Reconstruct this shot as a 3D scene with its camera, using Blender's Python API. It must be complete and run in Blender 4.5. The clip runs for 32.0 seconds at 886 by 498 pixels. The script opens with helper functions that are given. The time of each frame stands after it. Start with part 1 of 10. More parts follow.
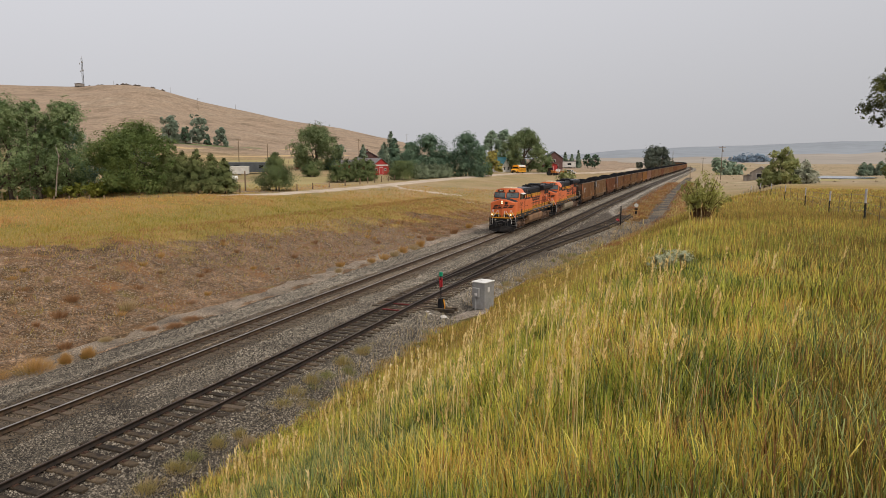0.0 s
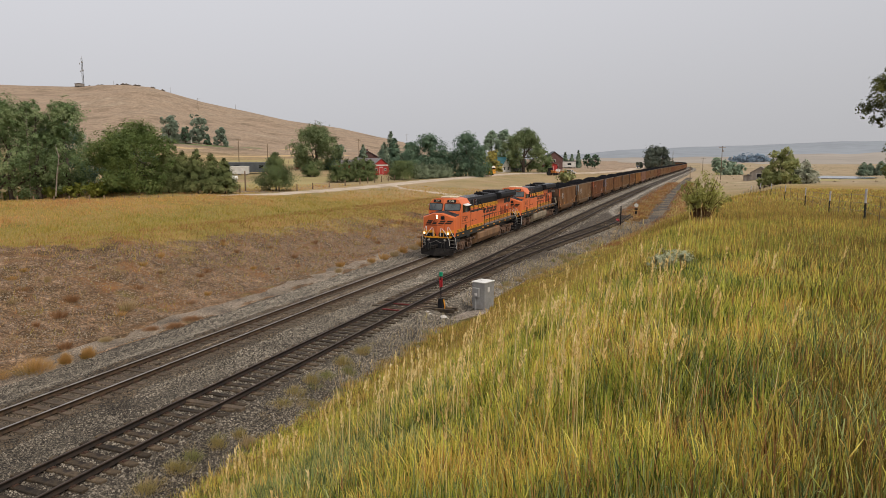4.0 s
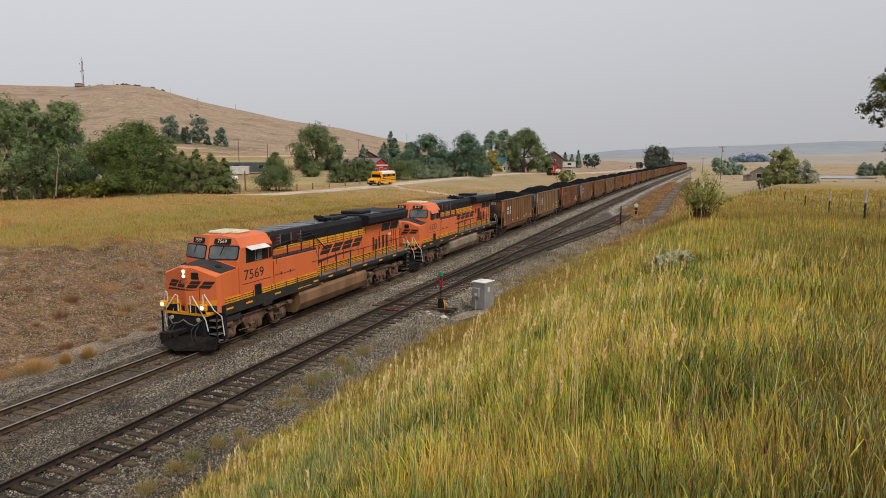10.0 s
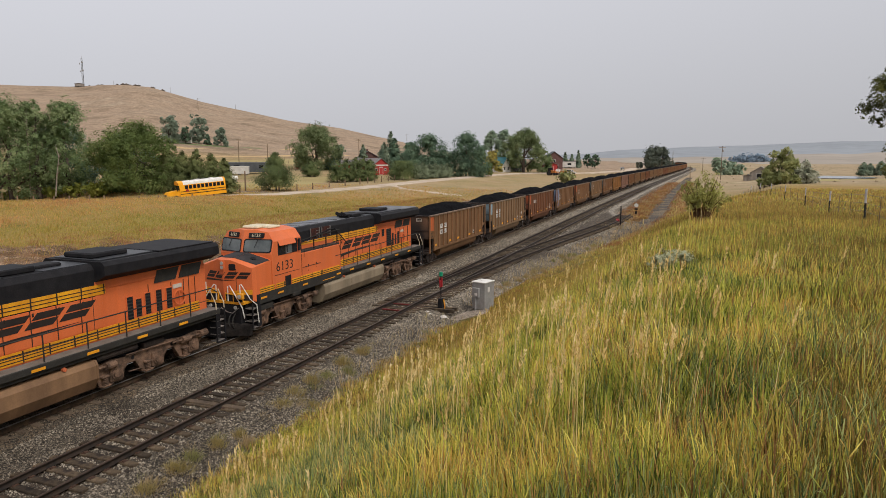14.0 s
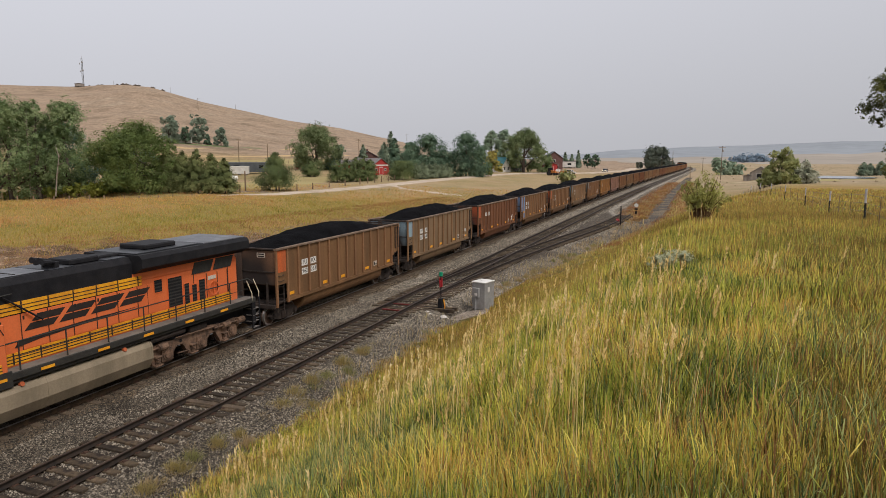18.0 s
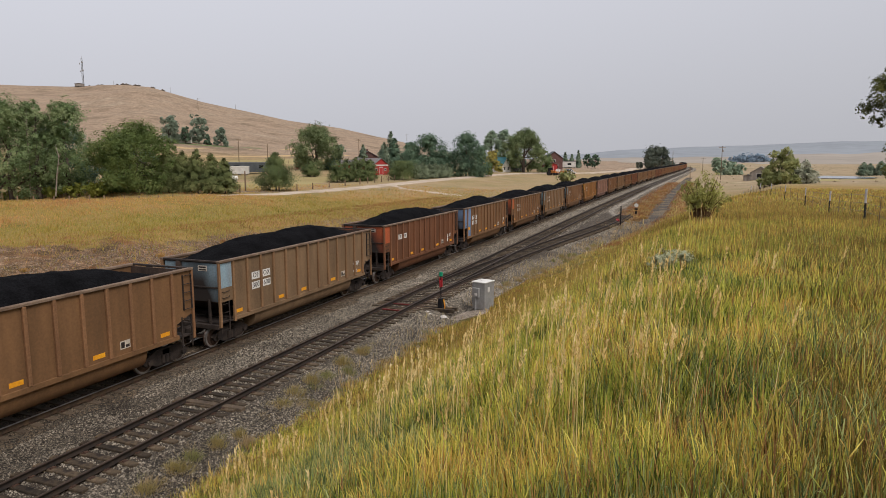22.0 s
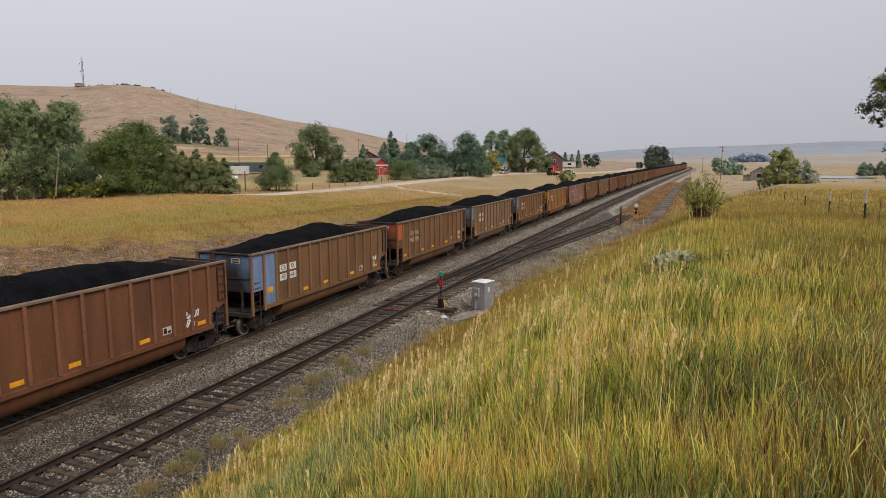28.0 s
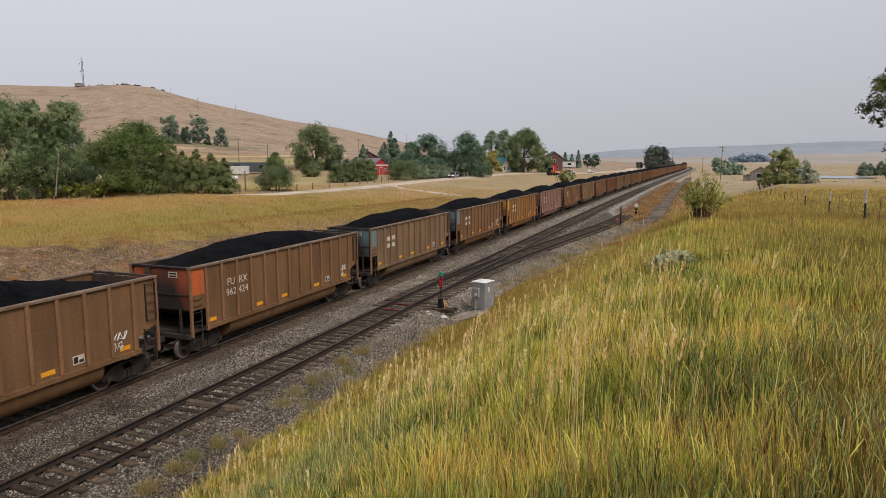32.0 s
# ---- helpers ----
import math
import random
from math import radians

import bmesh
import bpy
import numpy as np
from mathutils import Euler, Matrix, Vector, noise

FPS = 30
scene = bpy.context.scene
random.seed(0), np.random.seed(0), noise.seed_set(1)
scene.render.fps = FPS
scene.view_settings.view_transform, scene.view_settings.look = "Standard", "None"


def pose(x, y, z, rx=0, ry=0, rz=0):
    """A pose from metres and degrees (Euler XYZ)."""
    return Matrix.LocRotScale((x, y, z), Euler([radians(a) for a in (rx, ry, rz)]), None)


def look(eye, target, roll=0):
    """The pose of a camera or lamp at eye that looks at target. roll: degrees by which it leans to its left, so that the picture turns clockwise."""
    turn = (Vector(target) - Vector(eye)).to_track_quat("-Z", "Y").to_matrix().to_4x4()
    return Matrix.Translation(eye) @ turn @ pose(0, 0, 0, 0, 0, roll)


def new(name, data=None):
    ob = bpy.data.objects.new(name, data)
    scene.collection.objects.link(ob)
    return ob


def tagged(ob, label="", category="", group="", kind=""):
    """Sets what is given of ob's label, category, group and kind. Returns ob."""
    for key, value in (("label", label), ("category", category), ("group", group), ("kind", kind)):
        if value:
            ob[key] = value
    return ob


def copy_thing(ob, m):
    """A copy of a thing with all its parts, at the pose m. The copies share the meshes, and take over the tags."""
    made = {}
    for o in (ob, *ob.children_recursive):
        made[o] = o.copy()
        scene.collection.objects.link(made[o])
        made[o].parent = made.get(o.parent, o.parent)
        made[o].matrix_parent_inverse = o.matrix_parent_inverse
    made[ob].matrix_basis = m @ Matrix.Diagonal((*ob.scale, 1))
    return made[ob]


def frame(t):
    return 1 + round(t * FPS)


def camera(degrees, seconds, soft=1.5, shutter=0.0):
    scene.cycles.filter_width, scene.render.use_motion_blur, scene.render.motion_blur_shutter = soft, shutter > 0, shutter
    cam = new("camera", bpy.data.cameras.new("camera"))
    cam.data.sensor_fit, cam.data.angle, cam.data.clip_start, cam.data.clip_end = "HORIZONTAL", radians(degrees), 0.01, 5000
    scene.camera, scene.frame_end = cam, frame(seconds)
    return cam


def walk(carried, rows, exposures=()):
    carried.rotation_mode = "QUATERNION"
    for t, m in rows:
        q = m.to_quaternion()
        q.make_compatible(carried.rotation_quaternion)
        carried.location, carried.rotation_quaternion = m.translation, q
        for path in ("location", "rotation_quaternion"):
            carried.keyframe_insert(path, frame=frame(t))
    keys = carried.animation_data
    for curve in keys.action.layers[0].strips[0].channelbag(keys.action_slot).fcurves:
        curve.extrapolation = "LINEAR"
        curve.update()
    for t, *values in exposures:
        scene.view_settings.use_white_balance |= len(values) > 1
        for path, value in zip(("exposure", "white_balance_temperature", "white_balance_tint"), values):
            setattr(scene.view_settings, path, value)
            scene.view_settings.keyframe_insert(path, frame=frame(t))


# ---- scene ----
import itertools
from collections import defaultdict

# ---- camera: it stands still on the grassy bank ----
cam = camera(68.5, 32.0, soft=0.6)
EYE = (20.505, 0.0, 8.324)
STAND = pose(*EYE, 90 - 7.938, 0, 21.13)
walk(cam, [(0.0, STAND), (32.0, STAND)], [(0.0, 0.0, 6500, 11.5), (9.0, 0.0, 6450, 11.5), (18.0, 0.0, 6340, 12.5), (32.0, 0.0, 6220, 13.5)])

# ---- world: smoky overcast sky, one soft sun ----
world = bpy.data.worlds.new("world")
scene.world = world
world.use_nodes = True
wn, wl = world.node_tree.nodes, world.node_tree.links
sky = wn.new("ShaderNodeTexSky")
sky.sky_type, sky.sun_disc = "NISHITA", False
sky.sun_elevation, sky.sun_rotation = radians(48), radians(118)
sky.air_density, sky.dust_density, sky.ozone_density = 1.0, 8.0, 1.0
smoke = wn.new("ShaderNodeMix")
smoke.data_type = "RGBA"
smoke.inputs[0].default_value = 0.93
coords, split, ramp = wn.new("ShaderNodeTexCoord"), wn.new("ShaderNodeSeparateXYZ"), wn.new("ShaderNodeValToRGB")
wl.new(coords.outputs["Generated"], split.inputs[0])
tilt = wn.new("ShaderNodeMath")
tilt.operation, tilt.inputs[1].default_value = "MULTIPLY_ADD", -0.13
wl.new(split.outputs[0], tilt.inputs[0])
wl.new(split.outputs[2], tilt.inputs[2])
wl.new(tilt.outputs[0], ramp.inputs[0])
ramp.color_ramp.elements[0].position, ramp.color_ramp.elements[0].color = 0.0, (5.1, 5.13, 5.27, 1)
ramp.color_ramp.elements[1].position, ramp.color_ramp.elements[1].color = 0.3, (6.85, 6.9, 7.18, 1)
wl.new(sky.outputs[0], smoke.inputs[6])
wl.new(ramp.outputs[0], smoke.inputs[7])
back = wn["Background"]
wl.new(smoke.outputs[2], back.inputs[0])
back.inputs[1].default_value = 0.1
sun = new("sun", bpy.data.lights.new("sun", "SUN"))
sun.data.energy, sun.data.angle, sun.data.color = 2.3, radians(25), (1.0, 0.94, 0.86)
sun.matrix_world = look((0, 0, 0), (-0.75, 0.4, -1.0))

# ---- materials ----
def srgb(r, g, b):
    return tuple(((c / 255 + 0.055) / 1.055) ** 2.4 if c > 10 else c / 3294 for c in (r, g, b))


def surf(name, a, b=None, scale=3.0, rough=0.8, metal=0.0, fine=40.0, fine_amt=0.25, bump=0.2, bump_scale=60.0,
         streak=False, dust=None, dust_amt=0.0, rnd=0.0, island=0.0, stops=(0.35, 0.65), patch=None, patch_scale=0.2, coat=0.0, bump_dist=0.02, pebbles=0.0, spec=0.3):
    """A procedural surface: broad variation from a to b, fine grain, relief, and dust or patches laid over it."""
    b = b or tuple(c * 0.7 for c in a)
    m = bpy.data.materials.new(name)
    m.use_nodes = True
    n, l = m.node_tree.nodes, m.node_tree.links
    bsdf = n["Principled BSDF"]
    bsdf.inputs["Roughness"].default_value, bsdf.inputs["Metallic"].default_value = rough, metal
    bsdf.inputs["Specular IOR Level"].default_value = spec
    if coat:
        bsdf.inputs["Coat Weight"].default_value, bsdf.inputs["Coat Roughness"].default_value = coat, 0.25
    tc = n.new("ShaderNodeTexCoord")
    mp = n.new("ShaderNodeMapping")
    l.new(tc.outputs["Object"], mp.inputs[0])
    if streak:
        mp.inputs["Scale"].default_value = (1, 1, 0.18)
    broad = n.new("ShaderNodeTexNoise")
    broad.inputs["Scale"].default_value, broad.inputs["Detail"].default_value, broad.inputs["Roughness"].default_value = scale, 5, 0.6
    l.new(mp.outputs[0], broad.inputs["Vector"])
    cr = n.new("ShaderNodeValToRGB")
    cr.color_ramp.elements[0].position, cr.color_ramp.elements[0].color = stops[0], (*a, 1)
    cr.color_ramp.elements[1].position, cr.color_ramp.elements[1].color = stops[1], (*b, 1)
    l.new(broad.outputs["Fac"], cr.inputs[0])
    out = cr.outputs[0]

    def over(fac, colour, blend="MIX"):
        nonlocal out
        mix = n.new("ShaderNodeMix")
        mix.data_type, mix.blend_type = "RGBA", blend
        if hasattr(fac, "is_linked"):
            l.new(fac, mix.inputs[0])
        else:
            mix.inputs[0].default_value = fac
        l.new(out, mix.inputs[6])
        if hasattr(colour, "is_linked"):
            l.new(colour, mix.inputs[7])
        else:
            mix.inputs[7].default_value = (*colour, 1)
        out = mix.outputs[2]

    def noisy(sc, lo, hi, detail=3):
        t = n.new("ShaderNodeTexNoise")
        t.inputs["Scale"].default_value, t.inputs["Detail"].default_value = sc, detail
        l.new(mp.outputs[0], t.inputs["Vector"])
        r = n.new("ShaderNodeMapRange")
        r.inputs[1].default_value, r.inputs[2].default_value = lo, hi
        l.new(t.outputs["Fac"], r.inputs[0])
        return r.outputs[0]

    if patch:
        over(noisy(patch_scale, 0.45, 0.62), patch)
    if dust:
        r = n.new("ShaderNodeMath")
        r.operation = "MULTIPLY"
        r.inputs[1].default_value = dust_amt
        l.new(noisy(scale * 2.3, 0.3, 0.7, 5), r.inputs[0])
        over(r.outputs[0], dust)
    if fine_amt:
        g = n.new("ShaderNodeTexNoise")
        g.inputs["Scale"].default_value, g.inputs["Detail"].default_value = fine, 2
        l.new(tc.outputs["Object"], g.inputs["Vector"])
        r = n.new("ShaderNodeMapRange")
        r.inputs[1].default_value, r.inputs[2].default_value = 0.3, 0.7
        r.inputs[3].default_value, r.inputs[4].default_value = 1 - fine_amt, 1 + fine_amt
        l.new(g.outputs["Fac"], r.inputs[0])
        over(1.0, r.outputs[0], "MULTIPLY")
    if rnd or island:
        src = n.new("ShaderNodeObjectInfo").outputs["Random"] if rnd else n.new("ShaderNodeNewGeometry").outputs["Random Per Island"]
        r = n.new("ShaderNodeMapRange")
        r.inputs[3].default_value, r.inputs[4].default_value = 1 - (rnd or island), 1 + (rnd or island)
        l.new(src, r.inputs[0])
        over(1.0, r.outputs[0], "MULTIPLY")
    if pebbles:
        vo = n.new("ShaderNodeTexVoronoi")
        vo.inputs["Scale"].default_value = pebbles
        l.new(tc.outputs["Object"], vo.inputs["Vector"])
        sep = n.new("ShaderNodeSeparateColor")
        l.new(vo.outputs["Color"], sep.inputs[0])
        r = n.new("ShaderNodeMapRange")
        r.inputs[3].default_value, r.inputs[4].default_value = 0.45, 1.75
        l.new(sep.outputs[0], r.inputs[0])
        over(1.0, r.outputs[0], "MULTIPLY")
        # dark rims: shade in the gaps between pebbles, put into the colour
        r = n.new("ShaderNodeMapRange")
        r.inputs[1].default_value, r.inputs[2].default_value, r.inputs[3].default_value, r.inputs[4].default_value = 0.35, 0.75, 1.0, 0.35
        l.new(vo.outputs["Distance"], r.inputs[0])
        over(1.0, r.outputs[0], "MULTIPLY")
        bp = n.new("ShaderNodeBump")
        bp.invert = True
        bp.inputs["Strength"].default_value, bp.inputs["Distance"].default_value = 1.0, 0.04
        l.new(vo.outputs["Distance"], bp.inputs["Height"])
        l.new(bp.outputs[0], bsdf.inputs["Normal"])
    l.new(out, bsdf.inputs["Base Color"])
    if bump:
        bt = n.new("ShaderNodeTexNoise")
        bt.inputs["Scale"].default_value, bt.inputs["Detail"].default_value = bump_scale, 4
        l.new(tc.outputs["Object"], bt.inputs["Vector"])
        bp = n.new("ShaderNodeBump")
        bp.inputs["Strength"].default_value, bp.inputs["Distance"].default_value = bump, bump_dist
        l.new(bt.outputs["Fac"], bp.inputs["Height"])
        l.new(bp.outputs[0], bsdf.inputs["Normal"])
    return m


def glow(name, colour, strength):
    m = bpy.data.materials.new(name)
    m.use_nodes = True
    p = m.node_tree.nodes["Principled BSDF"]
    p.inputs["Base Color"].default_value = (*colour, 1)
    p.inputs["Emission Color"].default_value = (*colour, 1)
    p.inputs["Emission Strength"].default_value = strength
    return m


def leafy(name, shades, rough=0.7, noise_scale=0.4, drift=0.84, through_light=0.28):
    """Leaves or blades: a ramp of shades picked leaf by leaf, with drifts of colour over the plant."""
    m = bpy.data.materials.new(name)
    m.use_nodes = True
    n, l = m.node_tree.nodes, m.node_tree.links
    bsdf = n["Principled BSDF"]
    bsdf.inputs["Roughness"].default_value = rough
    bsdf.inputs["Specular IOR Level"].default_value = 0.2
    geo = n.new("ShaderNodeNewGeometry")
    tc = n.new("ShaderNodeTexCoord")
    t = n.new("ShaderNodeTexNoise")
    t.inputs["Scale"].default_value, t.inputs["Detail"].default_value = noise_scale, 3
    l.new(tc.outputs["Object"], t.inputs["Vector"])
    mr = n.new("ShaderNodeMapRange")
    mr.inputs[1].default_value, mr.inputs[2].default_value = 0.3, 0.7
    l.new(t.outputs["Fac"], mr.inputs[0])
    mx = n.new("ShaderNodeMix")
    mx.inputs[0].default_value = drift
    l.new(geo.outputs["Random Per Island"], mx.inputs[2])
    l.new(mr.outputs[0], mx.inputs[3])
    cr = n.new("ShaderNodeValToRGB")
    el = cr.color_ramp.elements
    while len(el) < len(shades):
        el.new(0.5)
    for i, c in enumerate(shades):
        el[i].position = 0.12 + 0.76 * i / (len(shades) - 1)
        el[i].color = (*c, 1)
    l.new(mx.outputs[0], cr.inputs[0])
    l.new(cr.outputs[0], bsdf.inputs["Base Color"])
    thin, both = n.new("ShaderNodeBsdfTranslucent"), n.new("ShaderNodeMixShader")
    both.inputs[0].default_value = through_light
    l.new(cr.outputs[0], thin.inputs[0])
    l.new(bsdf.outputs[0], both.inputs[1])
    l.new(thin.outputs[0], both.inputs[2])
    l.new(both.outputs[0], n["Material Output"].inputs[0])
    return m


MAT = {}
MAT["rail_dark"] = surf("dark_rail_rust", srgb(54, 43, 34), srgb(30, 26, 23), 4, 0.8, 0.1, 80, 0.2, 0.2)
MAT["rail_head_dark"] = surf("rail_head_rusty", srgb(84, 70, 60), srgb(60, 50, 44), 2, 0.5, 0.4, 30, 0.1, 0.02)
MAT["rail_side"] = surf("rail_rust", srgb(82, 64, 46), srgb(50, 41, 32), 4, 0.85, 0.1, 80, 0.2, 0.2)
MAT["rail_head"] = surf("rail_head_steel", srgb(176, 172, 168), srgb(140, 132, 126), 2, 0.38, 0.75, 30, 0.1, 0.02)
MAT["tie"] = surf("tie_dark_wood", srgb(92, 78, 60), srgb(36, 30, 25), 2.5, 0.9, 0, 50, 0.3, 0.5, 30, rnd=0.5)
MAT["tie_dusty"] = surf("tie_dusty_wood", srgb(98, 84, 68), srgb(70, 60, 50), 2.5, 0.9, 0, 50, 0.3, 0.5, 30, rnd=0.2)
MAT["tie_plate"] = surf("tie_plate_steel", srgb(90, 66, 52), srgb(66, 50, 42), 6, 0.8, 0.3, 60, 0.2, 0.1)
MAT["ballast"] = surf("ballast_gravel", srgb(114, 104, 89), srgb(90, 82, 69), 0.9, 0.95, 0, 16, 0.2, 0.0, 22, patch=srgb(80, 71, 59), patch_scale=0.35, pebbles=17.0)
# brightens base colour along the line; on ballast it stands for grazing-lit stone tops
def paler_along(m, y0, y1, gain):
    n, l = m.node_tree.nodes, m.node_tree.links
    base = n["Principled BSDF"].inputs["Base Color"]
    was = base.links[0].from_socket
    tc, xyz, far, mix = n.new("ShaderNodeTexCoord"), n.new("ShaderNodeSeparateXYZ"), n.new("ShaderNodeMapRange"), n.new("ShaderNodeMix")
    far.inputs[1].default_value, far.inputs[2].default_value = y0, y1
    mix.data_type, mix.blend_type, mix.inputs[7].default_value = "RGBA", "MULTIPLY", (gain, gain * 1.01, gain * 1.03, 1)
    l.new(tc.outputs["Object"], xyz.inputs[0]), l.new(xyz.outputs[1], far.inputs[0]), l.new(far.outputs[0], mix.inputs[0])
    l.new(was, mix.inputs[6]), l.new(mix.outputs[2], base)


def stained(m, dirts):
    """Dirt laid over a material where the mesh's stain attribute says, one colour for each channel."""
    n, l = m.node_tree.nodes, m.node_tree.links
    base = n["Principled BSDF"].inputs["Base Color"]
    at, sep = n.new("ShaderNodeAttribute"), n.new("ShaderNodeSeparateColor")
    at.attribute_name = "stain"
    l.new(at.outputs["Color"], sep.inputs[0])
    grain = n.new("ShaderNodeTexNoise")
    grain.inputs["Scale"].default_value, grain.inputs["Detail"].default_value = 3.0, 6
    l.new(n["Texture Coordinate"].outputs["Object"], grain.inputs["Vector"])
    for k, (colour, amount) in enumerate(dirts):
        r, mul, mix = n.new("ShaderNodeMapRange"), n.new("ShaderNodeMath"), n.new("ShaderNodeMix")
        r.inputs[1].default_value, r.inputs[2].default_value, r.inputs[3].default_value, r.inputs[4].default_value = 0.35, 0.6, amount * 0.45, amount
        l.new(grain.outputs["Fac"], r.inputs[0])
        mul.operation, mix.data_type, mix.inputs[7].default_value = "MULTIPLY", "RGBA", (*colour, 1)
        l.new(sep.outputs[k], mul.inputs[0]), l.new(r.outputs[0], mul.inputs[1]), l.new(mul.outputs[0], mix.inputs[0])
        l.new(base.links[0].from_socket, mix.inputs[6]), l.new(mix.outputs[2], base)
    # single stones still show through the dirt, shade in their gaps painted dark
    vo, sep2, tone, gap = n.new("ShaderNodeTexVoronoi"), n.new("ShaderNodeSeparateColor"), n.new("ShaderNodeMapRange"), n.new("ShaderNodeMapRange")
    vo.inputs["Scale"].default_value = 24.0
    l.new(n["Texture Coordinate"].outputs["Object"], vo.inputs["Vector"]), l.new(vo.outputs["Color"], sep2.inputs[0]), l.new(sep2.outputs[1], tone.inputs[0]), l.new(vo.outputs["Distance"], gap.inputs[0])
    tone.inputs[3].default_value, tone.inputs[4].default_value = 0.62, 1.75
    gap.inputs[1].default_value, gap.inputs[2].default_value, gap.inputs[3].default_value, gap.inputs[4].default_value = 0.3, 0.7, 1.15, 0.3
    for fac in (tone, gap):
        mix = n.new("ShaderNodeMix")
        mix.data_type, mix.blend_type, mix.inputs[0].default_value = "RGBA", "MULTIPLY", 1.0
        l.new(base.links[0].from_socket, mix.inputs[6]), l.new(fac.outputs[0], mix.inputs[7]), l.new(mix.outputs[2], base)


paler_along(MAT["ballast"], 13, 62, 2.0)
stained(MAT["ballast"], ((srgb(100, 86, 70), 0.75), (srgb(66, 56, 46), 0.85), (srgb(172, 164, 152), 0.85)))
MAT["stone"] = surf("ballast_stone", srgb(126, 117, 103), srgb(96, 89, 78), 0.8, 0.9, 0, 30, 0.2, 0.0, island=0.9)
# the loose stones get the same painted brightening
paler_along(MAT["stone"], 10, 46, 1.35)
MAT["stone_brown"] = surf("rusty_ballast_stone", srgb(104, 90, 72), srgb(62, 53, 43), 0.8, 0.9, 0, 30, 0.2, 0.0, island=0.9)
MAT["path"] = surf("access_path_grit", srgb(140, 124, 105), srgb(100, 88, 75), 0.5, 0.95, 0, 14, 0.3, 0.3, 25, patch=srgb(150, 134, 115), patch_scale=0.3, pebbles=26.0)
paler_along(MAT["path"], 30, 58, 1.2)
MAT["road"] = surf("gravel_road", srgb(190, 174, 154), srgb(166, 148, 128), 0.25, 0.95, 0, 10, 0.12, 0.3, 20)
MAT["black"] = surf("black_paint", (0.010, 0.010, 0.012), (0.018, 0.018, 0.020), 2, 0.6, 0, 30, 0.2, 0.05, dust=srgb(96, 88, 80), dust_amt=0.05, spec=0.12)
# bluish grey mixed into the black for the sky's sheen on the roof
MAT["black_roof"] = surf("black_roof_sheen", srgb(44, 47, 52), srgb(26, 28, 31), 1.5, 0.42, 0, 30, 0.15, 0.05, dust=srgb(84, 84, 86), dust_amt=0.3, spec=0.5)
MAT["truck_dusty"] = surf("dusty_truck", srgb(128, 101, 82), srgb(72, 58, 48), 3, 0.85, 0.1, 40, 0.3, 0.3)
# dirt colour, darkened for the shade under the cars
MAT["grime"] = surf("shaded_truck_grime", srgb(66, 56, 50), srgb(40, 35, 32), 3, 0.85, 0.1, 40, 0.3, 0.3)
MAT["wheel"] = surf("wheel_steel", srgb(104, 84, 72), srgb(72, 58, 51), 3, 0.6, 0.4, 40, 0.2, 0.1)
MAT["orange"] = surf("orange_paint", srgb(220, 112, 60), srgb(204, 102, 54), 1.2, 0.45, 0, 20, 0.06, 0.02, streak=True, dust=srgb(206, 112, 72), dust_amt=0.5)
MAT["yellow"] = surf("yellow_paint", srgb(240, 172, 26), srgb(214, 144, 24), 1.6, 0.5, 0, 20, 0.1, 0.02, streak=True, dust=srgb(190, 122, 52), dust_amt=0.5)
MAT["deck"] = surf("dark_sill_paint", srgb(48, 48, 45), srgb(38, 38, 36), 3, 0.7, 0, 40, 0.2, 0.1, dust=srgb(96, 82, 68), dust_amt=0.12)
# paler than the sill: the lit upper face is put into the colour
MAT["walk_grey"] = surf("lit_tread_plate", srgb(122, 118, 112), srgb(96, 92, 88), 2, 0.7, 0.1, 40, 0.15, 0.1, dust=srgb(128, 108, 88), dust_amt=0.3)
MAT["tank"] = surf("dusty_tank", srgb(140, 108, 78), srgb(100, 76, 56), 0.9, 0.7, 0, 20, 0.08, 0.04, streak=True)
MAT["tank_grey"] = surf("dusty_grey_tank", srgb(146, 132, 110), srgb(112, 100, 82), 0.9, 0.7, 0, 20, 0.08, 0.04, streak=True)
MAT["vent_dark"] = surf("vent_red_lead", srgb(74, 34, 24), srgb(36, 20, 16), 3, 0.8, 0, 20, 0.2, 0.1)
MAT["plow"] = surf("worn_plow", srgb(32, 30, 30), srgb(20, 19, 20), 2.5, 0.6, 0, 30, 0.3, 0.1, dust=srgb(96, 86, 76), dust_amt=0.16, spec=0.12)
MAT["glare"] = surf("anti_glare_paint", srgb(58, 54, 54), srgb(44, 42, 43), 2, 0.8, 0, 30, 0.2, 0.1)
# grey base colour stands for the sky reflected in the panes
MAT["glass"] = surf("cab_glass", srgb(104, 110, 110), srgb(66, 72, 74), 1, 0.12, 0, 5, 0.05, 0)
MAT["dark_glass"] = surf("dark_glass", (0.012, 0.013, 0.015), (0.02, 0.02, 0.022), 1, 0.15, 0, 5, 0.05, 0)
MAT["white"] = surf("white_paint", srgb(224, 222, 216), srgb(204, 200, 192), 2, 0.6, 0, 20, 0.08, 0.02)
MAT["beige"] = surf("beige_roof_unit", srgb(214, 204, 176), srgb(188, 176, 148), 2, 0.7, 0, 20, 0.1, 0.05)
MAT["grey_roof"] = surf("grey_roof_panel", srgb(126, 128, 132), srgb(96, 98, 102), 1.5, 0.6, 0, 20, 0.15, 0.05, dust=srgb(80, 80, 82), dust_amt=0.4)
MAT["headlight"] = glow("headlight_glow", (1.0, 0.84, 0.52), 1.7)
MAT["ditchlight"] = glow("ditch_light_glow", (1.0, 0.8, 0.5), 1.8)
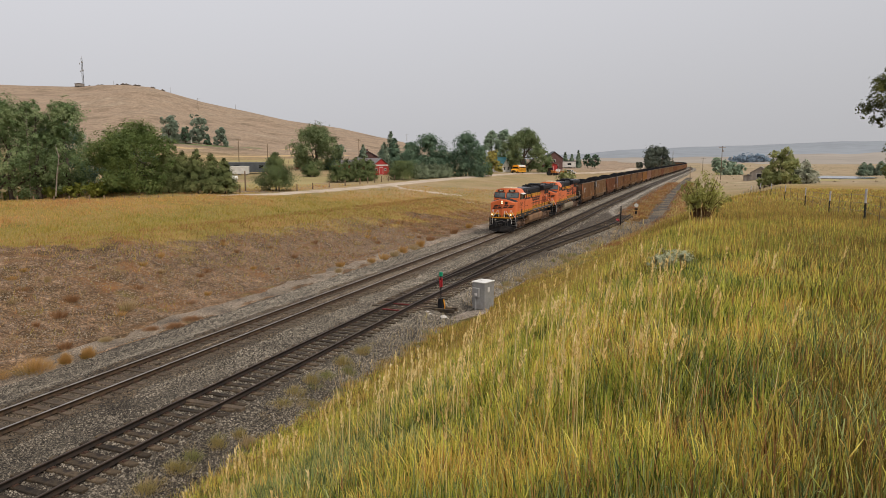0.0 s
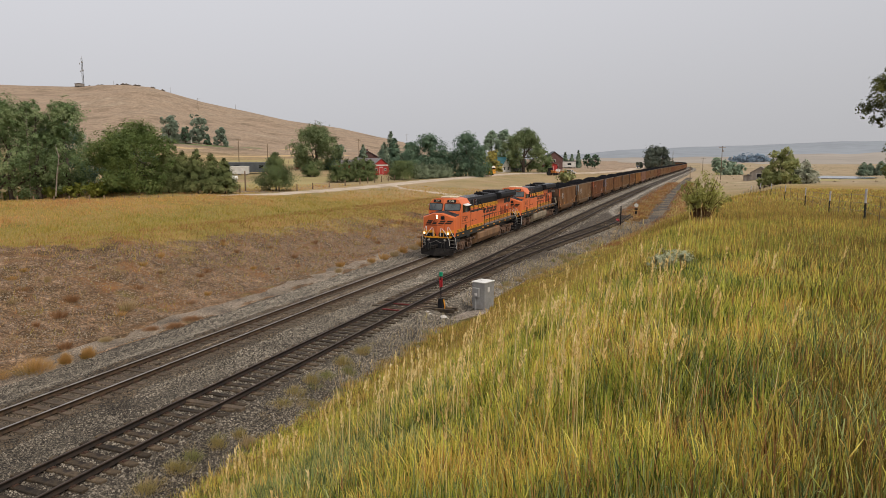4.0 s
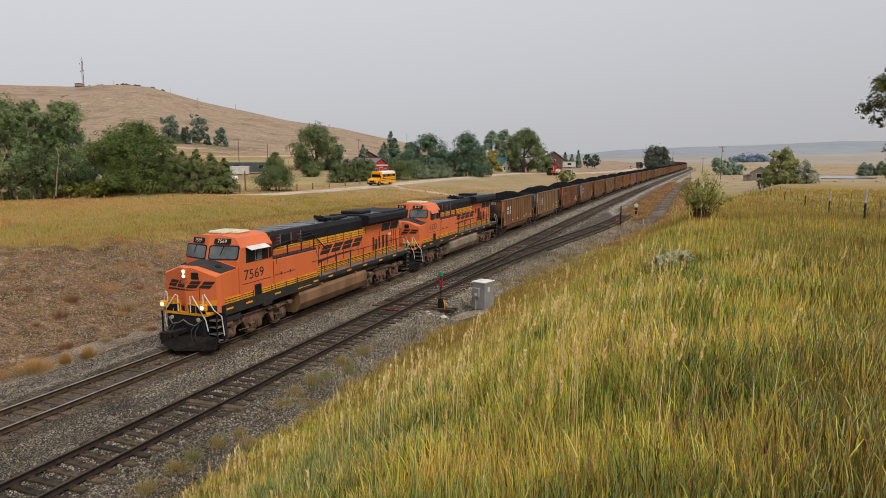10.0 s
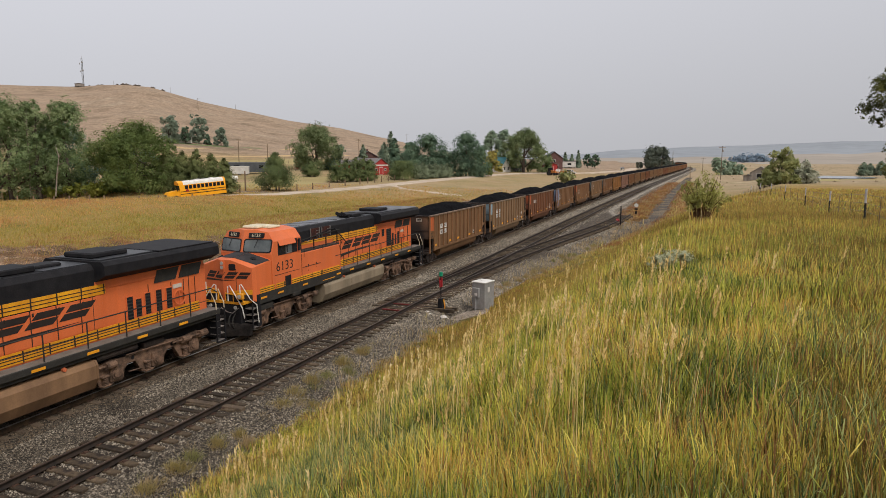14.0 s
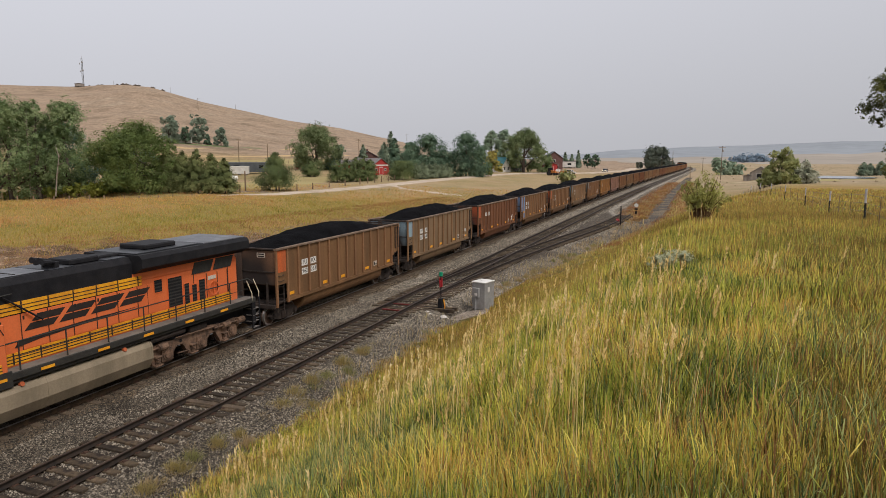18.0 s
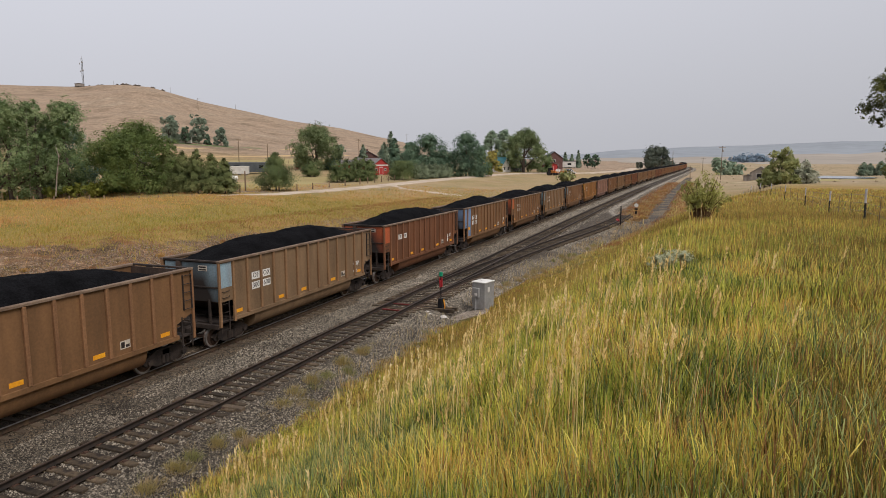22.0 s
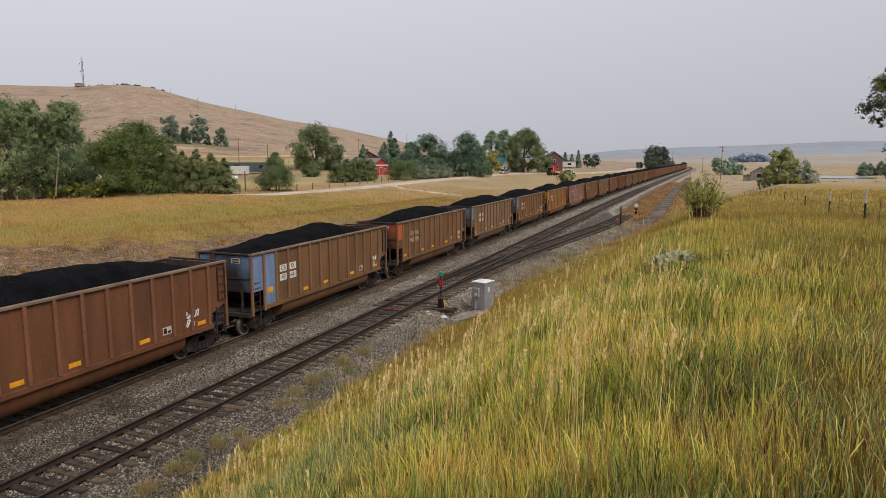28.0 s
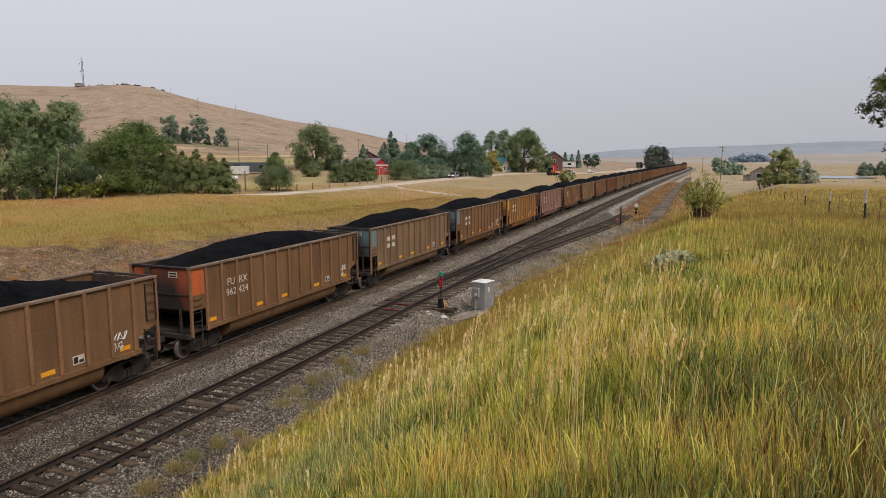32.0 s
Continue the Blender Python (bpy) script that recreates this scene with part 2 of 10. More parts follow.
MAT["lamp_off"] = surf("lamp_glass_off", srgb(190, 186, 176), srgb(150, 146, 140), 2, 0.2, 0, 5, 0.05, 0)
MAT["coal"] = surf("coal", (0.0045, 0.0045, 0.005), (0.009, 0.009, 0.010), 1.5, 0.95, 0, 14, 0.4, 0.9, 14, bump_dist=0.08, spec=0.03)
for key, c in dict(brown=(134, 98, 64), tan=(142, 114, 84), redbrown=(124, 80, 52), pink=(158, 120, 102), ochre=(160, 112, 60)).items():
    MAT["car_" + key] = surf("hopper_paint_" + key, srgb(*c), srgb(*(v * 0.82 for v in c)), 0.7, 0.8, 0.05, 12, 0.1, 0.06, streak=True,
                             dust=srgb(*(v * 0.62 for v in c)), dust_amt=0.55)
for key, c in dict(brown=(148, 108, 74), tan=(150, 116, 82), redbrown=(138, 92, 64), pink=(166, 128, 108), ochre=(170, 122, 70)).items():
    MAT["post_" + key] = surf("post_paint_" + key, srgb(*c), srgb(*(v * 0.8 for v in c)), 1.6, 0.8, 0.05, 14, 0.15, 0.06, streak=True, dust=srgb(104, 72, 50), dust_amt=0.5)
for key, c in dict(orange=(206, 98, 44), blue=(116, 148, 186), pale_blue=(150, 178, 190), teal=(108, 140, 146), rust=(196, 92, 48), yellow=(226, 160, 40), brown=(140, 104, 78), pink=(170, 110, 98)).items():
    MAT["end_" + key] = surf("end_panel_" + key, srgb(*c), srgb(*(v * 0.84 for v in c)), 1.2, 0.7, 0, 15, 0.15, 0.05, streak=True, dust=srgb(110, 84, 64), dust_amt=0.4)
# end sheets blackened by exhaust soot, most in the middle and low down
def sooty(m):
    n, l = m.node_tree.nodes, m.node_tree.links
    base = n["Principled BSDF"].inputs["Base Color"]
    xyz, away, grow, cloud, mix = n.new("ShaderNodeSeparateXYZ"), n.new("ShaderNodeMapRange"), n.new("ShaderNodeMath"), n.new("ShaderNodeTexNoise"), n.new("ShaderNodeMix")
    out = n["Texture Coordinate"].outputs["Object"]
    l.new(out, xyz.inputs[0]), l.new(out, cloud.inputs["Vector"])
    away.inputs[1].default_value, away.inputs[2].default_value, away.inputs[3].default_value, away.inputs[4].default_value = 0.6, 1.45, 0.95, 0.3
    side_ = n.new("ShaderNodeMath")
    side_.operation = "ABSOLUTE"
    l.new(xyz.outputs[0], side_.inputs[0]), l.new(side_.outputs[0], away.inputs[0])
    cloud.inputs["Scale"].default_value, cloud.inputs["Detail"].default_value = 1.3, 5
    low = n.new("ShaderNodeMapRange")
    low.inputs[1].default_value, low.inputs[2].default_value, low.inputs[3].default_value, low.inputs[4].default_value = 2.1, 3.75, 0.4, -0.35
    l.new(xyz.outputs[2], low.inputs[0])
    grow.operation, grow.use_clamp = "ADD", True
    l.new(away.outputs[0], grow.inputs[0]), l.new(low.outputs[0], grow.inputs[1])
    both = n.new("ShaderNodeMath")
    both.operation, both.use_clamp = "MULTIPLY_ADD", True
    both.inputs[1].default_value = 0.6
    shift = n.new("ShaderNodeMath")
    shift.operation, shift.inputs[1].default_value = "ADD", -0.25
    l.new(cloud.outputs["Fac"], both.inputs[0]), l.new(grow.outputs[0], shift.inputs[0]), l.new(shift.outputs[0], both.inputs[2])
    mix.data_type, mix.inputs[7].default_value = "RGBA", (*srgb(46, 40, 37), 1)
    l.new(both.outputs[0], mix.inputs[0]), l.new(base.links[0].from_socket, mix.inputs[6]), l.new(mix.outputs[2], base)


for key in ("orange", "blue", "pale_blue", "teal", "rust", "yellow", "brown", "pink"):
    MAT["sooty_" + key] = MAT["end_" + key].copy()
    sooty(MAT["sooty_" + key])
MAT["soot"] = surf("sooty_steel", srgb(66, 55, 49), srgb(42, 36, 33), 1.2, 0.85, 0, 20, 0.2, 0.1, streak=True, dust=srgb(96, 72, 54), dust_amt=0.35)
MAT["galv_dull"] = surf("worn_steel", srgb(128, 122, 116), srgb(98, 92, 88), 3, 0.6, 0.2, 20, 0.15, 0.05)
MAT["chord"] = surf("worn_chord", srgb(132, 112, 94), srgb(104, 84, 68), 1.5, 0.75, 0.1, 20, 0.15, 0.05)
MAT["mark"] = surf("stencil_white", srgb(206, 196, 182), srgb(180, 168, 152), 3, 0.8, 0, 20, 0.1, 0)
MAT["reflector"] = surf("reflector_yellow", srgb(236, 166, 40), srgb(216, 140, 30), 3, 0.5, 0, 20, 0.1, 0)
MAT["dark_ink"] = surf("dark_lettering", (0.02, 0.015, 0.013), (0.03, 0.022, 0.018), 3, 0.6, 0, 20, 0.1, 0)

# ---- mesh helpers ----
class Shape:
    """Collects vertices and faces of one mesh."""

    def __init__(self):
        self.v, self.f = [], []

    def add(self, verts, faces):
        o = len(self.v)
        self.v += [tuple(p) for p in verts]
        self.f += [tuple(i + o for i in q) for q in faces]
        return self

    def box(self, x0, x1, y0, y1, z0, z1, c=0.0):
        """A box; c: the chamfer along its upright and lying edges."""
        if c <= 0:
            return self.add([(x, y, z) for z in (z0, z1) for y in (y0, y1) for x in (x0, x1)],
                            [(0, 2, 3, 1), (4, 5, 7, 6), (0, 1, 5, 4), (2, 6, 7, 3), (0, 4, 6, 2), (1, 3, 7, 5)])
        ring = lambda d, z: [(x0 + c, y0 + d, z), (x1 - c, y0 + d, z), (x1 - d, y0 + c, z), (x1 - d, y1 - c, z),
                             (x1 - c, y1 - d, z), (x0 + c, y1 - d, z), (x0 + d, y1 - c, z), (x0 + d, y0 + c, z)]
        v = ring(c, z0) + ring(0, z0 + c) + ring(0, z1 - c) + ring(c, z1)
        f = [tuple(reversed(range(8))), tuple(range(24, 32))]
        for k in range(3):
            f += [(8 * k + i, 8 * k + (i + 1) % 8, 8 * k + 8 + (i + 1) % 8, 8 * k + 8 + i) for i in range(8)]
        return self.add(v, f)

    def prism(self, pts, a, b, axis="y"):
        """An outline extruded from a to b. axis y: outline in x, z; axis x: in y, z; axis z: in x, y."""
        put = {"y": lambda p, t: (p[0], t, p[1]), "x": lambda p, t: (t, p[0], p[1]), "z": lambda p, t: (p[0], p[1], t)}[axis]
        k = len(pts)
        v = [put(p, a) for p in pts] + [put(p, b) for p in pts]
        return self.add(v, [tuple(range(k)), tuple(reversed(range(k, 2 * k)))] + [(i, i + k, (i + 1) % k + k, (i + 1) % k) for i in range(k)])

    def tube(self, path, r, n=6, caps=True):
        """A round bar along the points of path; r: one radius or one for each point."""
        pts = [Vector(p) for p in path]
        rs = r if isinstance(r, (list, tuple)) else [r] * len(pts)
        v = []
        for i, p in enumerate(pts):
            d = (pts[min(i + 1, len(pts) - 1)] - pts[max(i - 1, 0)]).normalized()
            a = d.cross(Vector((0, 0, 1)) if abs(d.z) < 0.9 else Vector((1, 0, 0))).normalized()
            b = d.cross(a)
            v += [p + (a * math.cos(t) + b * math.sin(t)) * rs[i] for t in (2 * math.pi * j / n for j in range(n))]
        f = [(k * n + j, k * n + (j + 1) % n, (k + 1) * n + (j + 1) % n, (k + 1) * n + j) for k in range(len(pts) - 1) for j in range(n)]
        if caps:
            f += [tuple(reversed(range(n))), tuple(range((len(pts) - 1) * n, len(pts) * n))]
        return self.add(v, f)

    def disc(self, c, axis, r, h, n=12):
        """A short cylinder from c along axis for h."""
        c, axis = Vector(c), Vector(axis).normalized()
        return self.tube([c, c + axis * h], r, n)

    def mesh(self, name, smooth=False):
        me = bpy.data.meshes.new(name)
        me.from_pydata(self.v, [], self.f)
        bm = bmesh.new()
        bm.from_mesh(me)
        bmesh.ops.recalc_face_normals(bm, faces=bm.faces)
        bm.to_mesh(me)
        bm.free()
        if smooth:
            me.polygons.foreach_set("use_smooth", [True] * len(me.polygons))
        return me


def np_mesh(name, verts, faces, smooth=False):
    """A mesh from arrays; faces all have the same number of corners."""
    me = bpy.data.meshes.new(name)
    verts, faces = np.asarray(verts, np.float32), np.asarray(faces, np.int32)
    k = faces.shape[1]
    me.vertices.add(len(verts)), me.loops.add(faces.size), me.polygons.add(len(faces))
    me.vertices.foreach_set("co", verts.ravel())
    me.loops.foreach_set("vertex_index", faces.ravel())
    me.polygons.foreach_set("loop_start", np.arange(0, faces.size, k, dtype=np.int32))
    if smooth:
        me.polygons.foreach_set("use_smooth", np.ones(len(faces), bool))
    me.update(calc_edges=True)
    me.validate()
    return me


def part(name, shape, material, parent=None, label="", smooth=False):
    """Links a shape or a mesh as one mesh object under a thing or a part."""
    me = shape.mesh(name, smooth) if isinstance(shape, Shape) else shape
    if not me.materials:
        me.materials.append(MAT[material] if isinstance(material, str) else material)
    ob = new(name, me)
    if parent is not None:
        ob.parent = parent
    if label:
        ob["label"] = label
    return ob


def thing(name, label, category, group="", kind="", m=None):
    ob = tagged(new(name), label, category, group, kind)
    ob.empty_display_size = 0.2
    if m is not None:
        ob.matrix_basis = m
    return ob


def lettering(text, size, material, parent, m, name="number", depth=0.004):
    """Raised characters in the built-in font, centred on m."""
    cu = bpy.data.curves.new(name, "FONT")
    cu.body, cu.size, cu.extrude, cu.align_x, cu.align_y, cu.resolution_u = text, size, depth, "CENTER", "CENTER", 2
    tmp = bpy.data.objects.new(name, cu)
    me = bpy.data.meshes.new_from_object(tmp)
    bpy.data.objects.remove(tmp)
    ob = part(name, me, material, parent)
    ob.matrix_basis = m
    return ob


# ---- plan: the line of the track, the lie of the land ----
LINE_S = np.array([-400, 60, 114, 180, 300, 420, 530, 620, 720, 900, 4000.0])
LINE_X = np.array([0, 0, 0.4, 1.3, 4.4, 8.2, 11.4, 11.6, 6.0, -22.0, -700.0])
_grid = np.arange(-400, 1200, 4.0)
_line = np.interp(_grid, LINE_S, LINE_X)
for _ in range(40):
    _line[1:-1] = (_line[:-2] + 2 * _line[1:-1] + _line[2:]) / 4


def line_x(s):
    """Sideways place of the main track's middle at s along it."""
    return np.interp(s, _grid, _line)


_spur = np.interp(np.arange(30, 131.0), [30, 33, 38, 44, 50, 55, 59, 67, 77, 85, 92, 102, 130], [0, 0, 0.06, 0.33, 0.79, 1.32, 1.74, 2.64, 3.9, 4.75, 5.25, 5.6, 5.7])
for _ in range(6):
    _spur[1:-1] = (_spur[:-2] + 2 * _spur[1:-1] + _spur[2:]) / 4


def turnout(s):
    """How far the spur has left the second track."""
    return np.interp(s, np.arange(30, 131.0), _spur)


TRACK_2 = 4.89


def smooth01(t):
    t = np.clip(t, 0, 1)
    return t * t * (3 - 2 * t)


def wave(x, y, size, seed):
    """Cheap smooth unevenness, about -1 to 1."""
    r = np.random.RandomState(seed)
    out = 0
    for k in range(5):
        a, p, q = r.uniform(0, 6.3), r.uniform(0, 6.3), r.uniform(0.6, 1.7) / size
        out = out + np.sin((x * np.cos(a) + y * np.sin(a)) * q * 6.28 + p)
    return out / 3


SKY_AZ = np.radians([-180, -90, -60, -54.7, -51.2, -49.4, -47.1, -45.1, -43.5, -41.4, -39.2, -37, -34.8, -32.4, -30, -27.7, -25.3, -22.8, -20, -12, 180])
SKY_Z = np.array([40, 60, 79, 81.3, 82.4, 84.3, 87.7, 86.8, 81.6, 73.2, 66.2, 60.2, 53.8, 49.0, 43.6, 36.6, 30.4, 21.6, 14, 3, 3])


EDGE_S = np.array([-50, 30, 40, 50, 60, 70, 80, 100, 130, 200, 400.0])
EDGE_U = np.array([6.95, 7.5, 8.0, 9.0, 10.2, 11.6, 13.2, 17, 22, 28, 40.0])


def ground(x, y):
    """Height of the land at x, y."""
    x, y = np.asarray(x, float), np.asarray(y, float)
    u = x - line_x(y)
    # bank on the near side
    toe = np.interp(y, EDGE_S, EDGE_U)
    top = np.interp(y, [-30, 0, 28, 40, 72, 110, 200, 330], [6.7, 6.55, 5.9, 5.3, 4.6, 3.6, 1.6, 0.4])
    k = np.clip((u - toe) / 13.0, 0, 1)
    k = k ** np.interp(y, [8, 24], [1.08, 1.32])
    right = -0.75 + (top + 0.75) * (0.5 * k + 0.5 * smooth01(k)) + np.clip(u - toe - 13, 0, 40) * 0.012 * np.clip(1 - y / 150, 0, 1)
    # cut and field on the far side
    foot = np.interp(y, [-50, 30, 60, 120, 400], [-7.4, -7.4, -8.2, -8.5, -9])
    rise = np.interp(y, [-50, 0, 30, 60, 100, 160, 400], [3.0, 2.6, 2.3, 1.9, 1.3, 1.0, 0.8])
    k = np.clip((foot - u) / 13.0, 0, 1)
    left = -0.65 + (rise + 0.65) * (0.6 * k + 0.4 * smooth01(k))
    left = left + smooth01((foot - 13 - u) / 26) * (np.interp(y, [0, 60, 75, 92, 125, 400], [3.1, 3.1, 2.95, 2.15, 2.25, 2.4]) - rise)
    r = np.hypot(x - 20.5, y)
    az = np.arctan2(x - 20.5, y)
    left = left - 1.55 * smooth01((r - 94) / 9) * smooth01((90 - y) / 14) * smooth01((-u - 46) / 6)
    hill = np.interp(az, SKY_AZ, SKY_Z) - 2.6
    g = np.interp(r, [0, 140, 200, 270, 350, 450, 560, 680, 800, 900, 1600], [0, 0, 0.025, 0.07, 0.135, 0.26, 0.46, 0.76, 1.0, 1.0, 0.75])
    left = left + hill * g + (wave(x, y, 160, 3) * 1.2 + 1.5 * wave(az * 220, r * 0.1, 30, 13) * np.clip(hill / 60, 0, 1)) * smooth01((r - 300) / 250) * smooth01((840 - r) / 120)
    z = np.where(u > 0, right, left)
    mid = (u > foot) & (u < toe)
    z = np.where(mid, -0.68, z)
    return z + 0.05 * wave(x, y, 6, 5) * ~mid

# ---- land: one sheet to the horizon ----
def land_material():
    """Grass, pebbly soil and dry hill, by how much of each grows where."""
    m = bpy.data.materials.new("dry_land")
    m.use_nodes = True
    n, l = m.node_tree.nodes, m.node_tree.links
    bsdf = n["Principled BSDF"]
    bsdf.inputs["Roughness"].default_value = 0.95
    bsdf.inputs["Specular IOR Level"].default_value = 0.1
    tc = n.new("ShaderNodeTexCoord")

    def noise_tex(scale, detail=4, rough=0.6, vec=None):
        t = n.new("ShaderNodeTexNoise")
        t.inputs["Scale"].default_value, t.inputs["Detail"].default_value, t.inputs["Roughness"].default_value = scale, detail, rough
        l.new(vec or tc.outputs["Object"], t.inputs["Vector"])
        return t.outputs["Fac"]

    def ramp_of(fac, stops):
        r = n.new("ShaderNodeValToRGB")
        el = r.color_ramp.elements
        while len(el) < len(stops):
            el.new(0.5)
        for e, (p, c) in zip(el, stops):
            e.position, e.color = p, (*srgb(*c), 1)
        l.new(fac, r.inputs[0])
        return r.outputs[0]

    def mix(fac, a, b, blend="MIX"):
        x = n.new("ShaderNodeMix")
        x.data_type, x.blend_type = "RGBA", blend
        if hasattr(fac, "is_linked"):
            l.new(fac, x.inputs[0])
        else:
            x.inputs[0].default_value = fac
        l.new(a, x.inputs[6])
        l.new(b, x.inputs[7])
        return x.outputs[2]

    stretch = n.new("ShaderNodeMapping")
    stretch.inputs["Scale"].default_value = (1, 0.72, 1)
    stretch.inputs["Rotation"].default_value = (0, 0, radians(35))
    l.new(tc.outputs["Object"], stretch.inputs[0])
    at = n.new("ShaderNodeAttribute")
    at.attribute_name = "cover"
    sep = n.new("ShaderNodeSeparateColor")
    l.new(at.outputs["Color"], sep.inputs[0])
    grass = ramp_of(noise_tex(0.11, 6, 0.7), [(0.33, (114, 105, 54)), (0.45, (139, 121, 65)), (0.56, (155, 128, 76)), (0.68, (138, 102, 65))])
    soil = ramp_of(noise_tex(0.8, 6, 0.7), [(0.32, (80, 66, 48)), (0.44, (102, 82, 60)), (0.54, (118, 94, 72)), (0.66, (142, 120, 98))])
    hill = ramp_of(noise_tex(0.03, 10, 0.72, stretch.outputs[0]), [(0.3, (104, 92, 74)), (0.42, (138, 119, 99)), (0.5, (156, 135, 113)), (0.58, (144, 126, 106)), (0.7, (176, 157, 134))])
    for size, lo, hi in ((0.09, 0.88, 1.08), (0.45, 0.8, 1.14)):
        scrub = n.new("ShaderNodeMapRange")
        scrub.inputs[1].default_value, scrub.inputs[2].default_value, scrub.inputs[3].default_value, scrub.inputs[4].default_value = 0.36, 0.6, lo, hi
        l.new(noise_tex(size, 6, 0.72, stretch.outputs[0]), scrub.inputs[0])
        hill = mix(1.0, hill, scrub.outputs[0], "MULTIPLY")
    green = ramp_of(noise_tex(0.2, 5), [(0.35, (104, 108, 50)), (0.65, (136, 128, 64))])
    ragged = n.new("ShaderNodeMath")
    ragged.operation = "ADD"
    l.new(sep.outputs[0], ragged.inputs[0])
    off = n.new("ShaderNodeMapRange")
    off.inputs[1].default_value, off.inputs[2].default_value, off.inputs[3].default_value, off.inputs[4].default_value = 0.3, 0.7, -0.35, 0.35
    l.new(noise_tex(0.5, 6, 0.7), off.inputs[0])
    l.new(off.outputs[0], ragged.inputs[1])
    sharp = n.new("ShaderNodeMapRange")
    sharp.inputs[1].default_value, sharp.inputs[2].default_value = 0.4, 0.6
    l.new(ragged.outputs[0], sharp.inputs[0])
    vo = n.new("ShaderNodeTexVoronoi")
    vo.inputs["Scale"].default_value = 13
    l.new(tc.outputs["Object"], vo.inputs["Vector"])
    vs = n.new("ShaderNodeSeparateColor")
    l.new(vo.outputs["Color"], vs.inputs[0])
    peb = n.new("ShaderNodeValToRGB")
    for e, (p_, c_) in zip(peb.color_ramp.elements, ((0.4, 0.7), (1.0, 1.75))):
        e.position, e.color = p_, (c_, c_, c_, 1)
    l.new(vs.outputs[0], peb.inputs[0])
    tuft = n.new("ShaderNodeMapRange")
    tuft.inputs[1].default_value, tuft.inputs[2].default_value = 0.5, 0.66
    l.new(noise_tex(0.22, 7, 0.72), tuft.inputs[0])
    rusty = ramp_of(noise_tex(0.6, 4), [(0.36, (136, 96, 58)), (0.5, (120, 86, 58)), (0.64, (114, 102, 54))])
    soil = mix(1.0, soil, peb.outputs[0], "MULTIPLY")
    for size, lo, hi in ((0.35, 0.74, 1.22), (2.2, 0.68, 1.3)):
        blot = n.new("ShaderNodeMapRange")
        blot.inputs[1].default_value, blot.inputs[2].default_value, blot.inputs[3].default_value, blot.inputs[4].default_value = 0.36, 0.64, lo, hi
        l.new(noise_tex(size, 5, 0.65), blot.inputs[0])
        soil = mix(1.0, soil, blot.outputs[0], "MULTIPLY")
    soil = mix(tuft.outputs[0], soil, rusty)
    col = mix(sharp.outputs[0], grass, soil)
    col = mix(sep.outputs[1], col, green)
    col = mix(sep.outputs[2], col, hill)
    # far land: pale dry ground, with distance haze put into the colour
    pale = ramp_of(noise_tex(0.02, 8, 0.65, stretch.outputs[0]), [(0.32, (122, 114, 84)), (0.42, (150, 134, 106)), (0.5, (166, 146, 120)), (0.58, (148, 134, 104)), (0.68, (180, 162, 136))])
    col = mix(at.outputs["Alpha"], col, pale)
    # ground under the bank grass, darkened for the shade between blades
    th = n.new("ShaderNodeAttribute")
    th.attribute_name = "shaded_thatch"
    col = mix(th.outputs["Fac"], col, ramp_of(noise_tex(2.5, 4), [(0.35, (58, 54, 28)), (0.65, (100, 90, 48))]))
    grain = n.new("ShaderNodeMapRange")
    grain.inputs[1].default_value, grain.inputs[2].default_value, grain.inputs[3].default_value, grain.inputs[4].default_value = 0.3, 0.7, 0.72, 1.25
    l.new(noise_tex(7, 5, 0.75), grain.inputs[0])
    col = mix(1.0, col, grain.outputs[0], "MULTIPLY")
    l.new(col, bsdf.inputs["Base Color"])
    bp = n.new("ShaderNodeBump")
    bp.inputs["Strength"].default_value, bp.inputs["Distance"].default_value = 0.8, 0.08
    l.new(noise_tex(9, 5, 0.7), bp.inputs["Height"])
    l.new(bp.outputs[0], bsdf.inputs["Normal"])
    return m


def steps(*spans):
    out = []
    for a, b, d in spans:
        out += list(np.arange(a, b, d))
    return np.array(out)


def bare_edge(s):
    """How far up the cutting the bare pebbly soil reaches."""
    return np.interp(s, [10, 30, 34, 40, 50, 75, 110, 200], [-30, -26, -20, -18, -16.3, -14.8, -14, -12])


gx = steps((-3600, -900, 100), (-900, -150, 18), (-150, -50, 4), (-50, 45, 0.8), (45, 120, 3), (120, 600, 20), (600, 3700, 100))
gy = steps((-600, -60, 30), (-60, -6, 3), (-6, 110, 1.0), (110, 240, 3), (240, 900, 14), (900, 4300, 100))
GX, GY = np.meshgrid(gx, gy)
GZ = ground(GX, GY)
U = GX - line_x(GY)
GZ = np.where((U > -5.2) & (U < np.interp(GY, EDGE_S, EDGE_U)) & (GY < 400), GZ - 0.12, GZ)
idx = np.arange(GX.size).reshape(GX.shape)
faces = np.stack([idx[:-1, :-1], idx[:-1, 1:], idx[1:, 1:], idx[1:, :-1]], -1).reshape(-1, 4)
land = np_mesh("ground", np.stack([GX, GY, GZ], -1).reshape(-1, 3), faces, True)
land.materials.append(land_material())
soil = np.where(U < 0, np.interp(U - bare_edge(GY) + 2.6 * wave(GX, GY, 10, 81), [-4, 0, 3.5], [0, 0.5, 0.95]), np.interp(U, [0, 7, 9, 14], [1, 0.9, 0.5, 0])) * np.interp(GY, [70, 100, 160], [1, 0.8, 0.5])
far_soil = ((U > 6) & (GY > 70)) * np.interp(GY, [70, 85, 400], [0, 0.55, 0.4]) * np.interp(U, [6, 12, 22, 30], [1, 0.8, 0.6, 0])
R_ = np.hypot(GX - 20.5, GY)
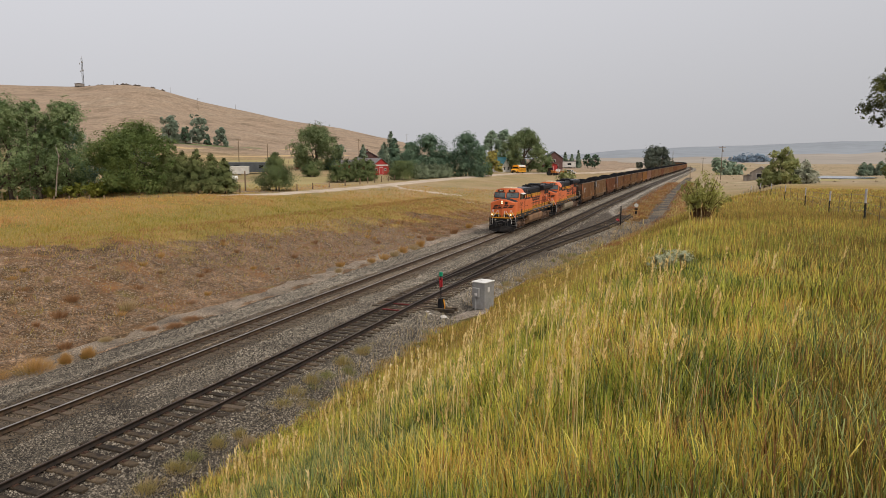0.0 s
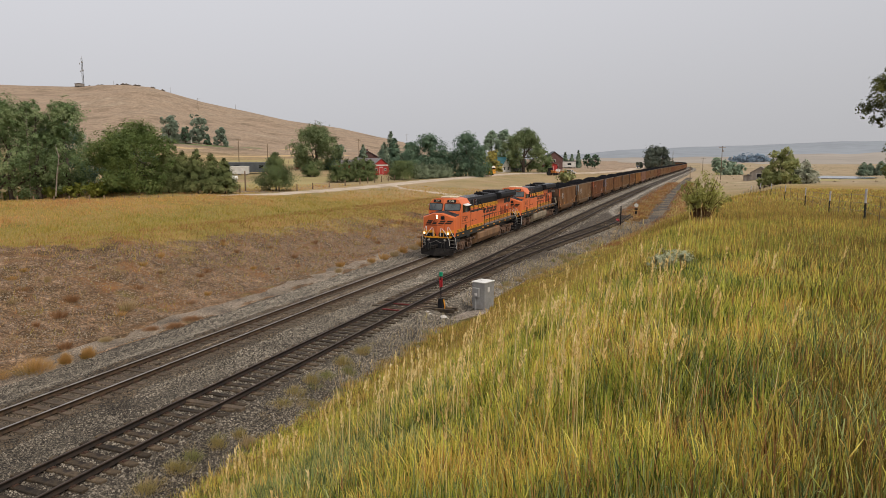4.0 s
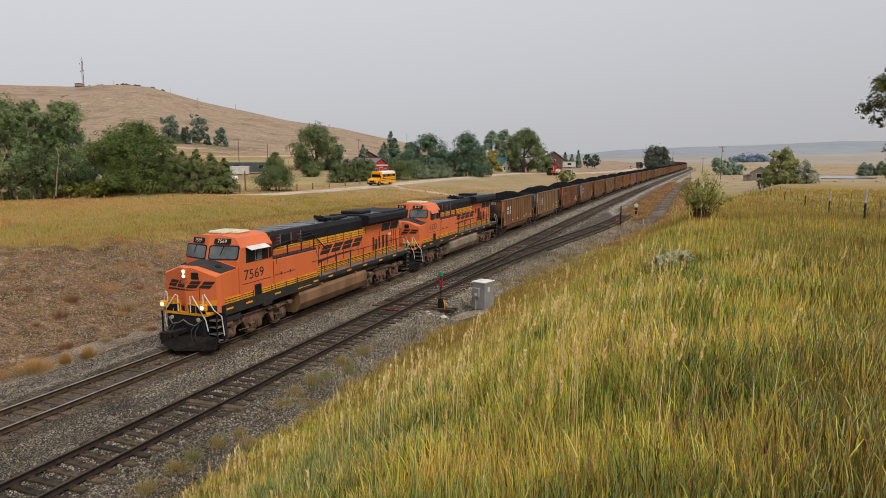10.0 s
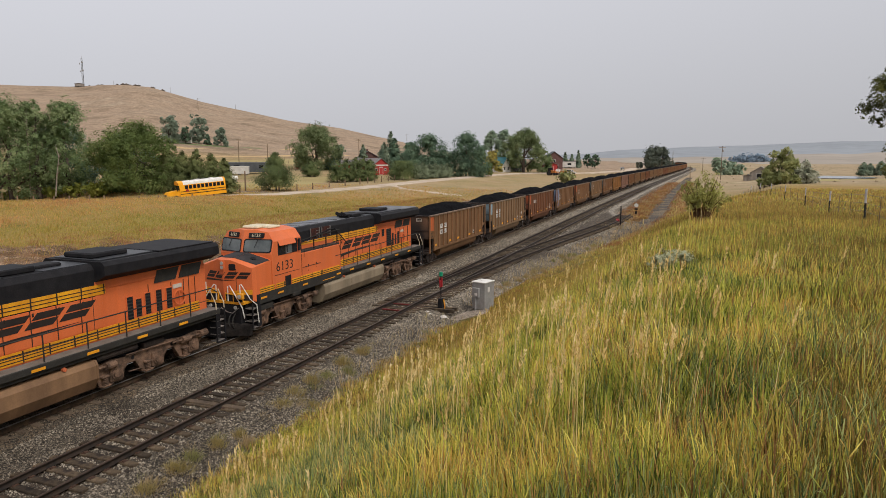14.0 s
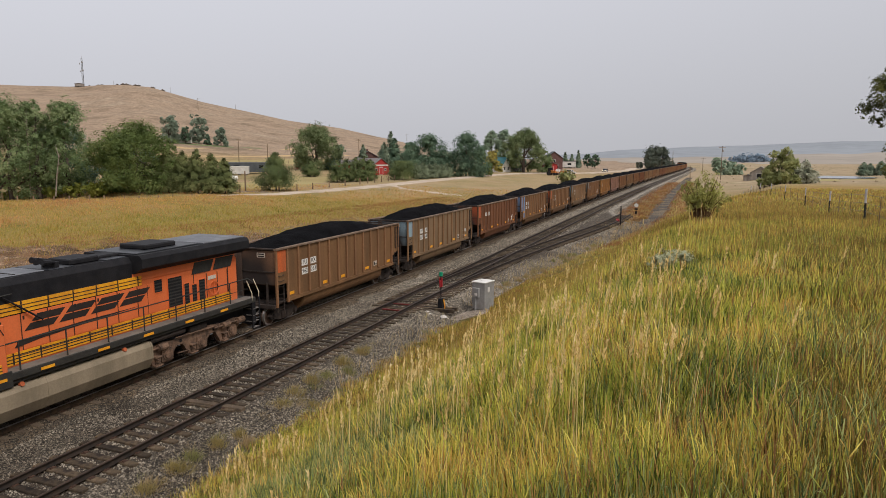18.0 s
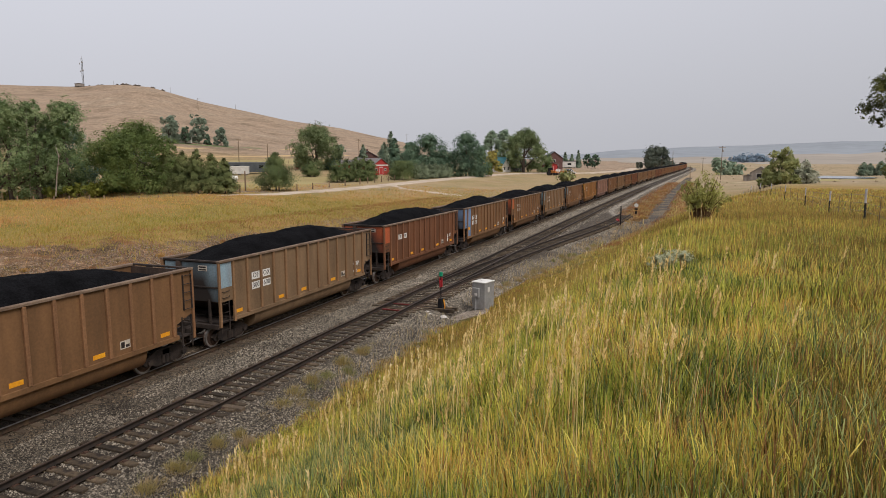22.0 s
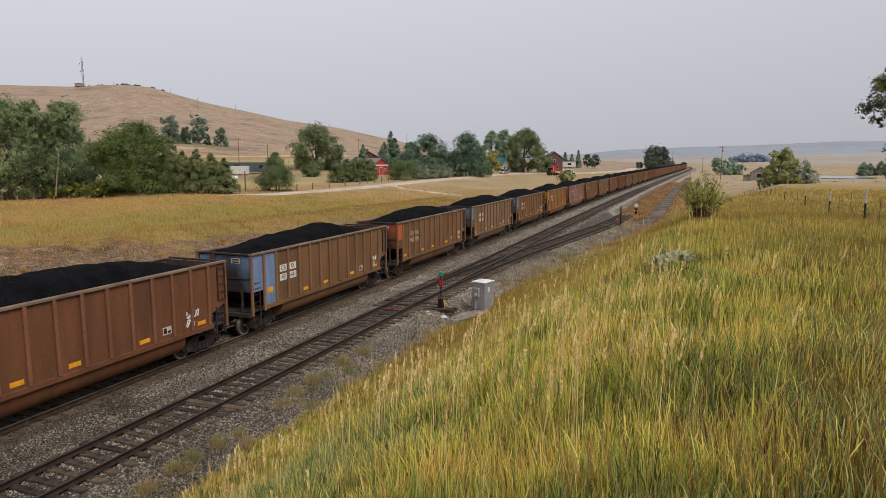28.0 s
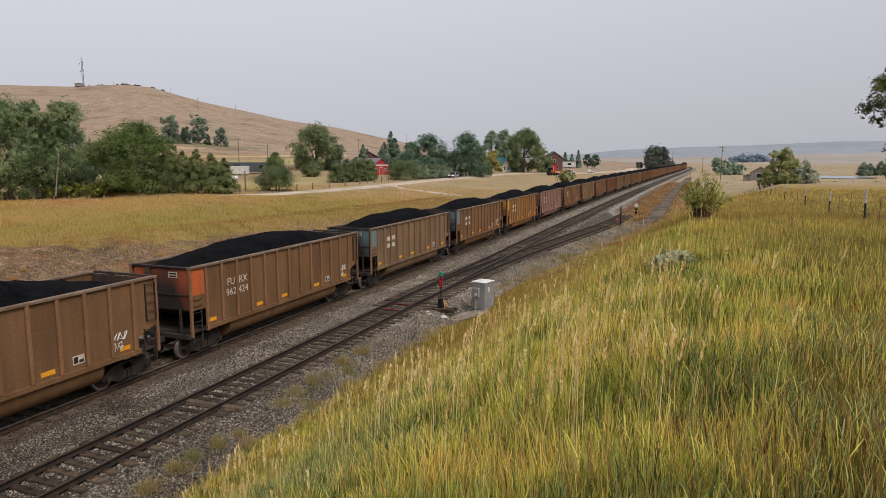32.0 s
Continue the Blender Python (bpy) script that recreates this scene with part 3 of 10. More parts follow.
green = (U > 9) * np.interp(GY, [0, 40, 80], [0.7, 0.5, 0.2]) * np.interp(U, [9, 14], [0, 1]) * (R_ < 120) + (U < -12) * 0.6 * smooth01((bare_edge(GY) - 1.5 - U) / 3) * smooth01((U + 38) / 9) * smooth01(0.7 + 0.6 * wave(GX, GY, 34, 11)) * smooth01((105 - R_) / 40)
hill = smooth01((R_ - 230) / 160) * (U < 6)
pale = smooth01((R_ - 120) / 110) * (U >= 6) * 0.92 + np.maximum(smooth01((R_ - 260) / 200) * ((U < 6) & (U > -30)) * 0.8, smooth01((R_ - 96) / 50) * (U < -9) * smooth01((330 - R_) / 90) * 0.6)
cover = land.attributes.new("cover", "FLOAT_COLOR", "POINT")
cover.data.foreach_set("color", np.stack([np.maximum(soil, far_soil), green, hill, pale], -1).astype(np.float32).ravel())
shaded_thatch = land.attributes.new("shaded_thatch", "FLOAT", "POINT")
shaded_thatch.data.foreach_set("value", (smooth01((U - np.interp(GY, EDGE_S, EDGE_U) - 0.3) / 1.2) * smooth01((66 - R_) / 24)).astype(np.float32).ravel())
tagged(new("ground", land), "dry golden grassland with a pebbly railway cutting and bare hill", "ground", kind="structure")


def ribbon(name, centre, left, right, z, material, label, category, u_steps=8, crown=0.0, rough_edge=0.0, seed=1):
    """A sheet along a line of (x, y) points, as wide as left and right say; z: a height for each point, or None to lie on the land."""
    c = np.array(centre, float)
    d = np.gradient(c, axis=0)
    d /= np.linalg.norm(d, axis=1)[:, None]
    nrm = np.stack([d[:, 1], -d[:, 0]], 1)
    t = np.linspace(0, 1, u_steps + 1)
    rs = np.random.RandomState(seed)
    wob = rs.uniform(-rough_edge, rough_edge, (len(c), 2))
    a, b = -left + wob[:, :1], right + wob[:, 1:]
    o = a + (b - a) * t[None]
    P_ = c[:, None] + nrm[:, None] * o[..., None]
    if z is None:
        Z_ = ground(P_[..., 0], P_[..., 1]) + 0.05
    else:
        Z_ = np.broadcast_to(np.asarray(z, float).reshape(-1, 1), o.shape) + 0.0
    Z_ = Z_ + crown * (1 - (2 * t - 1) ** 2)[None] - 0.07 * (np.abs(2 * t - 1) > 0.99)[None]
    i = np.arange(o.size).reshape(o.shape)
    f = np.stack([i[:-1, :-1], i[:-1, 1:], i[1:, 1:], i[1:, :-1]], -1).reshape(-1, 4)
    me = np_mesh(name, np.concatenate([P_, Z_[..., None]], -1).reshape(-1, 3), f, True)
    me.materials.append(MAT[material])
    return tagged(new(name, me), label, category, kind="structure")


# ballast bed, shaped across both tracks
bed_u = np.array([-5.7, -4.1, -3.2, -2.2, -1.9, -1.35, -0.5, 0.5, 1.35, 1.9, 2.4, 2.9, 3.5, 4.2, 5.6, 6.3, 6.9, 7.7, 8.6])
bed_z = np.array([-0.72, -0.66, -0.58, -0.30, -0.23, -0.222, -0.222, -0.222, -0.222, -0.23, -0.3, -0.3, -0.25, -0.24, -0.24, -0.25, -0.36, -0.62, -0.78])
bs = steps((-8, 90, 0.8), (90, 720, 6))
bed_cols = np.unique(np.concatenate([bed_u, np.arange(-2.1, 8.5, 0.3)]))
BU, BS = np.meshgrid(bed_cols, bs)
BED_U = BU
BU = BU + np.clip(turnout(BS) + 0.3, 0, 7) * np.interp(BU, [3, 8], [0, 1]) * np.interp(BS, [33, 90, 96, 110], [1, 1, 1, 0.15])
BZ = np.broadcast_to(np.interp(bed_cols, bed_u, bed_z), BU.shape) + 0.02 * wave(BU, BS, 3.2, 8) * np.clip((70 - BS) / 30, 0, 1)
i = np.arange(BU.size).reshape(BU.shape)
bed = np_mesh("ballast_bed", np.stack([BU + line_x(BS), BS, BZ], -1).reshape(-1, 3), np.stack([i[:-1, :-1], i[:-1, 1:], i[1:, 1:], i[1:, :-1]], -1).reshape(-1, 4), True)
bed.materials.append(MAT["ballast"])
# oily dirt between the rails, paler stone on the far shoulder
stain = bed.attributes.new("stain", "FLOAT_COLOR", "POINT")
far_side = np.maximum(smooth01((BED_U - 5.9) / 0.5) * smooth01((7.0 - BED_U) / 0.4) * smooth01((BS - 56) / 20), 0.55 * smooth01((BED_U - 1.8) / 0.5) * smooth01((3.4 - BED_U) / 0.5) * smooth01((BS - 70) / 40))
stain.data.foreach_set("color", np.stack([smooth01((1.5 - np.abs(BED_U)) / 0.5), smooth01((1.55 - np.abs(BED_U - TRACK_2 - turnout(BS) * 0.5 * (BS < 60))) / 0.5), far_side, np.ones_like(BU)], -1).astype(np.float32).ravel())

tagged(new("ballast_bed", bed), "grey crushed stone bed under the two tracks", "ballast", kind="structure")

ps = steps((-10, 130, 1.0), (130, 400, 6))
ribbon("access_path", np.stack([line_x(ps) - 6.1 + 0.25 * np.sin(ps / 9) + 0.3 * wave(ps, 0 * ps, 5, 4), ps], 1), 0.8, 1.0, np.full(len(ps), -0.64), "path",
       "grey grit path beside the railway ballast", "path", 6, 0.0, 0.55, 3)
ROAD = np.array([(-420, -60), (-300, -30), (-200, 5), (-112, 40), (-95, 49), (-78, 60), (-60, 72.6), (-52.5, 82), (-47.6, 92), (-45.4, 108), (-44.6, 137), (-45.2, 178), (-44.3, 235),
                 (-38.9, 268), (-27, 311), (-18, 400), (-20, 520), (-32, 720)], float)
rt = np.concatenate([[0], np.cumsum(np.hypot(*np.diff(ROAD, axis=0).T))])


def road_at(d):
    """The road's middle at d metres along it, smoothed."""
    w = np.linspace(-7, 7, 15)
    return np.stack([np.interp(d + w, rt, ROAD[:, k]).mean() for k in (0, 1)])


road_pts = np.array([road_at(d) for d in np.arange(2, rt[-1] - 2, 2.0)])
ribbon("gravel_road", road_pts, 2.7, 2.7, None, "road", "pale gravel country road past the farmsteads", "road", 4, 0.12, 0.25, 4)
ribbon("farm_lane", [(-46, 103), (-52, 99), (-58, 100), (-66, 104), (-78, 108)], 1.4, 1.4, None, "path", "dirt farm lane off the gravel road", "road", 3, 0.05, 0.2, 5)
ribbon("field_track", [(-44, 133), (-37, 126), (-30, 124), (-22, 118), (-16, 108)], 1.6, 1.6, None, "road", "pale dirt track across the field", "road", 3, 0.0, 0.4, 6)
MAT["track_grit"] = surf("service_track_grit", srgb(90, 82, 72), srgb(64, 58, 51), 0.5, 0.95, 0, 14, 0.3, 0.3, 25, patch=srgb(124, 108, 86), patch_scale=0.3, pebbles=20.0)
ts = np.arange(74, 330, 2.0)
ribbon("dirt_track", np.stack([line_x(ts) + np.interp(ts, [74, 90, 110, 150, 200, 330], [10.5, 13.2, 14.5, 14.0, 13.4, 12.4]), ts], 1), 1.3, 1.5, None, "track_grit",
       "dark gravel service track beside the railway", "road", 4, 0.0, 0.22, 7)

# ---- rails and ties ----
MAT["sand_fill"] = surf("sandy_grit", srgb(138, 122, 101), srgb(108, 94, 78), 0.7, 0.95, 0, 12, 0.25, 0.0, pebbles=20.0)
RAIL = [(-0.075, -0.172), (0.075, -0.172), (0.075, -0.158), (0.014, -0.135), (0.014, -0.045), (0.036, -0.036), (0.036, -0.012), (-0.036, -0.012), (-0.036, -0.036), (-0.014, -0.045), (-0.014, -0.135), (-0.075, -0.158)]
HEAD = [(-0.037, -0.014), (0.037, -0.014), (0.037, -0.006), (0.028, 0), (-0.028, 0), (-0.037, -0.006)]


def sweep(profile, xs, ss, z=0.0):
    k = len(profile)
    pr = np.array(profile)
    V_ = np.zeros((len(ss), k, 3))
    V_[..., 0] = np.asarray(xs)[:, None] + pr[None, :, 0]
    V_[..., 1] = np.asarray(ss)[:, None]
    V_[..., 2] = pr[None, :, 1] + z
    i = np.arange(len(ss) * k).reshape(len(ss), k)
    j = np.roll(i, -1, 1)
    f = np.stack([i[:-1], j[:-1], j[1:], i[1:]], -1).reshape(-1, 4)
    return V_.reshape(-1, 3), f


def rail_pair(track, centre, s0, s1, head, side_mat="rail_side", gauge=1.505):
    ss = np.concatenate([np.arange(s0, min(s1, 120), 2.0), np.arange(120, s1, 8.0)]) if s1 > 120 else np.arange(s0, s1 + 0.01, 1.0)
    for side in (-1, 1):
        xs = line_x(ss) + centre(ss) + side * gauge / 2
        r = part("rail", np_mesh("rail", *sweep(RAIL, xs, ss)), side_mat, track, "rusty steel rail with a bright worn head" if head == "rail_head" else "dark rusty steel rail with a dull head")
        part("rail_head", np_mesh("rail_head", *sweep(HEAD, xs, ss, 0.002)), head, r)


tie_shape = Shape().box(-1.3, 1.3, -0.115, 0.115, -0.35, -0.178, 0.018)
TIE = {k: tie_shape.mesh("tie") for k in ("tie", "tie_dusty")}
plate_shape = Shape()
for sx in (-0.7525, 0.7525):
    plate_shape.box(sx - 0.17, sx + 0.17, -0.09, 0.09, -0.18, -0.165)
    for px, py in ((-0.12, 0.05), (0.12, -0.05)):
        plate_shape.box(sx + px - 0.02, sx + px + 0.02, py - 0.02, py + 0.02, -0.165, -0.14)
PLATE = plate_shape.mesh("tie_plate")


def lay_ties(track, centre, s0, s1, s2, material, seed, width=1.0):
    rs = np.random.RandomState(seed)
    ss = np.arange(s0, s1, 0.53)
    for s in ss:
        t = part("tie", TIE[material], material, track)
        t.matrix_basis = pose(float(line_x(s) + centre(s)) + rs.uniform(-0.05, 0.05), s + rs.uniform(-0.03, 0.03), rs.uniform(-0.02, 0.012), 0, 0, rs.uniform(-1.2, 1.2)) @ Matrix.Diagonal((width, 1, 1, 1))
        if s < 48:
            part("tie_plate", PLATE, "tie_plate", t)
    rest = Shape()
    for s in np.arange(s1, s2, 0.53):
        x = float(line_x(s) + centre(s))
        rest.box(x - 1.3 * width, x + 1.3 * width, s - 0.115, s + 0.115, -0.35, -0.178)
    o = part("far_ties", rest, material, track)
    o["kind"] = "stuff"


main_track = thing("main_track", "main railway track with dusty ties half buried in fine ballast", "railway track", kind="structure")
rail_pair(main_track, lambda s: 0 * s, -8, 700, "rail_head")
lay_ties(main_track, lambda s: 0.0 * s, 6, 80, 200, "tie_dusty", 1)
second_track = thing("second_track", "second railway track on dark wooden ties", "railway track", kind="structure")
rail_pair(second_track, lambda s: 0 * s + TRACK_2, -8, 700, "rail_head_dark", "rail_dark")
lay_ties(second_track, lambda s: 0.0 * s + TRACK_2, 4, 33.4, 33.4, "tie", 2)
lay_ties(second_track, lambda s: 0.0 * s + TRACK_2 + turnout(s) / 2, 33.4, 60, 60, "tie", 3, 1.35)
lay_ties(second_track, lambda s: 0.0 * s + TRACK_2, 60, 90, 200, "tie", 4)
spur = thing("spur_track", "curved spur track leaving the second track, rusty rails", "railway track", kind="structure")
rail_pair(spur, lambda s: TRACK_2 + turnout(s), 34, 102, "rail_head_dark", "rail_dark")
lay_ties(spur, lambda s: 0.0 * s + TRACK_2 + turnout(s), 60, 101, 101, "tie", 5)
for k, (px, s0, s1, lean) in enumerate(((-0.62, 52, 60, -0.1), (0.62, 52, 60, 0.16), (-0.66, 33, 37, 0.0), (0.66, 33, 37, 0.05))):
    ss = np.arange(s0, s1 + 0.1, 1.0)
    part("guard_rail", np_mesh("guard_rail", *sweep(RAIL, line_x(ss) + TRACK_2 + px + lean * (ss - s0) / 4, ss)), "rail_dark", second_track, "short rusty guard rail of the turnout")
frog = Shape()
frog.box(TRACK_2 + 0.62, TRACK_2 + 0.86, 49.5, 54.5, -0.17, -0.01, 0.01)
part("frog", frog, "rail_dark", second_track, "steel turnout frog")

sand_s = np.arange(20, 76, 1.0)
sand_w = np.interp(sand_s, [28, 56], [0.04, 0.58])[:, None]
ribbon("sandy_infill", np.stack([line_x(sand_s), sand_s], 1), sand_w, sand_w, np.full(len(sand_s), -0.15), "sand_fill", "pale sandy grit between the main rails", "grit", 6, 0.0, 0.1, 15)

# loose ballast stones on the nearer stretch, on the beds and between the ties
rs = np.random.RandomState(21)
N = 150000
st_s = np.where(np.arange(N) < 115000, 7 + 37 * rs.uniform(0, 1, N) ** 1.25, 40 + 90 * rs.uniform(0, 1, N) ** 1.4)
st_u = np.where(rs.uniform(0, 1, N) < 0.985, rs.uniform(-4.6, 8.4, N), -4.4 - 2.3 * rs.uniform(0, 1, N) ** 1.6)
keep = ~((np.abs(st_u) < 0.72) & (rs.uniform(0, 1, N) < 0.35)) & ((st_s < 50) | (st_u < 6.6))
st_s, st_u = st_s[keep], st_u[keep]
st_z = np.maximum(np.interp(st_u, bed_u, bed_z), -0.62)
st_u = st_u + np.clip(turnout(st_s) + 0.3, 0, 7) * np.interp(st_u, [3, 8], [0, 1])
fine_ = (st_s < 55) | (st_u < 7.0)
st_s, st_u, st_z = st_s[fine_], st_u[fine_], st_z[fine_]
N = len(st_s)
size = (0.012 + 0.024 * rs.uniform(0, 1, N) ** 2) * (1 + st_s / 50)
ang = rs.uniform(0, 6.28, N)
octa = np.array([(1, 0, 0), (0, 1, 0), (-1, 0, 0), (0, -1, 0), (0, 0, 0.75), (0, 0, -0.75)])
of = np.array([(0, 1, 4), (1, 2, 4), (2, 3, 4), (3, 0, 4), (1, 0, 5), (2, 1, 5), (3, 2, 5), (0, 3, 5)])
dome = np.array([(1, 0, -0.2), (0, 1, -0.2), (-1, 0, -0.2), (0, -1, -0.2), (0, 0, 0.8)])
df = np.array([(0, 1, 4), (1, 2, 4), (2, 3, 4), (3, 0, 4)])
V_ = dome[None] * rs.uniform(0.65, 1.35, (N, 5, 1)) * size[:, None, None]
ca, sa = np.cos(ang)[:, None], np.sin(ang)[:, None]
V_ = np.stack([V_[..., 0] * ca - V_[..., 1] * sa, V_[..., 0] * sa + V_[..., 1] * ca, V_[..., 2]], -1)
V_ += np.stack([st_u + line_x(st_s), st_s, st_z + size * 0.12], -1)[:, None]
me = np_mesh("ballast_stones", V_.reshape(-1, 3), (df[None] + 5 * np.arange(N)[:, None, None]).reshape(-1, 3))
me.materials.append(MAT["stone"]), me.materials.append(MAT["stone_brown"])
me.polygons.foreach_set("material_index", np.repeat((np.abs(st_u + 0.25 * wave(st_u, st_s, 4, 61)) < 1.75).astype(np.int32), 4))
tagged(new("ballast_stones", me), "loose grey crushed ballast stones", "ballast", kind="stuff")

# ---- the train ----
SPEED, NOSE_AT_0 = 4.95, 25.8 + 4.95 * 9
LOCO_LENGTH, CAR_LENGTH = 22.25, 15.86


def side_text(text, size, parent, material, y, z, x, name="number"):
    """Lettering on the side that faces +x; it reads towards +y."""
    return lettering(text, size, material, parent, pose(x, y, z, 90, 0, 90), name)


wheel_shape = Shape()
for sx in (-1, 1):
    wheel_shape.disc((sx * 0.69, 0, 0), (sx, 0, 0), 0.53, 0.035, 16)
    wheel_shape.disc((sx * 0.72, 0, 0), (sx, 0, 0), 0.5, 0.10, 16)
    wheel_shape.disc((sx * 0.81, 0, 0), (sx, 0, 0), 0.41, 0.02, 12)
    wheel_shape.disc((sx * 0.80, 0, 0), (sx, 0, 0), 0.17, 0.08, 8)
    for k in range(4):
        a = k * math.pi / 2
        wheel_shape.disc((sx * 0.83, 0.29 * math.cos(a), 0.29 * math.sin(a)), (sx, 0, 0), 0.045, 0.012, 6)
wheel_shape.tube([(-0.95, 0, 0), (0.95, 0, 0)], 0.085, 8)
WHEELSET = wheel_shape.mesh("wheelset")
WHEELSET.materials.append(MAT["wheel"]), WHEELSET.materials.append(MAT["rail_head"])
per_side = (len(WHEELSET.polygons) - 10) // 2
for side_ in (0, 1):
    for f_ in range(18, 36):
        WHEELSET.polygons[side_ * per_side + f_].material_index = 1
wheelsets = []


def add_wheelset(parent, y, r):
    w = part("wheelset", WHEELSET, "wheel", parent)
    k = r / 0.5
    w.matrix_parent_inverse = Matrix.Translation((0, y, r)) @ Matrix.Diagonal((1, k, k, 1))
    return w


def loco_truck(loco, axles):
    y0, y1, y2 = axles
    t = Shape()
    for sx in (-1, 1):
        low = [(y0 - 0.74, 0.62), (y0 - 0.7, 0.38), (y0 - 0.62, 0.3)]
        for q, y in enumerate(axles):
            if q:
                low += [(y - 0.98, 0.8), (y - 0.76, 0.44), (y - 0.68, 0.3)]
            low += [(y + 0.34, 0.28), (y + 0.42, 0.36), (y + 0.46, 0.62), (y + 0.66, 0.8)]
        top = [(y2 + 0.82, 1.0), (y2 + 0.5, 1.1), (y2 - 0.35, 1.04), (y1 + 0.75, 1.14), (y1 - 0.5, 1.12), (y0 + 0.8, 1.02), (y0 - 0.1, 1.12), (y0 - 0.74, 1.0)]
        t.prism(low + top, *sorted((sx * 1.02, sx * 1.2)), "x")
    frame_ = part("truck_frame", t, "truck_dusty", loco, "dusty cast steel truck frame")
    for sx in (-1, 1):
        for y in axles:
            j = Shape()
            j.prism([(y - 0.24, 0.36), (y + 0.3, 0.36), (y + 0.36, 0.5), (y + 0.3, 0.86), (y - 0.2, 0.86)], *sorted((sx * 1.2, sx * 1.27)), "x")
            j.disc((sx * 1.26, y + 0.02, 0.6), (sx, 0, 0), 0.2, 0.05, 14).disc((sx * 1.3, y + 0.02, 0.6), (sx, 0, 0), 0.13, 0.05, 12)
            part("journal_box", j, "truck_dusty", frame_)
            c = Shape()
            for k in range(4):
                c.disc((sx * 1.27, y - 0.46, 0.36 + k * 0.06), (0, 0, 1), 0.11, 0.036, 8)
            c.box(*sorted((sx * 1.18, sx * 1.38)), y - 0.66, y - 0.28, 0.28, 0.34, 0.01).box(*sorted((sx * 1.18, sx * 1.36)), y - 0.62, y - 0.3, 0.6, 0.68, 0.02)
            part("spring_nest", c, "truck_dusty", frame_)
            part("lightening_hole", Shape().disc((sx * 1.2, y + 0.86 - (0.0 if y < y2 else 1.75), 0.95), (sx, 0, 0), 0.07, 0.008, 10), "black", frame_)
        for y in (y0 - 0.45, y2 + 0.35, y1 + 1.3):
            b = Shape().tube([(sx * 1.32, y, 1.0), (sx * 1.32, y + 0.42, 1.0)], 0.14, 10).tube([(sx * 1.32, y - 0.5, 1.02), (sx * 1.32, y + 0.05, 1.0)], 0.045, 6)
            part("brake_cylinder", b, "truck_dusty", frame_)
        part("brake_rod", Shape().tube([(sx * 1.3, y0 + 0.5, 1.16), (sx * 1.3, y1 + 1.0, 1.08)], 0.03, 5).tube([(sx * 1.26, y0 + 0.6, 0.5), (sx * 1.26, y1 - 0.7, 0.46)], 0.03, 5), "truck_dusty", frame_)
        part("bolster_stop", Shape().box(*sorted((sx * 0.9, sx * 1.2)), y1 - 0.5, y1 + 0.5, 1.12, 1.34, 0.03), "grime", frame_)
    for y in axles:
        wheelsets.append(add_wheelset(loco, y, 0.51))


def railing(loco, pts, posts, z0, material, r=0.022, name="handrail"):
    h = Shape().tube(pts, r, 5)
    for (x, y, zt) in posts:
        h.tube([(x, y, z0), (x, y, zt)], r, 5)
    return part(name, h, material, loco)


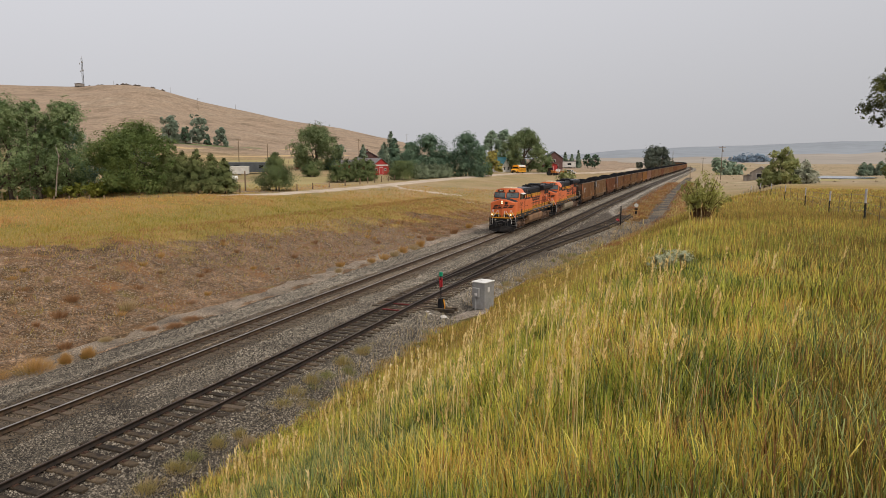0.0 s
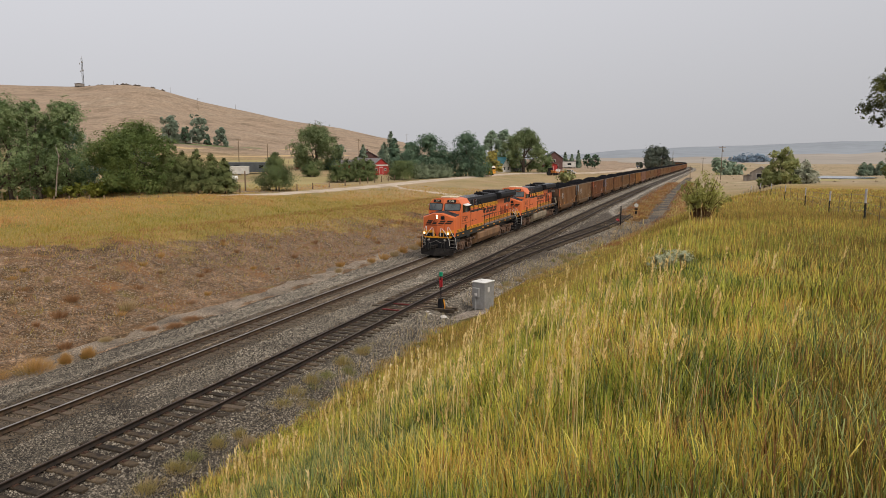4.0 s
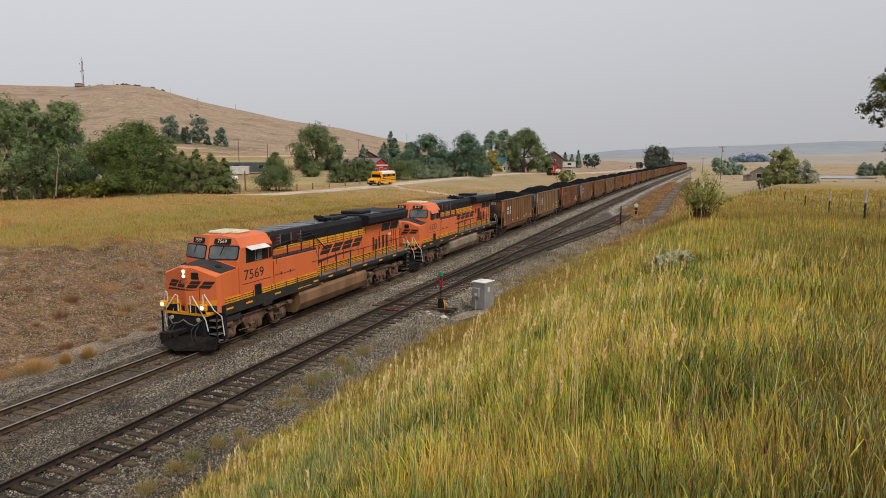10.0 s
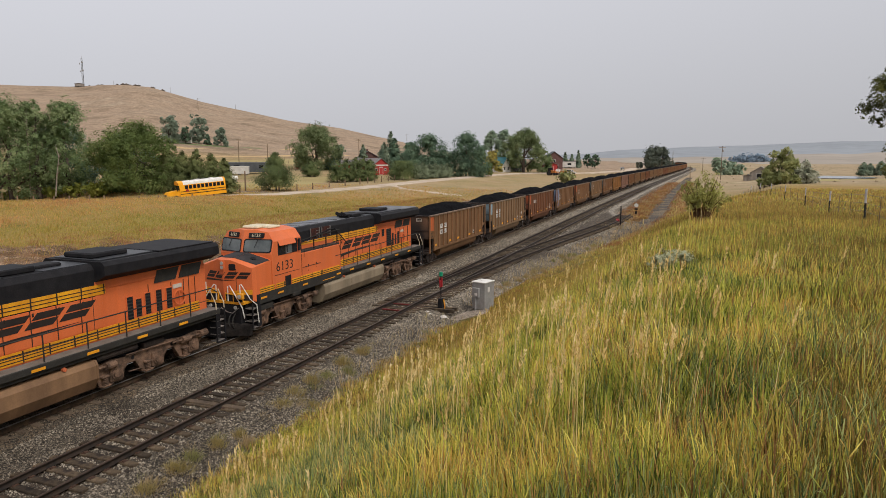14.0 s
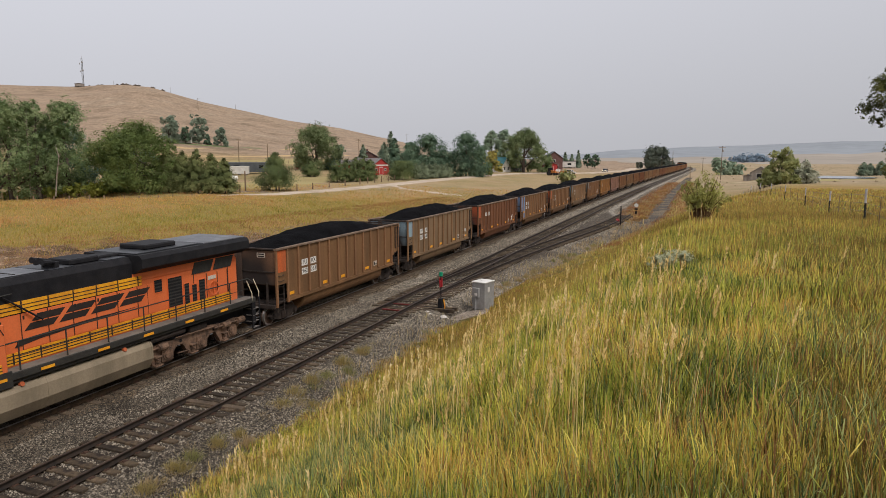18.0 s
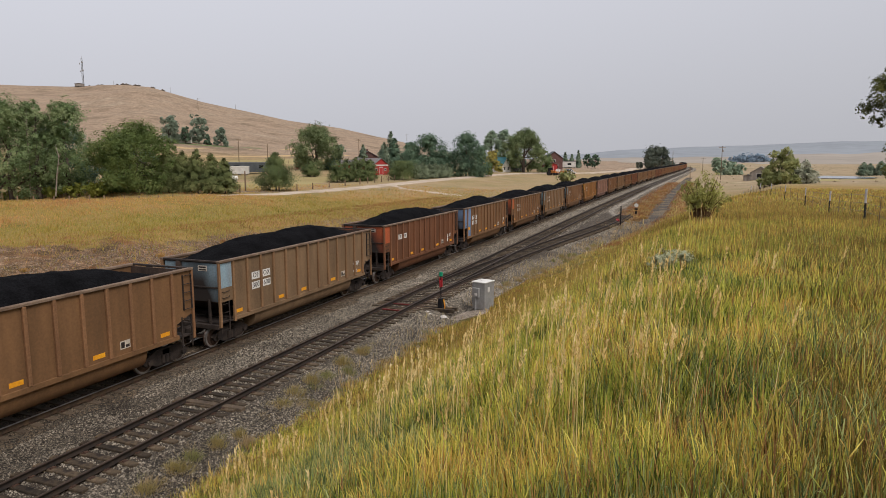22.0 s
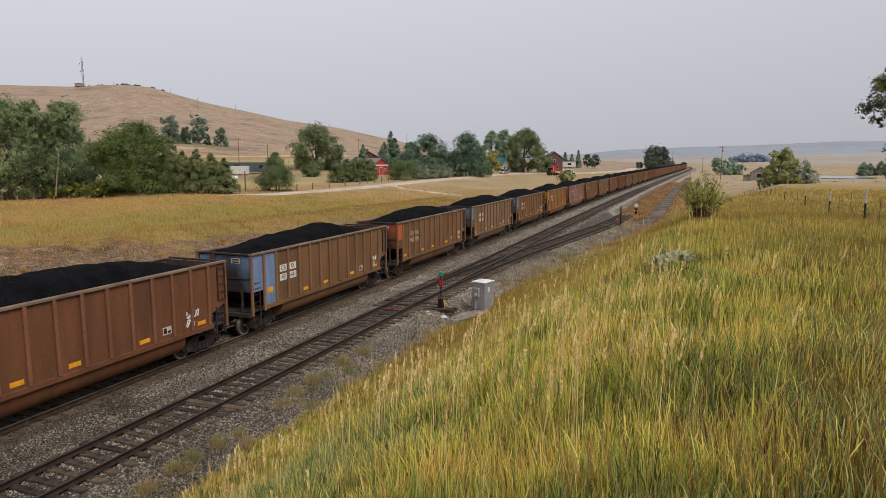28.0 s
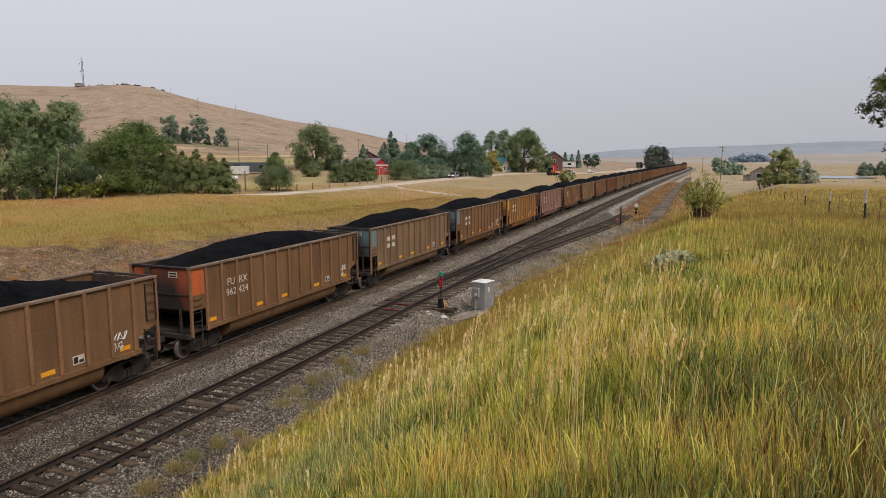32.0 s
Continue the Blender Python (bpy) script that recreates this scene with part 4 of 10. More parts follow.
def locomotive(number, lights_on, tank_mat):
    L_ = LOCO_LENGTH
    loco = thing("locomotive", "orange and black freight locomotive with yellow stripes, number " + number, "locomotive", "locomotives of the coal train")
    P_ = lambda n, s, m, lab="": part(n, s, m, loco, lab)

    def N_(sx, n, s, m, lab=""):
        """Small fittings of the side that faces the bank."""
        if sx > 0:
            P_(n, s, m, lab)

    # where the radiator housing begins, and how much later the rear hood ends
    w0, g0 = (15.5, 0.4) if lights_on else (14.7, 0.0)
    # deck and ends
    s = Shape().box(-1.52, 1.52, 9.42, L_ - 1.0, 1.64, 1.88, 0.02).box(-1.5, 1.5, 1.62, 9.42, 1.46, 1.62, 0.02).box(-1.4, 1.4, 9.42, L_ - 1.0, 1.5, 1.64)
    P_("deck", s, "deck", "dark grey walkway deck and side sill")
    P_("underframe", Shape().box(-0.9, 0.9, 1.2, L_ - 1.0, 1.0, 1.48, 0.02), "black")
    plow = Shape()
    plow.add([(-1.45, 0.95, 0.12), (0, 0.3, 0.1), (1.45, 0.95, 0.12), (1.5, 0.95, 0.62), (0, 0.52, 0.7), (-1.5, 0.95, 0.62), (-1.45, 1.2, 0.12), (1.45, 1.2, 0.12), (1.5, 1.2, 0.62), (-1.5, 1.2, 0.62), (0, 1.2, 0.1), (0, 1.2, 0.7)],
             [(0, 1, 4, 5), (1, 2, 3, 4), (2, 7, 8, 3), (0, 5, 9, 6), (3, 8, 11, 4), (4, 11, 9, 5), (6, 9, 11, 10), (10, 11, 8, 7), (0, 6, 10, 1), (1, 10, 7, 2)])
    P_("snow_plow", plow, "plow", "worn black steel snow plow")
    P_("pilot", Shape().box(-1.02, 1.02, 0.98, 1.25, 0.62, 1.6, 0.02), "black", "black pilot plate")
    cp = Shape().box(-0.14, 0.14, 0.15, 1.0, 0.8, 1.0, 0.03).box(-0.2, 0.05, -0.02, 0.3, 0.74, 1.04, 0.05).box(0.05, 0.2, 0.08, 0.3, 0.74, 1.04, 0.04)
    P_("coupler", cp, "plow", "heavy cast coupler")
    for k, sx in enumerate((-0.75, -0.55, 0.5, 0.72)):
        P_("air_hose", Shape().tube([(sx, 0.98, 1.15), (sx + 0.03, 0.72, 0.95), (sx + 0.08, 0.62, 0.7), (sx + 0.12, 0.66, 0.52)], 0.028, 6), "deck", "hanging black air hose")
    hs = Shape().tube([(-0.9, 0.95, 1.4), (-0.62, 0.86, 1.14), (-0.3, 0.86, 1.2), (0, 0.86, 1.36), (0.3, 0.86, 1.2), (0.62, 0.86, 1.14), (0.9, 0.95, 1.4)], 0.026, 6)
    P_("jumper_cable", hs, "galv_dull", "grey looped jumper cable")
    for sx in (-1, 1):
        P_("marker_light", Shape().disc((sx * 0.72, 0.98, 1.4), (0, -1, 0), 0.085, 0.05, 12), "lamp_off", "round marker lamp")
    # front platform, gate, lights
    P_("front_platform", Shape().box(-1.2, 1.2, 0.95, 1.6, 1.56, 1.68, 0.01), "yellow", "yellow edged front platform")
    for sx in (-1, 1):
        P_("platform_guard", Shape().box(*sorted((sx * 0.22, sx * 1.12)), 0.95, 0.98, 1.68, 2.02), "black", "dark guard panel")
        P_("guard_rail", Shape().tube([(sx * 0.2, 0.94, 1.68), (sx * 0.2, 0.94, 2.06), (sx * 1.16, 0.94, 1.98), (sx * 1.2, 0.94, 1.66)], 0.032, 6), "yellow", "yellow guard rail")
        d = Shape().box(*sorted((sx * 0.92, sx * 1.26)), 0.8, 0.98, 1.84, 2.12, 0.03)
        dl = P_("ditch_light", d, "yellow", "ditch light housing")
        part("lens", Shape().disc((sx * 1.09, 0.81, 1.98), (0, -1, 0), 0.095, 0.03, 14), "ditchlight" if lights_on else "lamp_off", dl, "round lit lens" if lights_on else "")
        # corner steps
        st = Shape().box(*sorted((sx * 1.04, sx * 1.5)), 1.56, 1.6, 0.38, 1.95).box(*sorted((sx * 1.5, sx * 1.53)), 1.56, 1.82, 0.42, 1.95)
        for k in range(4):
            P_("step_tread", Shape().box(*sorted((sx * 1.1, sx * 1.54)), 1.18, 1.56, 0.42 + 0.3 * k, 0.45 + 0.3 * k), "galv_dull", "worn step tread")
        st.box(*sorted((sx * 1.49, sx * 1.53)), 1.16, 1.24, 0.38, 1.6).box(*sorted((sx * 1.49, sx * 1.53)), 1.54, 1.62, 0.38, 1.6).box(*sorted((sx * 1.06, sx * 1.09)), 1.22, 1.6, 0.38, 1.6)
        P_("front_steps", st, "black", "black corner steps")
        hr = Shape()
        hr.tube([(sx * 0.98, 1.02, 1.7), (sx * 0.98, 1.0, 2.5), (sx * 1.06, 1.0, 2.53), (sx * 1.4, 1.2, 1.8), (sx * 1.52, 1.5, 1.5), (sx * 1.54, 1.6, 0.62)], 0.026, 6)
        hr.tube([(sx * 0.34, 0.94, 1.7), (sx * 0.34, 0.94, 2.4), (sx * 0.46, 0.94, 2.43), (sx * 0.96, 0.88, 1.78), (sx * 1.12, 0.96, 1.4), (sx * 1.14, 1.06, 0.9)], 0.026, 6)
        P_("grab_rail", hr, "white", "white curved grab rail")
    for a in (-0.62, 0.3):
        P_("front_railing", Shape().tube([(a, 0.96, 1.68), (a, 0.96, 2.22), (a + 0.32, 0.96, 2.22), (a + 0.32, 0.96, 1.68)], 0.025, 5), "yellow")
    # nose
    nose_y = lambda x: 1.06 + 0.24 * abs(x)
    nose = Shape()
    sec = [(0, 1.62), (1.5, 1.62), (1.5, 3.3), (0.4, 3.66), (0, 3.66), (-0.4, 3.66), (-1.5, 3.3), (-1.5, 1.62)]
    front = [(0, 1.7), (1.4, 1.7), (1.4, 3.24), (0.36, 3.61), (0, 3.61), (-0.36, 3.61), (-1.4, 3.24), (-1.4, 1.7)]
    v = [(x, nose_y(x), z) for x, z in front] + [(x, nose_y(x) + 0.16, z) for x, z in sec] + [(x, 2.75, z + (0.14 if z > 2.9 else 0)) for x, z in sec]
    f = [(0, 1, 2, 3, 4), (4, 5, 6, 7, 0)] + [(k * 8 + i, k * 8 + (i + 1) % 8, k * 8 + 8 + (i + 1) % 8, k * 8 + 8 + i) for k in range(2) for i in range(8)]
    nose.add(v, f + [tuple(range(16, 24))])

    def on_front(pts, out, thick, y_of):
        """A flat badge or pane laid on the keeled front: outline in x, z."""
        k = len(pts)
        return Shape().add([(x, y_of(x, z) - out, z) for x, z in pts] + [(x, y_of(x, z) - out + thick, z) for x, z in pts], [tuple(range(k)), tuple(reversed(range(k, 2 * k)))] + [(i, i + k, (i + 1) % k + k, (i + 1) % k) for i in range(k)])

    on_nose = lambda x, z: nose_y(x)
    P_("nose", nose, "orange", "orange short hood nose")
    # dark anti-glare top of the nose, laid just above it
    deck_z = lambda x, y: np.interp(abs(x), [0.4, 1.5], [3.66, 3.3]) + 0.14 * (y - nose_y(x) - 0.16) / (2.59 - nose_y(x)) + 0.008
    P_("nose_top", Shape().add([(x, y, float(deck_z(x, y)) + (0.006 if x == 0 else 0)) for x, y in ((-0.4, 1.42), (0, 1.36), (0.4, 1.42), (0.4, 2.5), (0, 2.5), (-0.4, 2.5))], [(0, 1, 4, 5), (1, 2, 3, 4)]), "glare", "dark anti-glare panel")
    for sx in (-1, 1):
        P_("nose_top", Shape().add([(x, y, deck_z(x, y)) for x, y in ((sx * 0.41, 1.42), (sx * 1.42, 1.7), (sx * 1.49, 2.7), (sx * 0.41, 2.5))], [(0, 1, 2, 3)]), "glare")
        P_("sand_hatch", Shape().disc((sx * 0.95, 2.1, float(deck_z(0.95, 2.1)) - 0.02), (sx * 0.38, -0.2, 1), 0.13, 0.07, 10), "black")
    hl = P_("headlight", Shape().box(-0.11, 0.11, 1.0, 1.14, 3.15, 3.57, 0.02), "orange", "orange twin headlight housing")
    for z in (3.26, 3.46):
        part("lens", Shape().disc((0, 1.005, z), (0, -1, 0), 0.085, 0.02, 16), "headlight" if lights_on else "lamp_off", hl, "bright lit lens" if lights_on else "unlit lens")
    P_("nose_door_window", on_front([(0.34, 3.12), (0.58, 3.12), (0.62, 3.16), (0.62, 3.38), (0.58, 3.42), (0.34, 3.42), (0.3, 3.38), (0.3, 3.16)], 0.02, 0.04, lambda x, z: nose_y(x)), "black")
    P_("nose_seam", Shape().box(0.62, 0.64, nose_y(0.63) - 0.008, nose_y(0.63) + 0.02, 1.75, 3.2), "grime")
    for sx in (-1, 1):
        P_("nose_stripe", on_front([(sx * 0.3, 1.94), (sx * 1.39, 2.0), (sx * 1.39, 2.22), (sx * 0.3, 2.14)], 0.01, 0.02, on_nose), "yellow", "yellow stripe round the nose")
        P_("nose_skirt", on_front([(sx * 0.1, 1.7), (sx * 1.39, 1.7), (sx * 1.39, 1.97), (sx * 0.1, 1.91)], 0.01, 0.02, on_nose), "deck", "dark skirt under the stripe")
    # emblem on the nose: slanted dark bars over a swoosh
    for x, w in ((-1.16, 0.5), (-0.56, 0.44), (0.04, 0.46), (0.62, 0.5)):
        for z0, z1 in ((2.73, 2.87), (2.9, 3.04)):
            e0, e1 = (z0 - 2.73) * 0.8, (z1 - 2.73) * 0.8
            P_("emblem_bar", on_front([(x + e0, z0), (x + w + e0, z0), (x + w + e1, z1), (x + e1, z1)], 0.012, 0.02, on_nose), "dark_ink", "dark slanted emblem bar")
    P_("emblem_swoosh", on_front([(-1.24, 2.56), (-0.02, 2.62), (-0.02, 2.67), (-1.14, 2.66)], 0.012, 0.02, on_nose), "dark_ink", "dark emblem swoosh")
    P_("emblem_swoosh", on_front([(0.02, 2.62), (0.6, 2.65), (0.02, 2.67)], 0.012, 0.02, on_nose), "dark_ink")
    # cab
    cab = Shape()
    cab_y = lambda x, z: 2.44 + max(0, z - 3.7) * 0.28 + 0.24 * abs(x)
    half = [(0, 3.7), (1.52, 3.7), (1.52, 4.3), (1.2, 4.74), (0.6, 4.86), (0, 4.86)]
    body = [(-1.52, 1.62), (1.52, 1.62), (1.52, 3.7), (1.52, 4.3), (1.2, 4.74), (0.6, 4.86), (0, 4.86), (-0.6, 4.86), (-1.2, 4.74), (-1.52, 4.3), (-1.52, 3.7)]
    for sx in (-1, 1):
        cab.add([(sx * x, cab_y(x, z), z) for x, z in half], [tuple(range(6))])
        cab.add([(sx * x, cab_y(x, z), z) for x, z in ((0, 1.62), (1.52, 1.62), (1.52, 3.7), (0, 3.7))], [(0, 1, 2, 3)])
    cab.add([(x, cab_y(x, z), z) for x, z in body] + [(x, 5.3, z) for x, z in body], [tuple(range(21, 10, -1))] + [(i, i + 11, (i + 1) % 11 + 11, (i + 1) % 11) for i in range(11)])
    P_("cab", cab, "orange", "orange wide cab")
    P_("roof_unit", Shape().box(-0.5, 0.4, 3.2, 4.4, 4.84, 5.0, 0.06).box(-0.2, 0.75, 3.7, 4.7, 4.82, 4.95, 0.05), "beige", "beige roof air conditioning unit")
    for sx in (-1, 1):
        a, b = sorted((sx * 0.08, sx * 1.47))

        def pane_slab(x0, x1, z0, z1, c, out, thick):
            """A window outline with cut corners on the leaning cab front."""
            return on_front([(x0 + c, z0), (x1 - c, z0), (x1, z0 + c), (x1, z1 - c), (x1 - c, z1), (x0 + c, z1), (x0, z1 - c), (x0, z0 + c)], out, thick, cab_y)

        wf = P_("windscreen", pane_slab(a, b, 3.78, 4.42, 0.07, 0.03, 0.08), "black", "windscreen with a black rubber surround")
        part("pane", pane_slab(a + 0.05, b - 0.05, 3.83, 4.37, 0.06, 0.036, 0.02), "glass", wf)
        xm = (a + b) / 2
        part("wiper", Shape().tube([(xm, cab_y(xm, 4.4) - 0.06, 4.4), (xm - 0.14, cab_y(xm - 0.14, 4.0) - 0.06, 4.0)], 0.014, 4), "black", wf)
        nb = P_("number_board", pane_slab(*sorted((sx * 0.3, sx * 1.04)), 4.48, 4.72, 0.03, 0.07, 0.12), "black", "black illuminated number board")
        lettering(number, 0.23, "beige", nb, Matrix.Translation((sx * 0.67, cab_y(0.67, 4.6) - 0.076, 4.6)) @ pose(0, 0, 0, 0, 0, sx * 13.5) @ pose(0, 0, 0, 74.4, 0, 0))
        sw = P_("side_window", Shape().box(*sorted((sx * 1.51, sx * 1.54)), 3.3, 4.95, 3.58, 4.28, 0.01), "black", "side window in a dark frame")
        part("pane", Shape().box(*sorted((sx * 1.535, sx * 1.55)), 3.4, 4.0, 3.65, 4.2), "dark_glass", sw)
        part("pane", Shape().box(*sorted((sx * 1.535, sx * 1.55)), 4.1, 4.45, 3.65, 4.2), "glass", sw)
        part("sash", Shape().box(*sorted((sx * 1.535, sx * 1.556)), 3.92, 3.98, 3.63, 4.22).box(*sorted((sx * 1.535, sx * 1.556)), 3.92, 4.45, 3.6, 3.65), "galv_dull", sw, "bare metal sash")
        vx, vz = (1.86, 4.2) if lights_on else (1.64, 4.08)
        vis = Shape().add([(sx * 1.53, 3.3, 4.34), (sx * 1.53, 4.72, 4.34), (sx * vx, 4.72, vz), (sx * vx, 3.3, vz), (sx * 1.53, 3.3, 4.32), (sx * 1.53, 4.72, 4.32), (sx * vx, 4.72, vz - 0.02), (sx * vx, 3.3, vz - 0.02)],
                          [(0, 1, 2, 3), (7, 6, 5, 4), (0, 3, 7, 4), (1, 5, 6, 2), (3, 2, 6, 7)])
        P_("sun_visor", vis, "white" if lights_on else "orange", "side window sun visor")
        P_("mirror", Shape().box(*sorted((sx * 1.54, sx * 1.62)), 4.98, 5.16, 3.62, 4.24, 0.02), "black")
    mark_ = side_text(number, 0.66, loco, "dark_ink", 3.85, 3.0, 1.522)
    mark_.matrix_basis = mark_.matrix_basis @ Matrix.Diagonal((1.14, 1, 1, 1))
    # wide equipment body behind the cab, engine hood, radiator wings
    P_("equipment_body", Shape().box(-1.5, 1.5, 5.32, 9.4, 1.62, 3.42, 0.03), "orange", "orange wide equipment housing")
    P_("body_top", Shape().box(-1.46, 1.46, 5.34, 9.36, 3.42, 3.5, 0.02), "deck")
    P_("hood", Shape().box(-0.98, 0.98, 9.4, L_ - 1.75 + g0, 1.62, 3.72, 0.03), "orange", "orange engine hood")
    up = Shape().prism([(-0.98, 3.5), (0.98, 3.5), (1.0, 4.45), (0.86, 4.66), (-0.86, 4.66), (-1.0, 4.45)], 5.3, w0)
    P_("upper_hood", up, "black", "black upper hood")
    P_("hood_strake", Shape().box(-0.985, 0.985, 5.34, 9.4, 3.5, 3.93), "orange")
    # the grey stands for sky mirrored in the flat black top
    P_("roof_panel", Shape().box(-0.7, 0.7, 5.6, 9.3, 4.66, 4.71, 0.015), "grey_roof", "roof hatch panel, mirrored sky put into its grey")
    P_("roof_panel", Shape().box(-0.74, 0.74, 9.45, 11.4, 4.66, 4.7, 0.015), "grey_roof")
    for ya, yb in ((11.5, 12.45), (13.75, w0 - 0.05)):
        P_("roof_panel", Shape().box(-0.8, 0.8, ya, yb, 4.66, 4.69, 0.012), "black_roof", "black roof hatch with sky sheen in its colour")
    for y in (6.5, 7.4, 8.3, 10.4):
        N_(1, "roof_seam", Shape().box(-0.72, 0.72, y, y + 0.03, 4.7, 4.722), "deck")
    P_("exhaust_cover", Shape().box(-0.55, 0.55, 12.5, 13.7, 4.66, 4.86, 0.04), "black", "black box over the exhaust")
    P_("silencer_box", Shape().box(-0.35, 0.35, 13.8, 14.8, 4.66, 4.8, 0.04), "black")
    horn = Shape()
    for k in range(4):
        horn.tube([(0.6 - 0.17 * k, 11.9, 4.88 + 0.05 * (k % 2)), (0.6 - 0.17 * k, 11.45, 4.92 + 0.05 * (k % 2))], [0.04, 0.11], 8)
    horn.box(0.0, 0.68, 11.85, 12.0, 4.66, 4.9, 0.02)
    P_("horn", horn, "black", "black multi-chime horn")
    wing = Shape().prism([(-1.05, 4.02), (1.05, 4.02), (1.5, 4.26), (1.5, 4.6), (1.36, 4.74), (-1.36, 4.74), (-1.5, 4.6), (-1.5, 4.26)], w0, L_ - 1.3 + g0)
    P_("radiator_wing", wing, "black", "flared black radiator housing")
    P_("radiator_cover", Shape().box(-1.1, 1.1, w0 + 0.15, 18.1, 4.74, 4.79, 0.015), "black_roof", "radiator cover")
    # trailing unit: light grey colour in place of sky reflected by the screen
    P_("radiator_screen", Shape().box(-1.3, 1.3, 18.2, L_ - 1.4 + g0, 4.74, 4.8, 0.015), "black" if lights_on else "grey_roof", "radiator intake screen")
    P_("fan_housing", Shape().box(-0.7, 0.7, 15.7, 17.3, 4.78, 4.98, 0.05), "black", "black raised box on the radiator cover")
    P_("rear_hood", Shape().box(-1.0, 1.0, w0 - 0.02, L_ - 1.75 + g0, 3.72, 4.02), "orange")
    for sx in (-1, 1):
        P_("walkway", Shape().box(*sorted((sx * 1.0, sx * 1.5)), 9.45, L_ - 1.05, 1.88, 1.896), "walk_grey", "tread plate walkway, its lit top put into the grey")
    # stripes
    for sx in (-1, 1):
        for (y0, y1, z0, z1, x) in ((5.34, 9.4, 3.72, 3.92, 0.995), (9.42, w0 + 0.4, 3.54, 3.9, 0.995)):
            P_("upper_stripe", Shape().box(*sorted((sx * (x - 0.03), sx * (x + 0.015))), y0, y1, z0, z1), "yellow", "yellow stripe")
            for q in ((0.5,) if z1 - z0 < 0.3 else (0.33, 0.66)):
                z = z0 + (z1 - z0) * q
                N_(sx, "stripe_line", Shape().box(*sorted((sx * x, sx * (x + 0.025))), y0, y1, z - 0.012, z + 0.012), "dark_ink")
        for (y0, y1, x) in ((1.8, 2.93, 1.5), (3.05, 3.82, 1.5), (4.4, 9.2, 1.5), (9.45, L_ - 2.1 + g0, 0.985)):
            z0, zt = (1.965, 2.225) if x > 1.2 else (1.95, 2.32)
            P_("lower_stripe", Shape().box(*sorted((sx * (x - 0.03), sx * (x + 0.03))), y0, y1, z0, zt), "yellow", "yellow stripe")
            for q in range(2 if x > 1.2 else 3):
                z = (2.03 + 0.1 * q) if x > 1.2 else 2.01 + 0.105 * q
                N_(sx, "stripe_line", Shape().box(*sorted((sx * x, sx * (x + 0.036))), y0, y1, z, z + 0.03), "dark_ink")
        for y in np.arange(9.9, L_ - 2.4, 0.92):
            N_(sx, "stripe_seam", Shape().box(*sorted((sx * 0.985, sx * 1.022)), y, y + 0.05, 1.95, 2.32), "dark_ink")
            if y < w0:
                N_(sx, "stripe_seam", Shape().box(*sorted((sx * 0.985, sx * 1.022)), y + 0.4, y + 0.44, 3.54, 3.9), "dark_ink")
        for y in (3.72, 5.12, 5.4, 6.33, 7.2, 7.32):
            N_(sx, "stripe_seam", Shape().box(*sorted((sx * 1.5, sx * 1.54)), y, y + 0.035, 1.96, 2.23), "dark_ink")
        P_("sill_band", Shape().box(*sorted((sx * 1.46, sx * 1.532)), 1.75, 9.5, 1.46, 1.955, 0.008), "deck", "deep dark side sill under the yellow stripe")
        P_("sill_step", Shape().box(*sorted((sx * 1.3, sx * 1.55)), 4.45, 5.15, 1.3, 1.5, 0.02), "deck")
        P_("sill_line", Shape().box(*sorted((sx * 1.53, sx * 1.537)), 7.37, 8.66, 1.6, 1.64), "reflector", "thin yellow line")
        # seams and latches of the housing
        for y in (5.36,):
            N_(sx, "panel_seam", Shape().box(*sorted((sx * 1.5, sx * 1.514)), y, y + 0.02, 2.24, 3.36), "deck")
        N_(sx, "panel_seam", Shape().box(*sorted((sx * 1.5, sx * 1.514)), 5.45, 7.2, 2.64, 2.665), "grime")
        N_(sx, "panel_seam", Shape().box(*sorted((sx * 1.52, sx * 1.53)), 3.0, 5.12, 2.62, 2.64), "grime")
        for y in (5.95, 6.72):
            N_(sx, "latch", Shape().box(*sorted((sx * 1.5, sx * 1.53)), y, y + 0.06, 2.62, 2.76, 0.008), "grime")
        for y, z in ((5.99, 2.42), (6.74, 2.5)):
            N_(sx, "latch_handle", Shape().disc((sx * 1.5, y, z), (sx, 0, 0), 0.035, 0.02, 8), "end_rust")
        for k in range(6):
            N_(sx, "hinge", Shape().box(*sorted((sx * 0.99, sx * 1.012)), 10.34 + k * 0.92, 10.4 + k * 0.92, 3.3, 3.42, 0.006), "grime")
        bw = Shape()
        for k in range(16):
            a0, a1 = 6.283 * k / 16, 6.283 * (k + 1) / 16
            bw.tube([(sx * 1.06, 19.0 + g0 + 0.3 * math.cos(a0), 2.7 + 0.3 * math.sin(a0)), (sx * 1.06, 19.0 + g0 + 0.3 * math.cos(a1), 2.7 + 0.3 * math.sin(a1))], 0.025, 5)
        bw.tube([(sx * 1.06, 18.7 + g0, 2.7), (sx * 1.06, 19.3 + g0, 2.7)], 0.018, 5).tube([(sx * 1.06, 19.0 + g0, 2.4), (sx * 1.06, 19.0 + g0, 3.0)], 0.018, 5)
        P_("brake_wheel", bw, "orange", "orange hand brake wheel")
        for y in (18.62 + g0, 19.3 + g0, 19.95 + g0):
            N_(sx, "door_seam", Shape().box(*sorted((sx * 0.98, sx * 1.004)), y, y + 0.02, 2.34, 3.4), "grime")
        N_(sx, "notice", Shape().box(*sorted((sx * 0.98, sx * 1.008)), 18.72 + g0, 19.2 + g0, 3.1, 3.26), "mark", "pale notice beside the hand brake")
